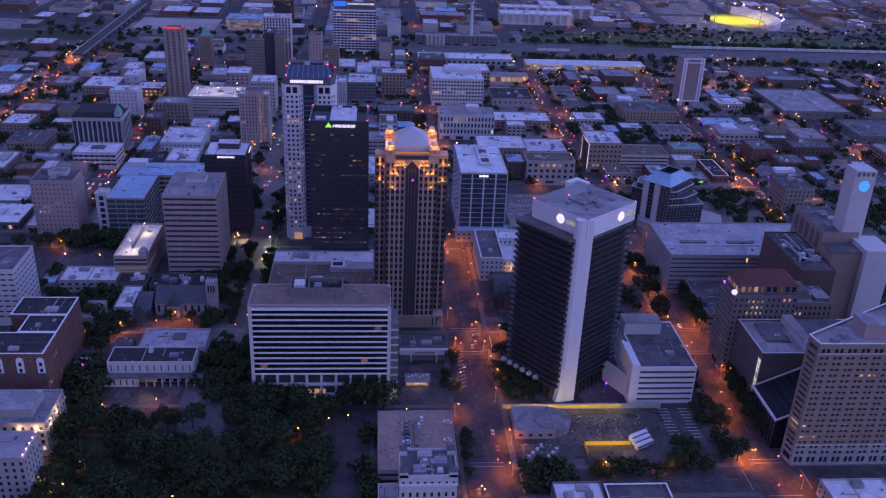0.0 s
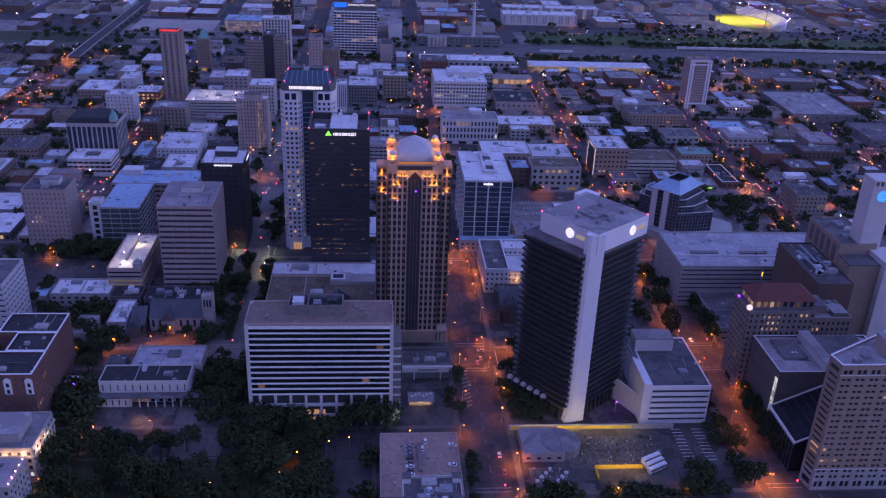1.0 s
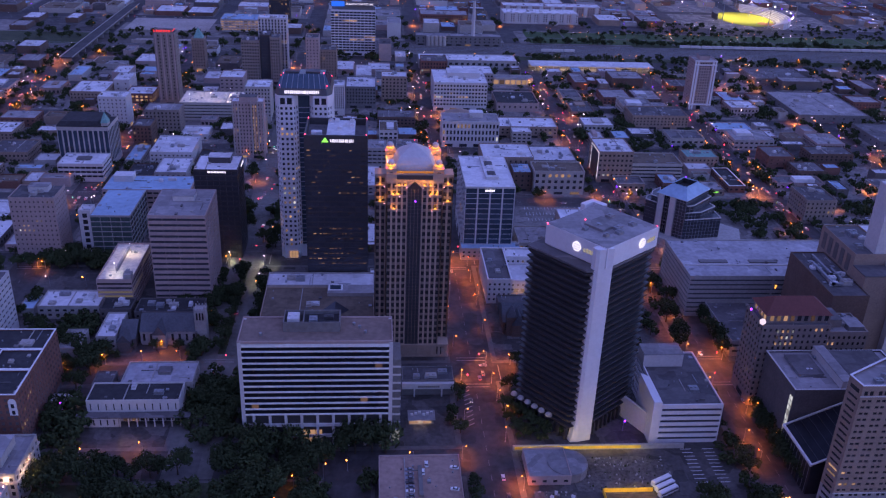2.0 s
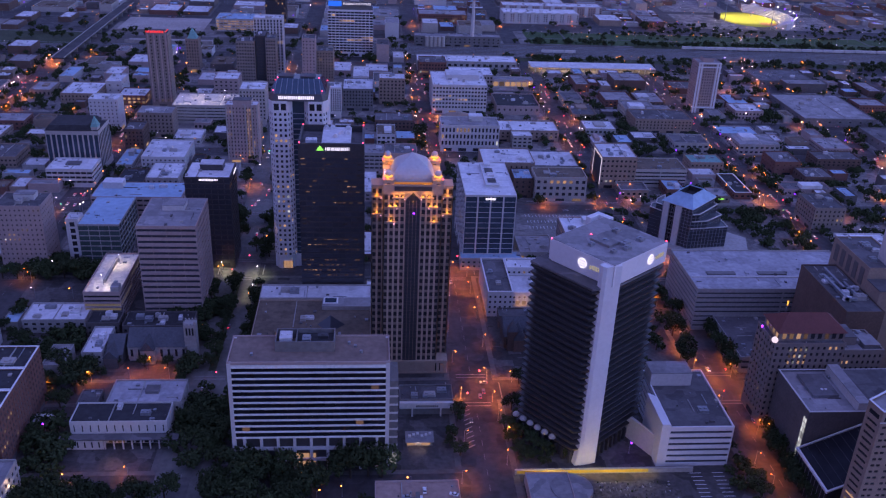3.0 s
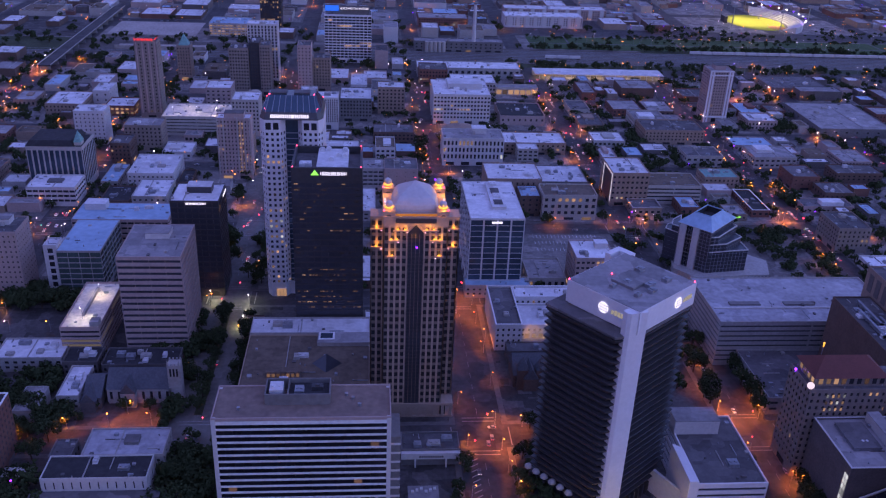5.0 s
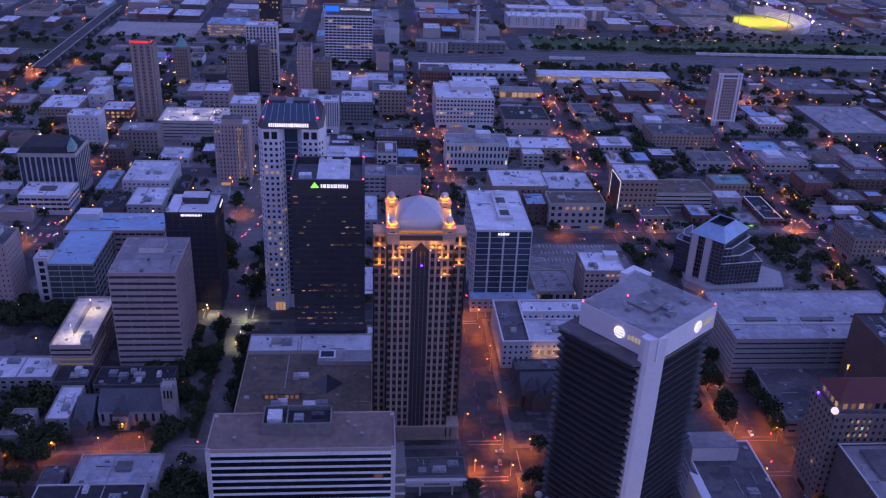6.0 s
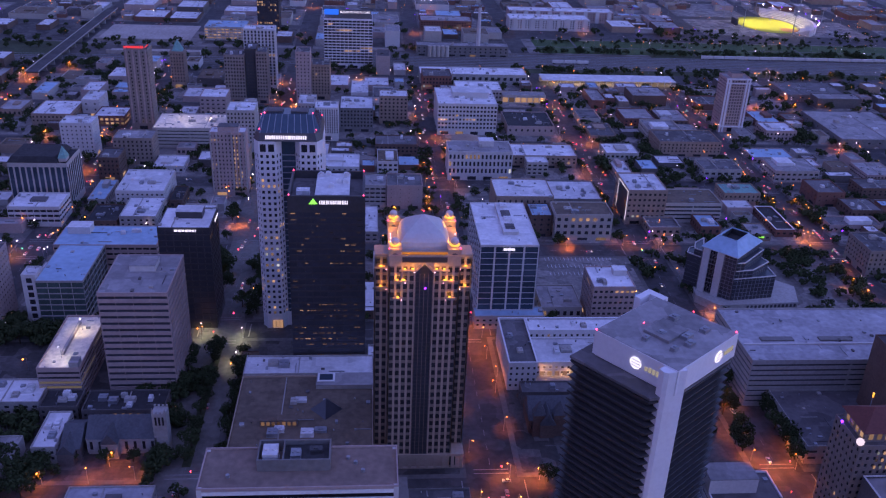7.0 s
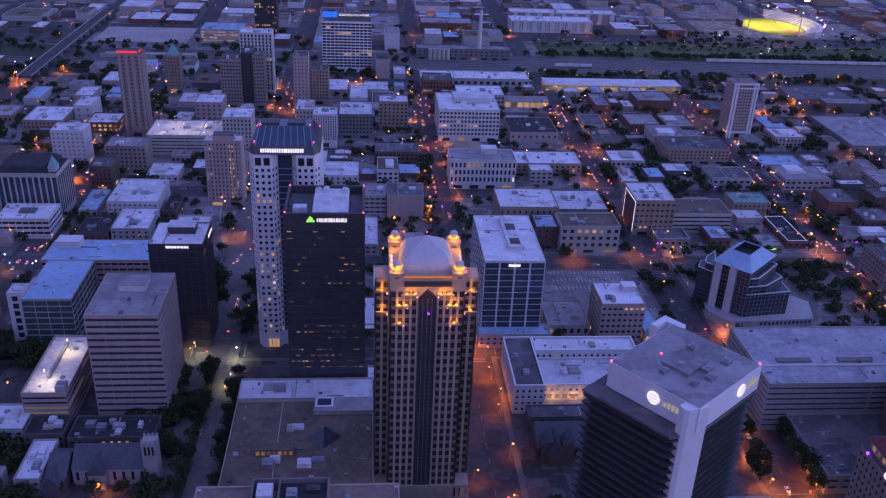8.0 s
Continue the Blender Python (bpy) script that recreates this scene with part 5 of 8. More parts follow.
# white courthouse with a court, right of the crown tower
for q, nm in (((78, 95, 586, 637), "west"), ((95.5, 157, 622, 637), "back"), ((95.5, 150, 594, 621.5), "front")):
    building("federal_wing", "white stone wing with rows of small windows and a pale roof", *q, 18 if nm != "front" else 13, "concrete_white", "roof_white" if nm != "west" else "roof_dark", 4.2, 3.6, 0.4, 0.45, 1.5, "glass_dark", 0.08, budget=50, units=2, shop=False, group="federal wings", parapet=1.2, cap="white_panel")
t = B("terrace", "low stone terrace before the courthouse with lit doorways", 95.5, 138, 584, 593.5, 4, "limestone", "roof_grey", 4, 5, 0.4, 0.5, 1, budget=0, units=0, shop=False)
for k in range(7):
    ob = new("doorway", pane_data(2.6, 3.0, "lit_warm" if k in (0, 1, 4, 5) else "lit_dim"))
    ob.parent = t
    ob.matrix_basis = Matrix.Translation((-17 + 4.6 * k, 5.18, 6.2))
for x in (102, 114):
    wash(x, 591, 7, 500, (1.0, 0.5, 0.15), 0.4)
building("low_office", "plain low dark building behind the church", 84, 126, 570, 581, 9, "stone_dark", "roof_dark", 4, 5, 0.4, 0.5, 2, budget=8, units=1)
t = B("office_building", "tan six-storey office with square windows and a white roof", 143, 171, 657, 687, 29.5, "precast_tan", "roof_white", 4.2, 3.4, 0.6, 0.42, 4, "glass_dark", 0.12, budget=60, units=2)
penthouse(t, 3, 12, 2, 9, 29.5, 33.5, "concrete_white", "roof_white")
building("chapel_hall", "small lit hall with a steep blue roof", 172.5, 184, 655, 685, 10, "limestone", "roof_blue", 6, 4, 0.5, 0.6, 2, "lit_warm", 0.3, budget=6, units=0, shop=False)

# parking structure and shops to the right
t = B("parking_structure", "long parking structure with a weathered pale deck", 214, 332, 568, 627, 30.5, "concrete", "deck_pale", 3.6, 60, 0.98, 0.34, 2, "glass_black", 0.0, budget=30, units=0, shop=False, upright=False, parapet=1.0)
for k in range(3):
    m = Mesh()
    m.box(-45 + k * 36, -25 + k * 36, -8, -4, 30.4, 31.4)
    m.part("deck_plant", t, "concrete_dark")
m = Mesh()
m.box(-57, 57, -12, -11, 30.4, 31.4)
m.part("ramp_wall", t, "concrete_white")

building("plaza_deck", "low plaza deck with a bare blue-grey top", 227, 296, 516, 567, 11, "concrete", "roof_dark", 4, 8, 0.6, 0.4, 2, "glass_black", 0.0, budget=4, units=0, shop=False)

# garage by the louvred tower
t = B("parking_garage", "white slatted parking garage with a blue-grey deck", 154, 188, 429, 482, 24.5, "white_panel", "roof_dark", 3.5, 36, 0.985, 0.44, 1.2, "glass_black", 0, budget=30, units=1, shop=False, upright=False, parapet=0.9, rec=0.7)
penthouse(t, -17, 6, 12, 24, 24.5, 32.5, "concrete_white", "roof_grey")
m = Mesh()
m.prism([(-21.5, -26.6), (-17.1, -26.6), (-17.1, -2), (-21.5, 2)], 0, 27)
m.part("fin_wall", t, "white_panel", label="white concrete fin wall")
m = Mesh()
m.prism([(-34, 4), (-19.6, -22), (-19.6, -20), (-33, 6)], 0, 14)
m.part("screen_wall", t, "concrete_white", label="low white screen wall")

# buildings at the right edge
t = B("office_block", "dark brick office block with a lit glass corner", 222, 290, 422, 461, 38, "stone_dark", "roof_grey", 5, 30, 0.6, 0.05, 6, "glass_black", 0, sides="", budget=0, units=3, parapet=1.0, cap="concrete_white")
penthouse(t, -8, -2, -18, 18, 38, 43, "concrete_white", "roof_grey")
penthouse(t, 0, 26, -15, 16, 38, 41, "concrete_dark", "roof_dark")
penthouse(t, -26, -12, -6, 14, 38, 39.6, "metal_grey", "roof_dark")
for k in range(9):
    for c in range(2):
        ob = new("corner_glass", pane_data(1.5, 2.6, "lit_cool"))
        ob.parent = t
        ob.matrix_basis = Matrix.Translation((-34.04, -18.0 + 1.8 * c, 7 + k * 3.2)) @ Matrix.Rotation(math.pi / 2, 4, 'Z')
t = B("clubhouse_tower", "tan stone block with a red tile roof and lit upper loggia", 218, 258, 463, 487, 54, "stone_tan", "roof_dark", 4, 3.4, 0.42, 0.5, 6, "glass_dark", 0.03, budget=150, units=0, parapet=0.5)
penthouse(t, -17, 20.5, -8.5, 10.5, 54, 59.5, "stone_tan", "roof_dark")
m = Mesh()
m.gable(-18.5, 21, -10, 11.8, 59.4, 66.5, "x", 9)
m.part("tile_roof", t, "tile_red", label="hipped red tile roof")
for k in range(4):
    ob = new("loggia_arch", pane_data(2.4, 3.6, "lit_warm"))
    ob.parent = t
    ob.matrix_basis = Matrix.Translation((-17.12, -6 + k * 4.2, 57)) @ Matrix.Rotation(math.pi / 2, 4, 'Z')
for k in range(9):
    ob = new("loggia_arch", pane_data(2.2, 3.4, "lit_warm" if k < 3 else "lit_dim" if k % 3 == 0 else "glass_dark"))
    ob.parent = t
    ob.matrix_basis = Matrix.Translation((-14 + k * 4, -8.62, 57))
m = Mesh()
m.drum(-20.6, -11.6, 0.3, 54.3, 55.6, k=8)
m.part("lantern_post", t, "metal_grey")
m = Mesh()
m.ball(-20.6, -11.6, 56.6, 1.8, 14)
m.part("lantern", t, "lantern")
m = Mesh()
m.ball(-20.4, 5.4, 55.2, 0.6, 10)
m.drum(-20.4, 5.4, 0.15, 54, 54.8, k=6)
m.part("violet_lamp", t, "lamp_purple")
# lit rooms below the loggia, and the flame lamp on the roof
for k in range(3):
    for c in range(4):
        ob = new("window", pane_data(1.1, 1.7, "lit_warm" if (k + c) % 3 else "lit_cool"))
        ob.parent = t
        ob.matrix_basis = Matrix.Translation((-10.6 + 2.9 * c, -12.06, 50.3 - 4 * k))
m = Mesh()
m.drum(-8.5, 6, 0.2, 63, 68.2, k=8)
pole = m.part("lamp_post", t, "metal_grey")
m = Mesh()
m.drum(-8.5, 6, 0.3, 68.2, 70.6, 0.5, 8)
m.part("torch", pole, "amber_globe", label="glowing orange torch lamp")
t = B("clubhouse_wing", "tan stone wing with a stepped flat roof", 258.5, 283, 466, 488, 47, "stone_tan", "roof_grey", 4, 3.2, 0.45, 0.5, 6, "glass_dark", 0.05, budget=80, units=3, parapet=0.9, cap="stone_tan")
penthouse(t, -11, -1, -4, 10, 47, 52, "stone_tan", "roof_dark")
penthouse(t, 2, 11, -8, 3, 47, 49.5, "concrete_dark", "roof_grey")
# tan here puts the light on the south faces into brown brick
t = B("telephone_building", "massive windowless brick telephone building with a pale service shaft", 297.5, 322, 521, 566, 70, "brick_tan", "roof_dark", 5, 8, 0.2, 0.2, 6, "glass_black", 0, sides="", budget=0, units=5)
for k in range(5):
    m = Mesh()
    m.box(-12.5, -12.2, -18 + 8 * k, -13.5 + 8 * k, 57, 68)
    m.part("louvre_panel", t, "stone_dark")
m = Mesh()
m.box(-12.1, 8.1, -38, -22.6, 0, 63)
m.part("front_wall", t, "brick_tan", label="blank brick front with the southern light put into its tan")
m = Mesh()
m.box(-12.3, 8.1, -38.2, -22.5, 63, 63.6)
m.part("front_roof", t, "roof_dark")
m = Mesh()
m.box(0.8, 14.8, -21, -7, 66, 110)
m.part("signal_tower", t, "concrete_white", label="windowless pale tower shaft")
for k in range(5):
    m = Mesh()
    m.box(0.9 + k * 3.15, 2.0 + k * 3.15, -20.8, -7.2, 109.9, 113.1)
    m.part("cap_rib", t, "concrete_white")
m = Mesh()
m.box(0.8, 14.8, -21, -7, 113, 114)
m.part("tower_cap", t, "concrete_white")
m = Mesh()
m.box(8.2, 26.5, -43, -18, 0, 67)
m.part("service_shaft", t, "concrete_white", label="pale windowless service shaft")
m = Mesh()
k = 20
m.v = [(8.0 + 3.6 * math.cos(2 * math.pi * i / k), -21.3, 103.5 + 3.6 * math.sin(2 * math.pi * i / k)) for i in range(k)] + [(8.0 + 3.6 * math.cos(2 * math.pi * i / k), -21.0, 103.5 + 3.6 * math.sin(2 * math.pi * i / k)) for i in range(k)]
m.f = [tuple(range(k))] + [(i, i + k, (i + 1) % k + k, (i + 1) % k) for i in range(k)]
m.m = [0] * (k + 1)
s = m.part("sign", t, "sign_cyan", label="glowing blue striped round sign")
m = Mesh()
for z in (101.7, 103.5, 105.3):
    m.box(5.1, 10.7, -21.36, -21.3, z, z + 0.35)
m.part("sign_stripe", s, "concrete_white")
# the darker brown puts the west face's shade into the whole block
t = B("plant_block", "brick block with rooftop ducts and cooling plant", 274, 297, 495, 556, 55, "brick_brown", "roof_dark", 5, 8, 0.2, 0.2, 6, "glass_black", 0, sides="", budget=0, units=7, parapet=0.8)
for x, y0, y1, z in ((-5, -18, 12, 57), (-1, -6, 22, 57.6), (3, -14, 4, 57)):
    m = Mesh()
    m.box(x - 0.8, x + 0.8, y0, y1, z - 0.9, z + 0.6)
    m.box(x - 0.8, x + 6, y0, y0 + 1.4, z - 0.9, z + 0.6)
    for y in range(int(y0) + 1, int(y1), 5):
        m.box(x - 0.6, x + 0.6, y, y + 0.3, 54.9, z - 0.8)
    m.part("roof_duct", t, "metal_grey")


def grid_hotel():
    """Tall tan slab with paired windows, a white base and a slanting rear wall."""
    t = thing("grid_hotel", "tan concrete block with paired windows over a pale base", "building", 224, 371)
    FOOT.append((222, 330, 371, 385))
    ring = [(0, 0), (106, 0), (106, 66), (98, 66), (-1.7, 9.5)]
    rng = random.Random(12)
    pairs = []
    for i in range(15):
        u = 1.4 + i * 7.0
        pairs += [(u, u + 1.9), (u + 2.7, u + 4.6)]
    rows = [(2.0, True), (5.6, False), (7.6, True), (9.4, False), (11.3, True), (13.0, False)] + storeys(13.6, 69.6, 3.5, 0.4) + [(70.9, True), (73.4, False)]
    body, rest = Mesh(), Mesh()
    holes = shell(body, ring, 0, 75, rows, [pairs, [], [], [], [(1.6, 8.0)]], 0.45, 1.3)
    body.m = [1 if max(body.v[i][2] for i in f) < 13.5 else 0 for f in body.f]
    glaze(t, holes, 0.45, "glass_dark", 0.05, "lit_warm", rng, 300, [0, 4], rest)
    body.part("wall", t, "brick_tan", "concrete")
    if rest.v:
        rest.part("glazing", t, "glass_dark", "lit_warm", kind="stuff")
    m = Mesh()
    m.prism([(0.3, 0.5), (105.6, 0.5), (105.6, 65.6), (98.2, 65.6), (-1.1, 9.4)], 74.4, 75.0)
    m.part("roof", t, "roof_grey")
    n = len(ring)
    for i in range(n):
        (ax, ay), (bx, by) = ring[i], ring[(i + 1) % n]
        L = math.hypot(bx - ax, by - ay)
        dx, dy = (bx - ax) / L, (by - ay) / L
        m = Mesh()
        m.prism([(ax + dy * 0.15, ay - dx * 0.15), (bx + dy * 0.15, by - dx * 0.15), (bx - dy * 0.75, by + dx * 0.75), (ax - dy * 0.75, ay + dx * 0.75)], 76.3 + 0.004 * i, 76.6 + 0.004 * i)
        m.part("coping", t, "white_panel")
    for z in (13.2, 70.3):
        m = Mesh()
        m.box(-0.2, 106, -0.35, 0.0, z, z + 0.5)
        m.part("cornice", t, "concrete_white")
    penthouse(t, 26, 70, 7, 20, 75, 83, "precast_tan", "roof_grey")
    penthouse(t, 58, 96, 22, 40, 75, 80, "concrete", "roof_grey")
    for x, y in ((10, 5), (16, 9), (80, 8)):
        roof_unit(t, x, y, 75, 4, 2.6, 1.8, "metal_grey", 2)


grid_hotel()
t = thing("glass_hall", "dark glass hall with a sloping roof and white edge beams", "building", 219, 386)
FOOT.append((219, 262, 386, 421))
m = Mesh()
m.prism([(0, 0), (36, 0), (36, 34), (0, 34)], 0, 18)
m.v += [(0.3, 0.3, 18), (36, 0.3, 35), (36, 33.7, 35), (0.3, 33.7, 18), (36, 0.3, 17), (36, 33.7, 17)]
m.f += [(8, 9, 10, 11), (8, 12, 9), (11, 10, 13), (9, 12, 13, 10)]
m.m += [0] * 4
m.part("glass_body", t, "glass_roof")
for y in (0, 33.2):
    m = Mesh()
    m.v = [(0, y, 18), (36.2, y, 35), (36.2, y + 0.9, 35), (0, y + 0.9, 18), (0, y, 18.8), (36.2, y, 35.8), (36.2, y + 0.9, 35.8), (0, y + 0.9, 18.8)]
    m.f = [(0, 3, 2, 1), (4, 5, 6, 7), (0, 1, 5, 4), (1, 2, 6, 5), (2, 3, 7, 6), (3, 0, 4, 7)]
    m.m = [0] * 6
    m.part("edge_beam", t, "concrete_white")
for k in range(10):
    m = Mesh()
    m.box(-0.12, 0.0, 1.5 + k * 3.4, 1.75 + k * 3.4, 0.2, 18)
    m.part("mullion", t, "metal_grey")
m = Mesh()
m.box(-0.6, 0.5, 0, 34.1, 17.6, 18.9)
m.part("edge_beam", t, "white_panel")
for k in range(8):
    m = Mesh()
    x = 4 + 4 * k
    z = 18 + x * 17 / 36
    m.box(x, x + 0.18, 0.9, 33.2, z + 0.05, z + 0.25)
    m.part("mullion", t, "metal_dark")
building("low_office", "low pale-roofed building at a street corner", 228, 262, 330, 348, 9, "limestone", "roof_white", 4, 5, 0.4, 0.5, 2, budget=0, units=1)
building("low_office", "white-edged low building across the avenue", 88, 112, 328, 345, 12, "concrete_dark", "roof_white", 4, 5, 0.4, 0.5, 2, budget=0, units=3)
building("low_office", "dark-roofed low building with white coping", 114, 146, 325, 344, 11, "concrete_dark", "roof_dark", 4, 5, 0.4, 0.5, 2, budget=0, units=0, cap="white_paint")


def terraced_block():
    """Glass block turned to the grid, with terraced corners under a hipped blue roof with an open well."""
    ox, oy, turn = 251.2, 702.8, radians(-46)
    t = thing("terraced_office", "stepped dark glass office block under a pale blue hipped roof", "office building", ox, oy, 0, -46)
    FOOT.append((222, 304, 674, 738))
    rng = random.Random(4)
    a, b = 12.8, 18.8
    ca, sa = math.cos(turn), math.sin(turn)

    def loc(x, y):
        return ((x - ox) * ca + (y - oy) * sa, -(x - ox) * sa + (y - oy) * ca)

    body, rest = Mesh(), Mesh()
    body.box(-a + .4, a - .4, -b + .4, b - .4, 0, 40)
    for fr, wd in (((-a, -b, 1, 0), 2 * a), ((a, -b, 0, 1), 2 * b), ((-a, b, 0, -1), 2 * b), ((a, b, -1, 0), 2 * a)):
        grid_face(body, t, fr, wd, 6.5, 40, 2.9, 2.75, 0.93, 0.9, 0.35, "glass_black", 0.02, rng, rest, 60, True, "lit_dim")
    # white pylons with a slot of windows between them
    for x in (-11.6, -1.2):
        m = Mesh()
        m.box(x, x + 5.0, -b - 1.3, -b + 0.1, 0, 40)
        m.part("pylon", t, "concrete_white")
    for k in range(9):
        for x in (-6.0, -3.9, -1.8):
            ob = new("window", pane_data(1.2, 2.4, "glass_ink"))
            ob.parent = t
            ob.matrix_basis = Matrix.Translation((x, -b - 0.1 if x == -3.9 else -b - 0.12, 9 + k * 3.6))
    # terraces that step down from the roof on the street corner: outline of each level and its top
    F, R = (247.6, 681.2), (272.6, 706.4)
    levels = (([F, (279.0, 685.8), (278.4, 699.0), R], 6.0, 23.0), ([F, (260.5, 683.1), (276.4, 695.5), R], 23.0, 29.0), ([F, (253.2, 682.0), (274.6, 702.6), R], 29.0, 35.0))
    for pts, z0, z1 in levels:
        ring = [loc(*p) for p in pts]
        m = Mesh()
        m.prism(ring, z0, z1)
        s = m.part("terrace_step", t, "glass_black", label="dark glass corner step")
        # frames round the top of each step
        for p, q in zip(ring[:3], ring[1:]):
            dx, dy = q[0] - p[0], q[1] - p[1]
            n = math.hypot(dx, dy)
            u, v = dx / n * 0.35, dy / n * 0.35
            m = Mesh()
            m.prism([(p[0] + v, p[1] - u), (q[0] + v, q[1] - u), (q[0] - v, q[1] + u), (p[0] - v, p[1] + u)], z1 - 0.15, z1 + 0.55)
            m.part("terrace_edge", s, "concrete_white")
            for z in range(int(z0) + 3, int(z1) - 1, 3):
                m = Mesh()
                m.prism([(p[0] + v * 0.4, p[1] - u * 0.4), (q[0] + v * 0.4, q[1] - u * 0.4), (q[0], q[1]), (p[0], p[1])], z, z + 0.22)
                m.part("transom", s, "metal_grey")
            for k in range(1, int(n / 2.8)):
                f = k * 2.8 / n
                x, y = p[0] + dx * f, p[1] + dy * f
                m = Mesh()
                m.box(x - 0.14, x + 0.14, y - 0.14, y + 0.14, z0, z1)
                m.part("mullion", s, "metal_grey")
    # the smaller steps on the other corner
    L = (230.4, 700.2)
    for pts, z0, z1 in (([L, (238, 722), (226, 716), (222.4, 708.8)], 6.0, 30.0), ([L, (238, 722), (229, 714), (225.6, 705.2)], 30.0, 35.0)):
        ring = [loc(*p) for p in pts]
        ring.reverse()
        m = Mesh()
        m.prism(ring, z0, z1)
        s = m.part("terrace_step", t, "glass_black", label="dark glass corner step")
        for p, q in zip(ring, ring[1:] + ring[:1]):
            dx, dy = q[0] - p[0], q[1] - p[1]
            n = math.hypot(dx, dy)
            u, v = dx / n * 0.35, dy / n * 0.35
            m = Mesh()
            m.prism([(p[0] + v, p[1] - u), (q[0] + v, q[1] - u), (q[0] - v, q[1] + u), (p[0] - v, p[1] + u)], z1 - 0.15, z1 + 0.55)
            m.part("terrace_edge", s, "concrete_white")
            for z in range(int(z0) + 3, int(z1) - 1, 3):
                m = Mesh()
                m.prism([(p[0] + v * 0.4, p[1] - u * 0.4), (q[0] + v * 0.4, q[1] - u * 0.4), (q[0], q[1]), (p[0], p[1])], z, z + 0.22)
                m.part("transom", s, "metal_grey")
    body.part("mullion_grid", t, "metal_grey", kind="stuff")
    rest.part("glazing", t, "glass_black", "lit_dim", kind="stuff")
    # hipped roof round a well
    r0 = [(-a - 0.9, -b - 1.5), (a + 0.9, -b - 1.5), (a + 0.9, b + 0.9), (-a - 0.9, b + 0.9)]
    r1 = [(-6.3, -9.2), (6.3, -9.2), (6.3, 9.8), (-6.3, 9.8)]
    m = Mesh()
    m.v += [(x, y, 40.2) for x, y in r0] + [(x, y, 47.0) for x, y in r1]
    for i in range(4):
        j = (i + 1) % 4
        m.f += [(i, j, 4 + j, 4 + i)]
    m.m = [0] * 4
    roof = m.part("hipped_roof", t, "roof_blue", label="pale blue metal roof with a square well")
    # shallow well; the shade of a deep one is put into its colour
    m = Mesh()
    m.v += [(x, y, 46.9) for x, y in r1] + [(x, y, 42.6) for x, y in r1]
    for i in range(4):
        j = (i + 1) % 4
        m.f += [(j, i, 4 + i, 4 + j)]
    m.f += [(4, 5, 6, 7)]
    m.m = [0] * 5
    m.part("well", roof, "roof_tar", label="open well in the roof, coloured dark as if deep")
    m = Mesh()
    for q in ((-6.6, 6.6, -9.5, -9.0), (-6.6, 6.6, 9.6, 10.1), (-6.6, -6.1, -9.0, 9.6), (6.1, 6.6, -9.0, 9.6)):
        m.box(*q, 46.7, 47.4)
    m.part("rim", roof, "roof_blue")
    m = Mesh()
    m.box(-a - 0.9, a + 0.9, -b - 1.5, b + 0.9, 39.8, 40.19)
    m.part("eaves", roof, "concrete_white")
    # low plinth with a row of openings towards the street
    m = Mesh()
    base = [(226, 690), (238, 675), (296, 679), (303, 702), (276, 728), (234, 736)]
    m.prism([loc(*p) for p in base], 0, 6.2)
    m.part("plinth", t, "concrete")
    p, q = base[1], base[2]
    for k in range(13):
        f = 0.36 + k * 0.05
        x, y = loc(p[0] + (q[0] - p[0]) * f, p[1] + (q[1] - p[1]) * f)
        ob = new("window", pane_data(1.7, 2.3, "glass_black"))
        ob.parent = t
        ob.matrix_basis = Matrix.Translation((x, y, 3.8)) @ Matrix.Rotation(math.atan2(4, 58) - turn, 4, 'Z')
    return t


terraced_block()

# far towers
t = B("art_deco_tower", "tall brown brick tower with a glowing red roof sign", -243, -220, 1046, 1064, 83, "stone_tan", "roof_dark", 3.8, 3.4, 0.4, 0.5, 8, "glass_dark", 0.02, budget=100, units=0)
penthouse(t, -8, 8, -5, 5, 83, 85.5, "stone_tan", "roof_dark")
bars(t, "sign_letters", "sign_red", -11, -8.8, 84.6, [0.9, 0.4, 0.9, 0.9, -0.3, 0.9, 0.9, 0.9, 0.9, 0.9, 0.9, 0.9], 2.2, 0.85, label="glowing red sign bars")
m = Mesh()
m.prism([(9, -9.2), (10.2, -9.2), (10.2, -8.8), (9, -8.8)], 85.5, 89, [(12.6, -9.2), (13.4, -9.2), (13.4, -8.8), (12.6, -8.8)])
m.part("sign", t, "sign_red")
for x in (-9.5, -3.2, 3.2, 9.5):
    m = Mesh()
    m.box(x - 0.7, x + 0.7, -9.5, -9.02, 8, 83)
    m.part("pilaster", t, "precast_tan")
t = B("slim_tower", "slim pale tower with a green copper pyramid roof", -234, -218, 1204, 1222, 42, "brick_tan", "roof_grey", 3.8, 3.2, 0.4, 0.5, 6, "glass_dark", 0.03, budget=50, units=0)
m = Mesh()
m.prism([(-6, -7), (6, -7), (6, 7), (-6, 7)], 42.5, 55, [(-.3, -.3), (.3, -.3), (.3, .3), (-.3, .3)])
m.part("pyramid_roof", t, "copper_green")
building("office_tower", "brown brick office tower", -163, -141, 1146, 1172, 54, "stone_tan", "roof_dark", 3.8, 3.2, 0.5, 0.5, 6, "glass_dark", 0.0, budget=60)
building("office_tower", "black-clad office tower wedged between brick ones", -140.5, -128.5, 1150, 1180, 60, "metal_dark", "roof_dark", 3.8, 3.2, 0.8, 0.7, 6, "glass_black", 0.02, budget=20)
building("office_tower", "brown brick office tower with a plain parapet", -128, -116, 1146, 1172, 58, "stone_tan", "roof_dark", 3.8, 3.2, 0.5, 0.5, 6, "glass_dark", 0.0, budget=60)
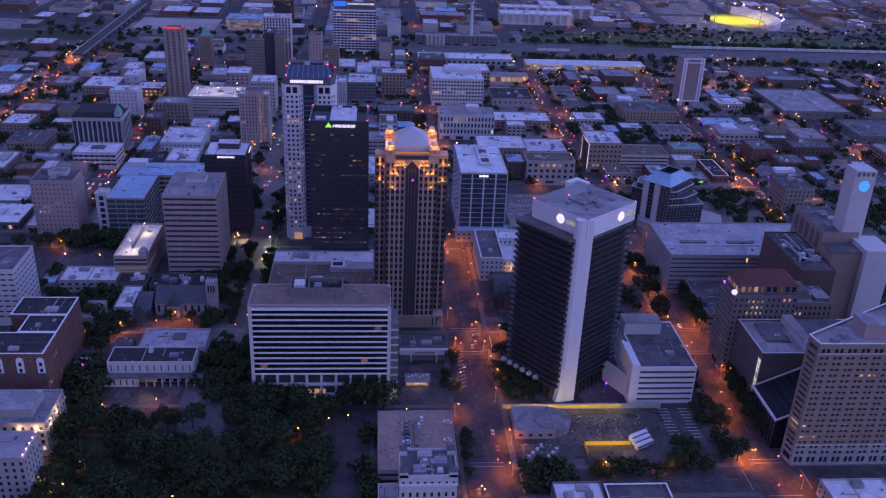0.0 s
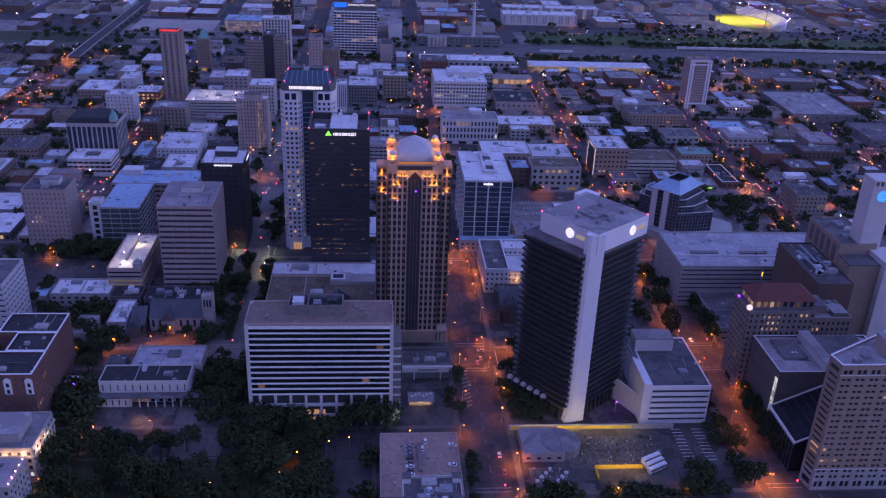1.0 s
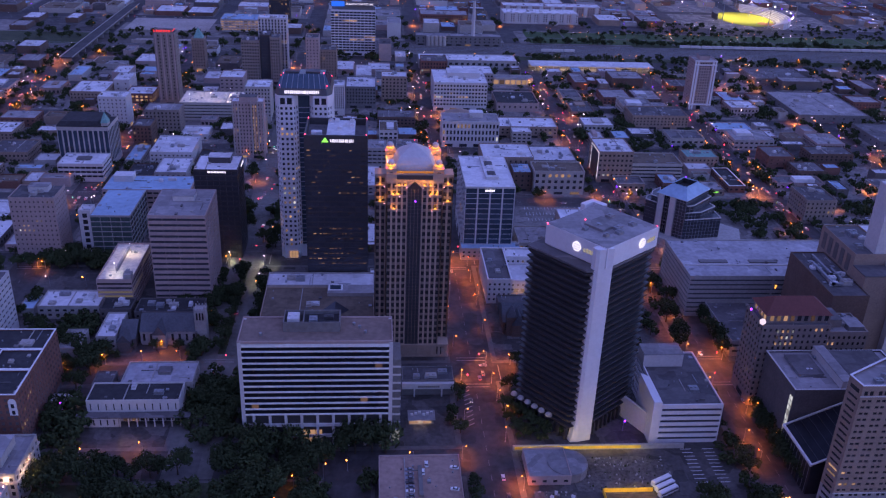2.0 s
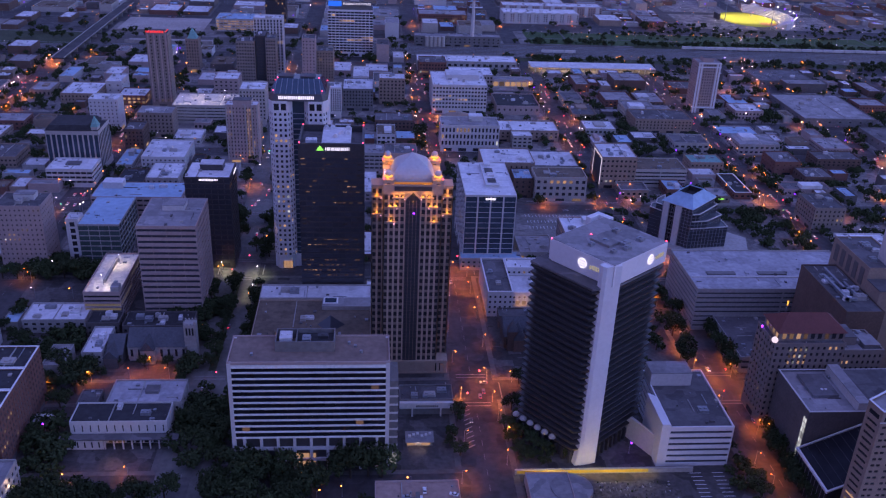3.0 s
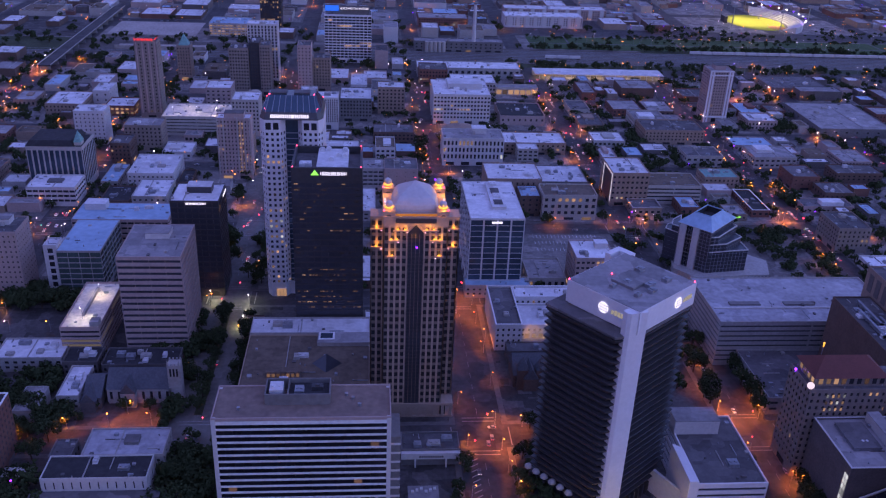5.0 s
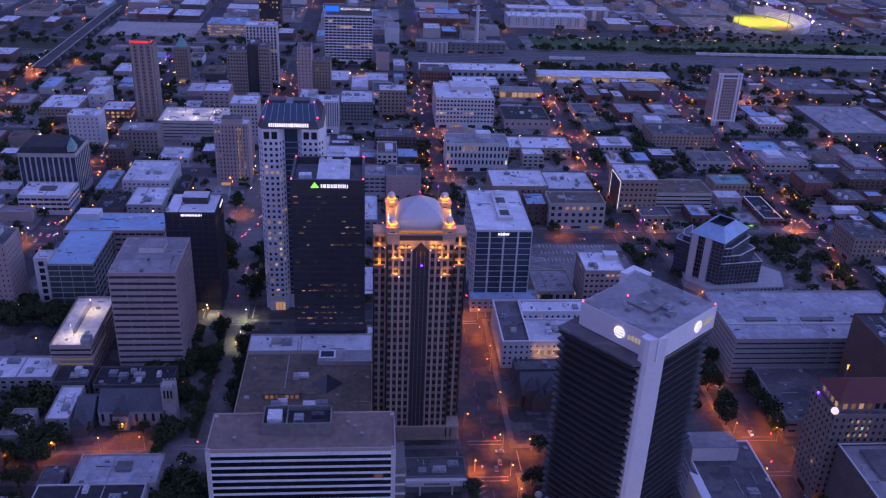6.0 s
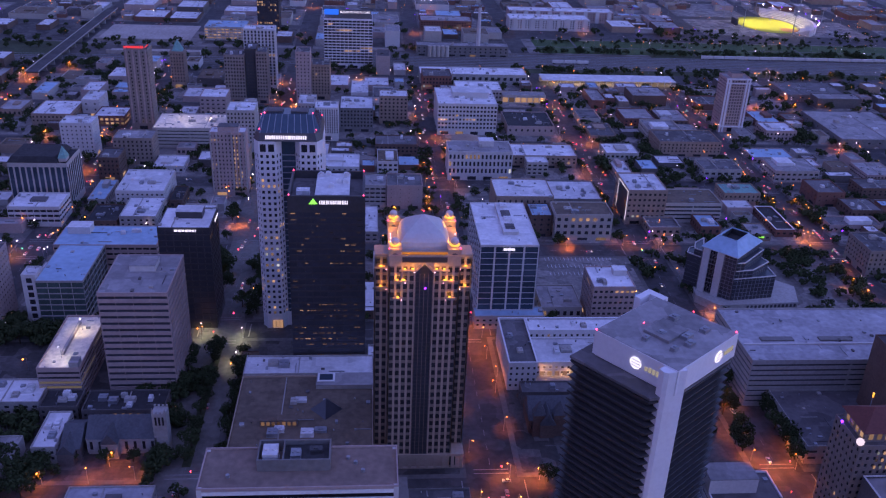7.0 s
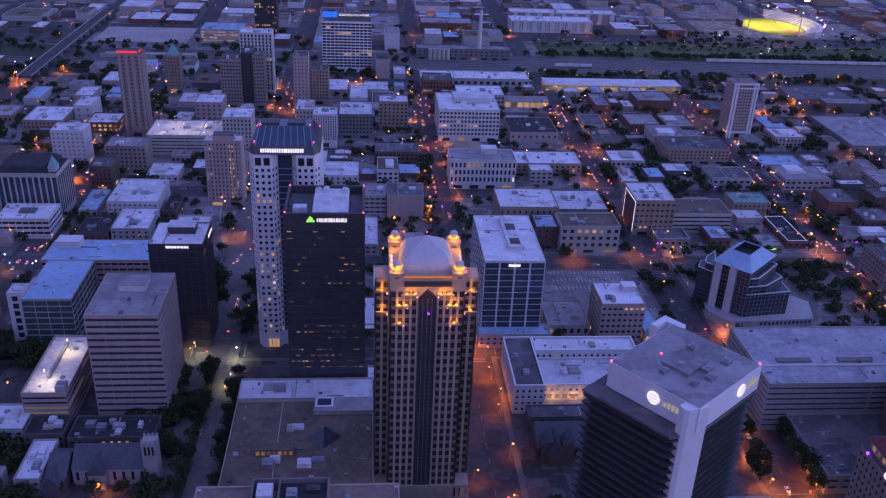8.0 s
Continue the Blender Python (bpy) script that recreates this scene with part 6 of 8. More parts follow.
building("white_tower", "white office tower with tall window slots", -148, -112, 1200, 1222, 71, "concrete_white", "roof_white", 3.8, 4.2, 0.5, 0.75, 6, "glass_dark", 0.05, budget=40)
building("office_tower", "dark ribbed tower with lit gold floors", -165, -134, 1482, 1512, 62, "metal_dark", "roof_dark", 3.8, 3.2, 0.62, 0.7, 6, "glass_black", 0.4, budget=60)
building("low_office", "long lit building with a pale blue roof", -236, -178, 1446, 1492, 18.5, "limestone", "roof_blue", 4, 6, 0.7, 0.4, 2, "lit_warm", 0.5, budget=10, units=3)
t = B("telephone_tower", "wide office tower with a white window grid and roof signs", -61, 1, 1307, 1341, 63, "white_panel", "roof_dark", 3.8, 5.2, 0.86, 0.66, 6, "glass_dark", 0.05, budget=150, units=0)
penthouse(t, -20, 28, -12, 12, 63, 70, "concrete_dark", "roof_dark")
m = Mesh()
m.box(-30, -12, -14, -13.4, 68, 75)
m.part("sign", t, "sign_blue", label="blue illuminated roof sign")
m = Mesh()
m.box(-11, 29, -14, -13.4, 69, 74.5)
sg = m.part("sign_board", t, "concrete_dark")
tx = bpy.data.curves.new("sign_text", 'FONT')
tx.body, tx.size, tx.extrude = "BUILDING THE FUTURE", 3.6, 0.05
tx.materials.append(MATS["sign_white"])
ob = new("sign_text", tx)
ob.parent = sg
ob.matrix_basis = Matrix.Translation((-10.2, -14.1, 70.3)) @ Matrix.Rotation(math.pi / 2, 4, 'X')
building("slim_tower", "slim pink brick apartment tower", -85, -69, 1150, 1175, 58, "precast_tan", "roof_dark", 3.8, 4, 0.3, 0.4, 6, "glass_dark", 0.02, budget=30)
building("brick_block", "tan brick apartment block", -68.5, -48, 1165, 1195, 40, "brick_tan", "roof_dark", 3.8, 3.6, 0.4, 0.5, 6, "glass_dark", 0.03, budget=40)
t = B("tan_tower", "pinkish stone apartment tower with lit corner rooms", -136, -106, 877, 892, 56.5, "precast_tan", "roof_white", 3.7, 3.0, 0.35, 0.5, 5, "glass_dark", 0.05, budget=150, units=0)
penthouse(t, -8, 9, -5, 5, 56.5, 61, "precast_tan", "roof_dark")
for k in range(13):
    for x in (5.2, 7.6):
        ob = new("window", pane_data(1.0, 1.9, "lit_warm"))
        ob.parent = t
        ob.matrix_basis = Matrix.Translation((x, -7.56, 8 + k * 3.7))
for x in (-14, -9, 3.4, 9.6, 14):
    m = Mesh()
    m.box(x - 0.5, x + 0.5, -8.1, -7.52, 4, 57.6)
    m.part("pilaster", t, "limestone")
t = B("hall_block", "dark-roofed civic block with pale stone piers and tall blue windows", -290, -244, 846, 882, 39, "limestone", "roof_tar", 28, 4.4, 0.72, 0.9, 4, "glass_blue", 0.02, budget=60, units=2, shop=False)
m = Mesh()
m.prism([(-23.3, -18.3), (17, -18.3), (17, 18.3), (-23.3, 18.3)], 40.2, 44.5, [(-20, -15), (14, -15), (14, 15), (-20, 15)])
m.part("mansard_slope", t, "roof_tar", label="dark slate mansard slope")
m = Mesh()
m.box(17.3, 22.8, -17.8, -9, 41.2, 44)
tur = m.part("turret", t, "limestone")
m = Mesh()
m.prism([(16.9, -18.2), (23.2, -18.2), (23.2, -8.6), (16.9, -8.6)], 44, 53, [(19.9, -13.5), (20.1, -13.5), (20.1, -13.3), (19.9, -13.3)])
m.part("spire_roof", tur, "copper_green", label="green copper spire")
t = B("white_tower", "plain white block with small square windows", -287, -258, 966, 988, 33, "concrete_white", "roof_white", 4, 4, 0.3, 0.4, 5, "glass_dark", 0.02, budget=60)
t = B("courtyard_office", "low pale office with a roof well and white flat roof", -282, -243, 812, 841, 16, "concrete_white", "roof_white", 4, 5, 0.9, 0.5, 3, "glass_dark", 0.06, budget=24, units=0)
# this low dark slab stands for the roof well and its shade
penthouse(t, -6, 6, -3, 5, 16, 17.2, "concrete_dark", "roof_dark")
building("department_store", "broad beige parking structure with ribbed bands", -211, -141, 996, 1042, 19.5, "limestone", "deck_lamplit", 3.6, 40, 0.98, 0.3, 2, "glass_dark", 0.02, budget=12, units=3, upright=False)
building("stone_office", "beige stone office with a pale roof", -140, -113, 996, 1026, 38, "limestone", "roof_white", 3.8, 3.5, 0.45, 0.5, 5, "glass_dark", 0.03, budget=40)
building("white_block", "white-roofed block with small white parapets", -196, -168, 804, 843, 12, "concrete", "roof_white", 4, 4.4, 0.4, 0.45, 4, "glass_dark", 0.03, budget=30, units=4)
building("white_block", "pale block with two long roof sections", -209, -170, 846, 894, 16, "concrete_white", "roof_white", 4, 4, 0.4, 0.4, 4, "glass_dark", 0.03, budget=20, units=4)
building("low_hall", "low hall with a black tar roof", -222, -198, 804, 837, 8, "brick_brown", "roof_tar", 4, 5, 0.4, 0.5, 2, "glass_dark", 0.05, budget=8, units=2)
building("low_hall", "low dark-roofed hall beside a parking lot", -167, -156, 846, 877, 8, "brick_brown", "roof_tar", 4, 5, 0.4, 0.5, 2, "glass_dark", 0.05, budget=8, units=1)
building("brick_block", "brown brick block with lit upper windows", -240, -222, 911, 937, 20, "brick_brown", "roof_dark", 3.8, 3.6, 0.4, 0.5, 4, "glass_dark", 0.12, budget=30, units=1)
building("brick_block", "brown brick block with a grey roof", -236, -201, 949, 974, 25, "stone_tan", "roof_grey", 4, 4, 0.4, 0.5, 5, "glass_dark", 0.08, budget=30)
building("brick_row", "two-storey brick row building with a white front", -345, -306, 1056, 1104, 12.5, "brick_tan", "roof_white", 4, 4, 0.4, 0.5, 4, "glass_dark", 0.03, budget=10)
building("brick_row", "brick warehouse with a pale wall and dark roof", -305, -287, 1092, 1126, 17, "concrete_white", "roof_white", 5, 8, 0.2, 0.3, 4, "glass_dark", 0.02, budget=6)
building("brick_row", "low restaurant with a glowing street front", -284, -253, 1058, 1090, 10.5, "brick_red", "roof_white", 5, 5, 0.6, 0.6, 1.5, "lit_warm", 0.6, budget=10)
t = B("checker_block", "white block with a chequered window screen", -57, -34, 1022, 1045, 34, "concrete_white", "roof_white", 2.6, 2.3, 0.5, 0.8, 8, "glass_black", 0, budget=120, units=2)
building("grey_office", "grey office with a roof of pale panels", -33, 1, 1051, 1096, 25, "concrete_dark", "roof_white", 4, 3.5, 0.5, 0.5, 5, "glass_dark", 0.03, budget=40, units=4)
building("brick_block", "tan brick warehouse with a pale flat roof", 8, 38, 1080, 1104, 30, "brick_tan", "roof_white", 4, 4.4, 0.45, 0.5, 5, "glass_dark", 0.02, budget=40)
building("dark_row", "low row of buildings with dark roofs", 3, 44, 978, 1006, 12, "brick_brown", "roof_dark", 4, 4, 0.5, 0.5, 4, "glass_dark", 0.03, budget=20)
building("stucco_block", "pale pink stucco block with a tall parapet", 12, 42, 850, 878, 21, "precast_tan", "roof_dark", 4, 7, 0.1, 0.15, 5, "glass_dark", 0.0, budget=10, units=3)
building("stucco_block", "grey block with strip windows", -7, 11.5, 853, 878, 20, "concrete", "roof_grey", 4, 5, 0.8, 0.4, 4, "glass_dark", 0.02, budget=20)
t = B("department_store", "white eight-storey department store with lit cornice lamps", 68, 130, 1046, 1106, 33, "concrete_white", "roof_white", 4.2, 3.6, 0.62, 0.5, 6, "glass_dark", 0.06, budget=140, units=6)
for k in range(14):
    m = Mesh()
    m.box(-30 + k * 4.5, -29.7 + k * 4.5, -30.4, -30.05, 30.8, 31.1)
    m.part("cornice_lamp", t, "lantern")
penthouse(t, -14, 24, -6, 18, 33, 39, "concrete_white", "roof_white")
building("market_hall", "long hall with a white metal roof", 60, 194, 1243, 1279, 11.5, "concrete", "roof_white", 6, 8, 0.5, 0.5, 3, "glass_dark", 0.1, budget=10, units=3)
building("brick_block", "red brick warehouse by the tracks", 61, 96, 1208, 1242, 18, "brick_red", "roof_dark", 4, 4, 0.45, 0.5, 4, "glass_dark", 0.03, budget=40)
building("white_block", "white-roofed block with rows of windows", 98, 152, 1165, 1205, 14, "concrete", "roof_white", 4, 4, 0.6, 0.5, 4, "glass_dark", 0.05, budget=30, units=4)
building("dark_hall", "broad hall with a black tar roof and pale walls", 142, 192, 1046, 1097, 10, "precast_tan", "roof_tar", 5, 6, 0.3, 0.4, 3, "glass_dark", 0.03, budget=20, units=3)
building("lit_hall", "hall with a glowing open front", 152, 203, 1160, 1176, 10, "limestone", "roof_grey", 8, 7, 0.85, 0.7, 1.0, "lit_warm", 0.6, budget=12, units=0)
t = B("arcade_block", "pale stone arcade block with tall pilasters and a grey roof", 69, 128, 918, 948, 27, "concrete_white", "roof_grey", 8, 3.6, 0.5, 0.62, 6, "glass_dark", 0.05, budget=60, units=2)
penthouse(t, 0, 14, 2, 13, 27, 32, "concrete_white", "roof_white")
m = Mesh()
m.drum(-6, 55, 15.5, 0, 16, k=28)
m.drum(-6, 55, 15.5, 16, 20, 3, k=28)
m.part("round_hall", t, "brick_tan")
building("brick_block", "low brick block with a white roof strip", 129, 196, 951, 985, 12, "brick_tan", "roof_white", 4, 5, 0.4, 0.5, 4, "glass_dark", 0.04, budget=20)
building("white_hall", "tan brick hall with a white roof", 101, 149, 826, 866, 22, "brick_tan", "roof_white", 5, 5, 0.3, 0.4, 4, "glass_dark", 0.03, budget=20, units=3)
building("white_hall", "city block with a dark and white roof", 150, 193, 838, 880, 15, "concrete_dark", "roof_white", 4, 5, 0.4, 0.5, 4, "glass_dark", 0.03, budget=20, units=5)
building("stone_office", "beige stone office with paired windows", 144, 190, 790, 816, 22, "limestone", "roof_brown", 6, 5.5, 0.5, 0.5, 4, "glass_dark", 0.08, budget=40)
building("blue_roof_shop", "small brick building with a blue-grey roof", 126, 143, 797, 822, 18, "brick_brown", "roof_blue", 5, 5, 0.3, 0.4, 4, "glass_dark", 0.05, budget=10)
t = B("screen_block", "brick block with a large dark screen and white light strips", 210, 243, 822, 862, 30, "brick_tan", "roof_white", 4.5, 4, 0.5, 0.4, 5, "glass_dark", 0.1, budget=40, units=4)
for z0, z1, y0, y1 in ((4, 29, -19.5, -19.3), (4, 29, 9.8, 10.0), (29.2, 29.4, -19.5, 10)):
    m = Mesh()
    m.box(-16.9, -16.6, y0, y1, z0, z1)
    m.part("light_strip", t, "sign_white")
m = Mesh()
m.box(-16.8, -16.56, -19, 9.5, 4, 29)
m.part("screen", t, "glass_black")
building("low_hall", "low white-roofed hall with strip windows", 379, 420, 678, 706, 8, "concrete_white", "roof_white", 3.5, 20, 0.95, 0.4, 1.5, "glass_dark", 0.0, budget=6, units=2, shop=False)
t = B("low_shop", "small shop with a glowing green sign", 306, 323, 790, 812, 5.5, "brick_tan", "roof_grey", 4, 5, 0.4, 0.5, 1.5, "glass_dark", 0.1, budget=4, units=1, shop=False)
bars(t, "sign_letters", "sign_green", -2.5, -11.1, 3.2, [0.8] * 5, 1.2, 0.3, label="glowing green sign bars")
building("low_shop", "low shop with a dark flat roof and pale edge", 224, 250, 799, 820, 7, "brick_tan", "roof_dark", 4, 5, 0.5, 0.5, 2, "glass_dark", 0.05, budget=8, units=0, cap="concrete")
building("low_shop", "small red brick shop with a pale blue roof", 267, 284, 799, 824, 8, "brick_red", "roof_blue", 4, 5, 0.4, 0.5, 2, "glass_dark", 0.1, budget=8, units=3)
building("low_shop", "long brick shop row with a dark roof and white coping", 330, 346, 798, 846, 6, "brick_red", "roof_tar", 4, 5, 0.5, 0.5, 1.5, "glass_dark", 0.2, budget=8, units=1, cap="white_paint")
building("parking_garage", "grey parking garage with ribbon openings", 243.5, 293, 826, 858, 17, "limestone", "roof_brown", 3.5, 24, 0.97, 0.4, 2, "glass_dark", 0.04, budget=12, units=1, upright=False)
t = B("medical_tower", "tall pale slab tower with ribbed window bands", 379, 406, 1068, 1092, 59, "precast_tan", "roof_grey", 3.4, 3.0, 0.55, 0.55, 8, "glass_dark", 0.02, budget=120, units=0)
penthouse(t, -6, 6, -5, 7, 59, 64, "precast_tan", "roof_dark")
for x in (-12.4, -9.2, 9.2, 12.4):
    m = Mesh()
    m.box(x - 0.9, x + 0.9, -12.6, -12.02, 0, 59.8)
    m.part("pilaster", t, "white_panel")
for z in (6, 54, 58.6):
    m = Mesh()
    m.box(-13.7, 13.7, -12.8, -12.0, z, z + 1.4)
    m.part("cornice", t, "white_panel")
building("long_row", "long low row with a dark roof and small windows", 288, 352, 988, 1026, 15, "brick_tan", "roof_dark", 4, 4, 0.4, 0.5, 4, "glass_dark", 0.02, budget=30, units=3)
building("green_roof_hall", "low hall with a green copper roof", 311, 344, 866, 890, 10, "brick_tan", "copper_green", 4, 4, 0.4, 0.5, 2, "glass_dark", 0.02, budget=8)
building("flat_hall", "low hall with a broad pale roof", 446, 492, 880, 905, 10, "brick_brown", "roof_dark", 4, 5, 0.4, 0.5, 3, "glass_dark", 0.03, budget=8)
building("brick_mill", "brown brick mill with regular windows", 371, 398, 728, 762, 21, "stone_tan", "roof_dark", 4.2, 3.8, 0.4, 0.5, 5, "glass_dark", 0.03, budget=60, units=3)
building("red_hall", "red brick hall with a dark roof", 394, 420, 862, 894, 13, "brick_red", "roof_dark", 5, 6, 0.2, 0.3, 4, "glass_dark", 0.0, budget=8)
building("dark_row", "low brick row with a dark roof and vents", 412, 440, 832, 859, 9, "brick_brown", "roof_dark", 4, 5, 0.4, 0.5, 3, "glass_dark", 0.04, budget=8)
building("warehouse", "wide warehouse with a pale flat roof", 496, 582, 1020, 1122, 9, "concrete_dark", "roof_grey", 5, 12, 0.2, 0.3, 3, "glass_dark", 0.0, budget=0, units=4)
building("warehouse", "low warehouse with a grey roof", 511, 587, 1190, 1250, 8, "concrete_dark", "roof_dark", 5, 12, 0.2, 0.3, 3, "glass_dark", 0.0, budget=0, units=3)
building("warehouse", "low warehouse with a pale roof", 545, 640, 926, 990, 9, "concrete_dark", "roof_dark", 5, 12, 0.2, 0.3, 3, "glass_dark", 0.0, budget=0, units=4)
for q, lab in (((217, 345, 1560, 1600), "long pale apartment block with projecting bays"), ((225, 400, 1625, 1660), "long tan apartment block beyond the park")):
    t = B("apartment_block", lab, *q, 17, "concrete_white" if q[0] == 217 else "precast_tan", "roof_white", 3.3, 4, 0.45, 0.5, 3, "glass_dark", 0.06, budget=60, units=5)
    for k in range(9):
        m = Mesh()
        x = -(q[1] - q[0]) / 2 + 8 + k * (q[1] - q[0] - 16) / 8
        m.box(x - 3, x + 3, -21.6 if q[0] == 217 else -19, -17, 0, 19)
        m.part("bay", t, "concrete_white")
building("apartment_block", "brick apartment block with warmly lit windows", 76, 155, 1545, 1585, 14, "brick_red", "roof_grey", 3.4, 4, 0.5, 0.5, 3, "glass_dark", 0.35, budget=60, units=5)
t = B("steam_plant", "old steam plant with pale concrete silos", 62, 190, 1382, 1404, 14, "concrete_dark", "roof_grey", 5, 7, 0.3, 0.4, 4, "glass_dark", 0.05, budget=10, units=4)
for k in range(5):
    m = Mesh()
    m.drum(-46 + k * 6, -14, 2.9, 0, 15, k=14)
    m.part("silo", t, "limestone")
t = thing("smokestack", "tall slim pale smokestack", "smokestack", 148, 1390)
m = Mesh()
m.drum(0, 0, 3.2, 0, 68, 2.0, 16)
m.part("shaft", t, "concrete_white")
m = Mesh()
m.drum(0, 0, 2.3, 66.5, 68.6, 2.3, 16)
m.part("rim", t, "concrete_dark")
# station canopy
t = thing("station_platform", "long white platform canopy lit from beneath", "station", 300, 1256)
FOOT.append((213, 385, 1235, 1280))
m = Mesh()
m.box(-86, 86, -14, 16, 6.4, 7.2)
m.part("canopy_roof", t, "roof_white")
m = Mesh()
m.box(-84, 84, -12.5, 14, 6.2, 6.36)
m.part("soffit_light", t, "canopy_light")
for k in range(20):
    m = Mesh()
    m.box(-80 + k * 8.4, -79.4 + k * 8.4, -13, -12.4, 0.2, 6.4)
    m.part("post", t, "concrete_white")
m = Mesh()
m.box(-86, 86, 6, 14, 0.2, 4.5)
m.part("platform_wall", t, "limestone")


# ---- ordinary city buildings between the mapped ones ----
def free(x0, x1, y0, y1, pad=2.0):
    return all(x1 + pad < a or x0 - pad > b or y1 + pad < c or y0 - pad > d for a, b, c, d in FOOT)


def in_reach(x, y, pad=45):
    return -0.36 * y - 60 - pad < x < 0.54 * y + 90 + pad


def plain_building(x0, x1, y0, y1, h, wall, roof, rng, rich):
    """An everyday low building: walls with recessed window rows and piers, a roof behind its parapet, plant on top."""
    FOOT.append((x0, x1, y0, y1))
    a, b = (x1 - x0) / 2, (y1 - y0) / 2
    roof_bits((x0 + x1) / 2, (y0 + y1) / 2, a - 1, b - 1, h, rng)
    body, panes = Mesh(), Mesh()
    rec = 0.35
    par = rng.uniform(0.5, 1.4)
    wf, hf, bay = rng.uniform(0.35, 0.65), rng.uniform(0.35, 0.55), rng.uniform(3.5, 6)
    near = [0, 1] if x0 < 0 else [0, 3]
    rows = storeys(0.4, h - 0.6, 4.2, hf) if rich and h > 4 else []
    holes = shell(body, [(-a, -b), (a, -b), (a, b), (-a, b)], 0, h, rows, [openings(2 * a if k % 2 == 0 else 2 * b, bay, wf) if rows and k in near else [] for k in range(4)], rec, par)
    glaze(None, holes, rec, "glass_dark", 0.04, "lit_warm", rng, 0, near, panes)
    kind = {"brick_red": "red brick", "brick_brown": "brown brick", "brick_tan": "tan brick", "concrete": "grey concrete", "concrete_white": "white rendered", "limestone": "pale stone", "concrete_dark": "dark rendered", "precast_tan": "tan panelled", "stone_dark": "dark stone"}[wall]
    top = {"roof_white": "white", "roof_grey": "grey", "roof_dark": "dark tar", "roof_blue": "pale blue", "roof_brown": "brown gravel"}[roof]
    if not rich and y0 > 905:
        ox, oy = (x0 + x1) / 2, (y0 + y1) / 2
        rf = Mesh()
        rf.box(-a + rec - 0.02, a - rec + 0.02, -b + rec - 0.02, b - rec + 0.02, h - 0.45, h)
        if min(a, b) > 6 and rng.random() < 0.5:
            rf.box(-a * 0.4, a * 0.1, -b * 0.3, b * 0.3, h - 0.02, h + 2)
        for src, mat in ((body, wall), (rf, roof)):
            if mat not in FAR_MATS:
                FAR_MATS.append(mat)
            n = len(FAR_CITY.v)
            FAR_CITY.v += [(p[0] + ox, p[1] + oy, p[2]) for p in src.v]
            FAR_CITY.f += [tuple(n + i for i in f) for f in src.f]
            FAR_CITY.m += [FAR_MATS.index(mat)] * len(src.f)
        return None
    ob = new("low_building", body.data("low_building", wall))
    ob.location = ((x0 + x1) / 2, (y0 + y1) / 2, 0)
    tagged(ob, "%s %s building with a %s flat roof" % ("low" if h < 11 else "mid-height", kind, top), "building", "low city buildings")
    if panes.v:
        panes.part("glazing", ob, "glass_dark", "lit_warm", kind="stuff")
    m = Mesh()
    m.box(-a + rec - 0.02, a - rec + 0.02, -b + rec - 0.02, b - rec + 0.02, h - 0.45, h)
    m.part("roof", ob, roof)
    if rich and min(a, b) > 6:
        if rng.random() < 0.45:
            w, d = rng.uniform(0.25, 0.5) * a, rng.uniform(0.25, 0.5) * b
            cx, cy = rng.uniform(-0.4, 0.4) * a, rng.uniform(-0.4, 0.4) * b
            m = Mesh()
            m.box(cx - w, cx + w, cy - d, cy + d, h - 0.1, h + rng.uniform(1.5, 4))
            m.part("penthouse", ob, rng.choice([wall, "concrete", "roof_white"]))
        for k in range(rng.randint(0, 2)):
            roof_unit(ob, rng.uniform(-.7, .7) * a, rng.uniform(-.7, .7) * b, h, rng.uniform(1.5, 4), rng.uniform(1.5, 3), rng.uniform(1, 2), rng.choice(["metal_grey", "roof_white", "concrete"]), 1)
    return ob


# ground kept clear: ballpark, viaduct, bare lots, wooded plots, parking
FOOT += [(540, 800, 1500, 1750), (-416, -388, 1230, 1610), (-390, -250, 1430, 1540), (540, 1000, 1496, 1575), (112, 198, 690, 768)]
WOODED = [(112, 141, 702, 762), (160, 199, 506, 592), (-236, -186, 590, 655), (-204, -184, 545, 566), (285, 352, 690, 760), (300, 352, 640, 690), (420, 500, 700, 770)]
FOOT += WOODED
LOTS, YARDS, EXTRA = [], [], []
FAR_CITY, FAR_MATS = Mesh(), []
STRIP = [(XS[i] + SW, XS[i + 1] - SW, 1276, 1320) for i in range(1, 5)] + [(XS[i] + SW, XS[i + 1] - SW, 1424, 1532) for i in (1, 3, 4, 5)]
for q in STRIP:
    block(*q)
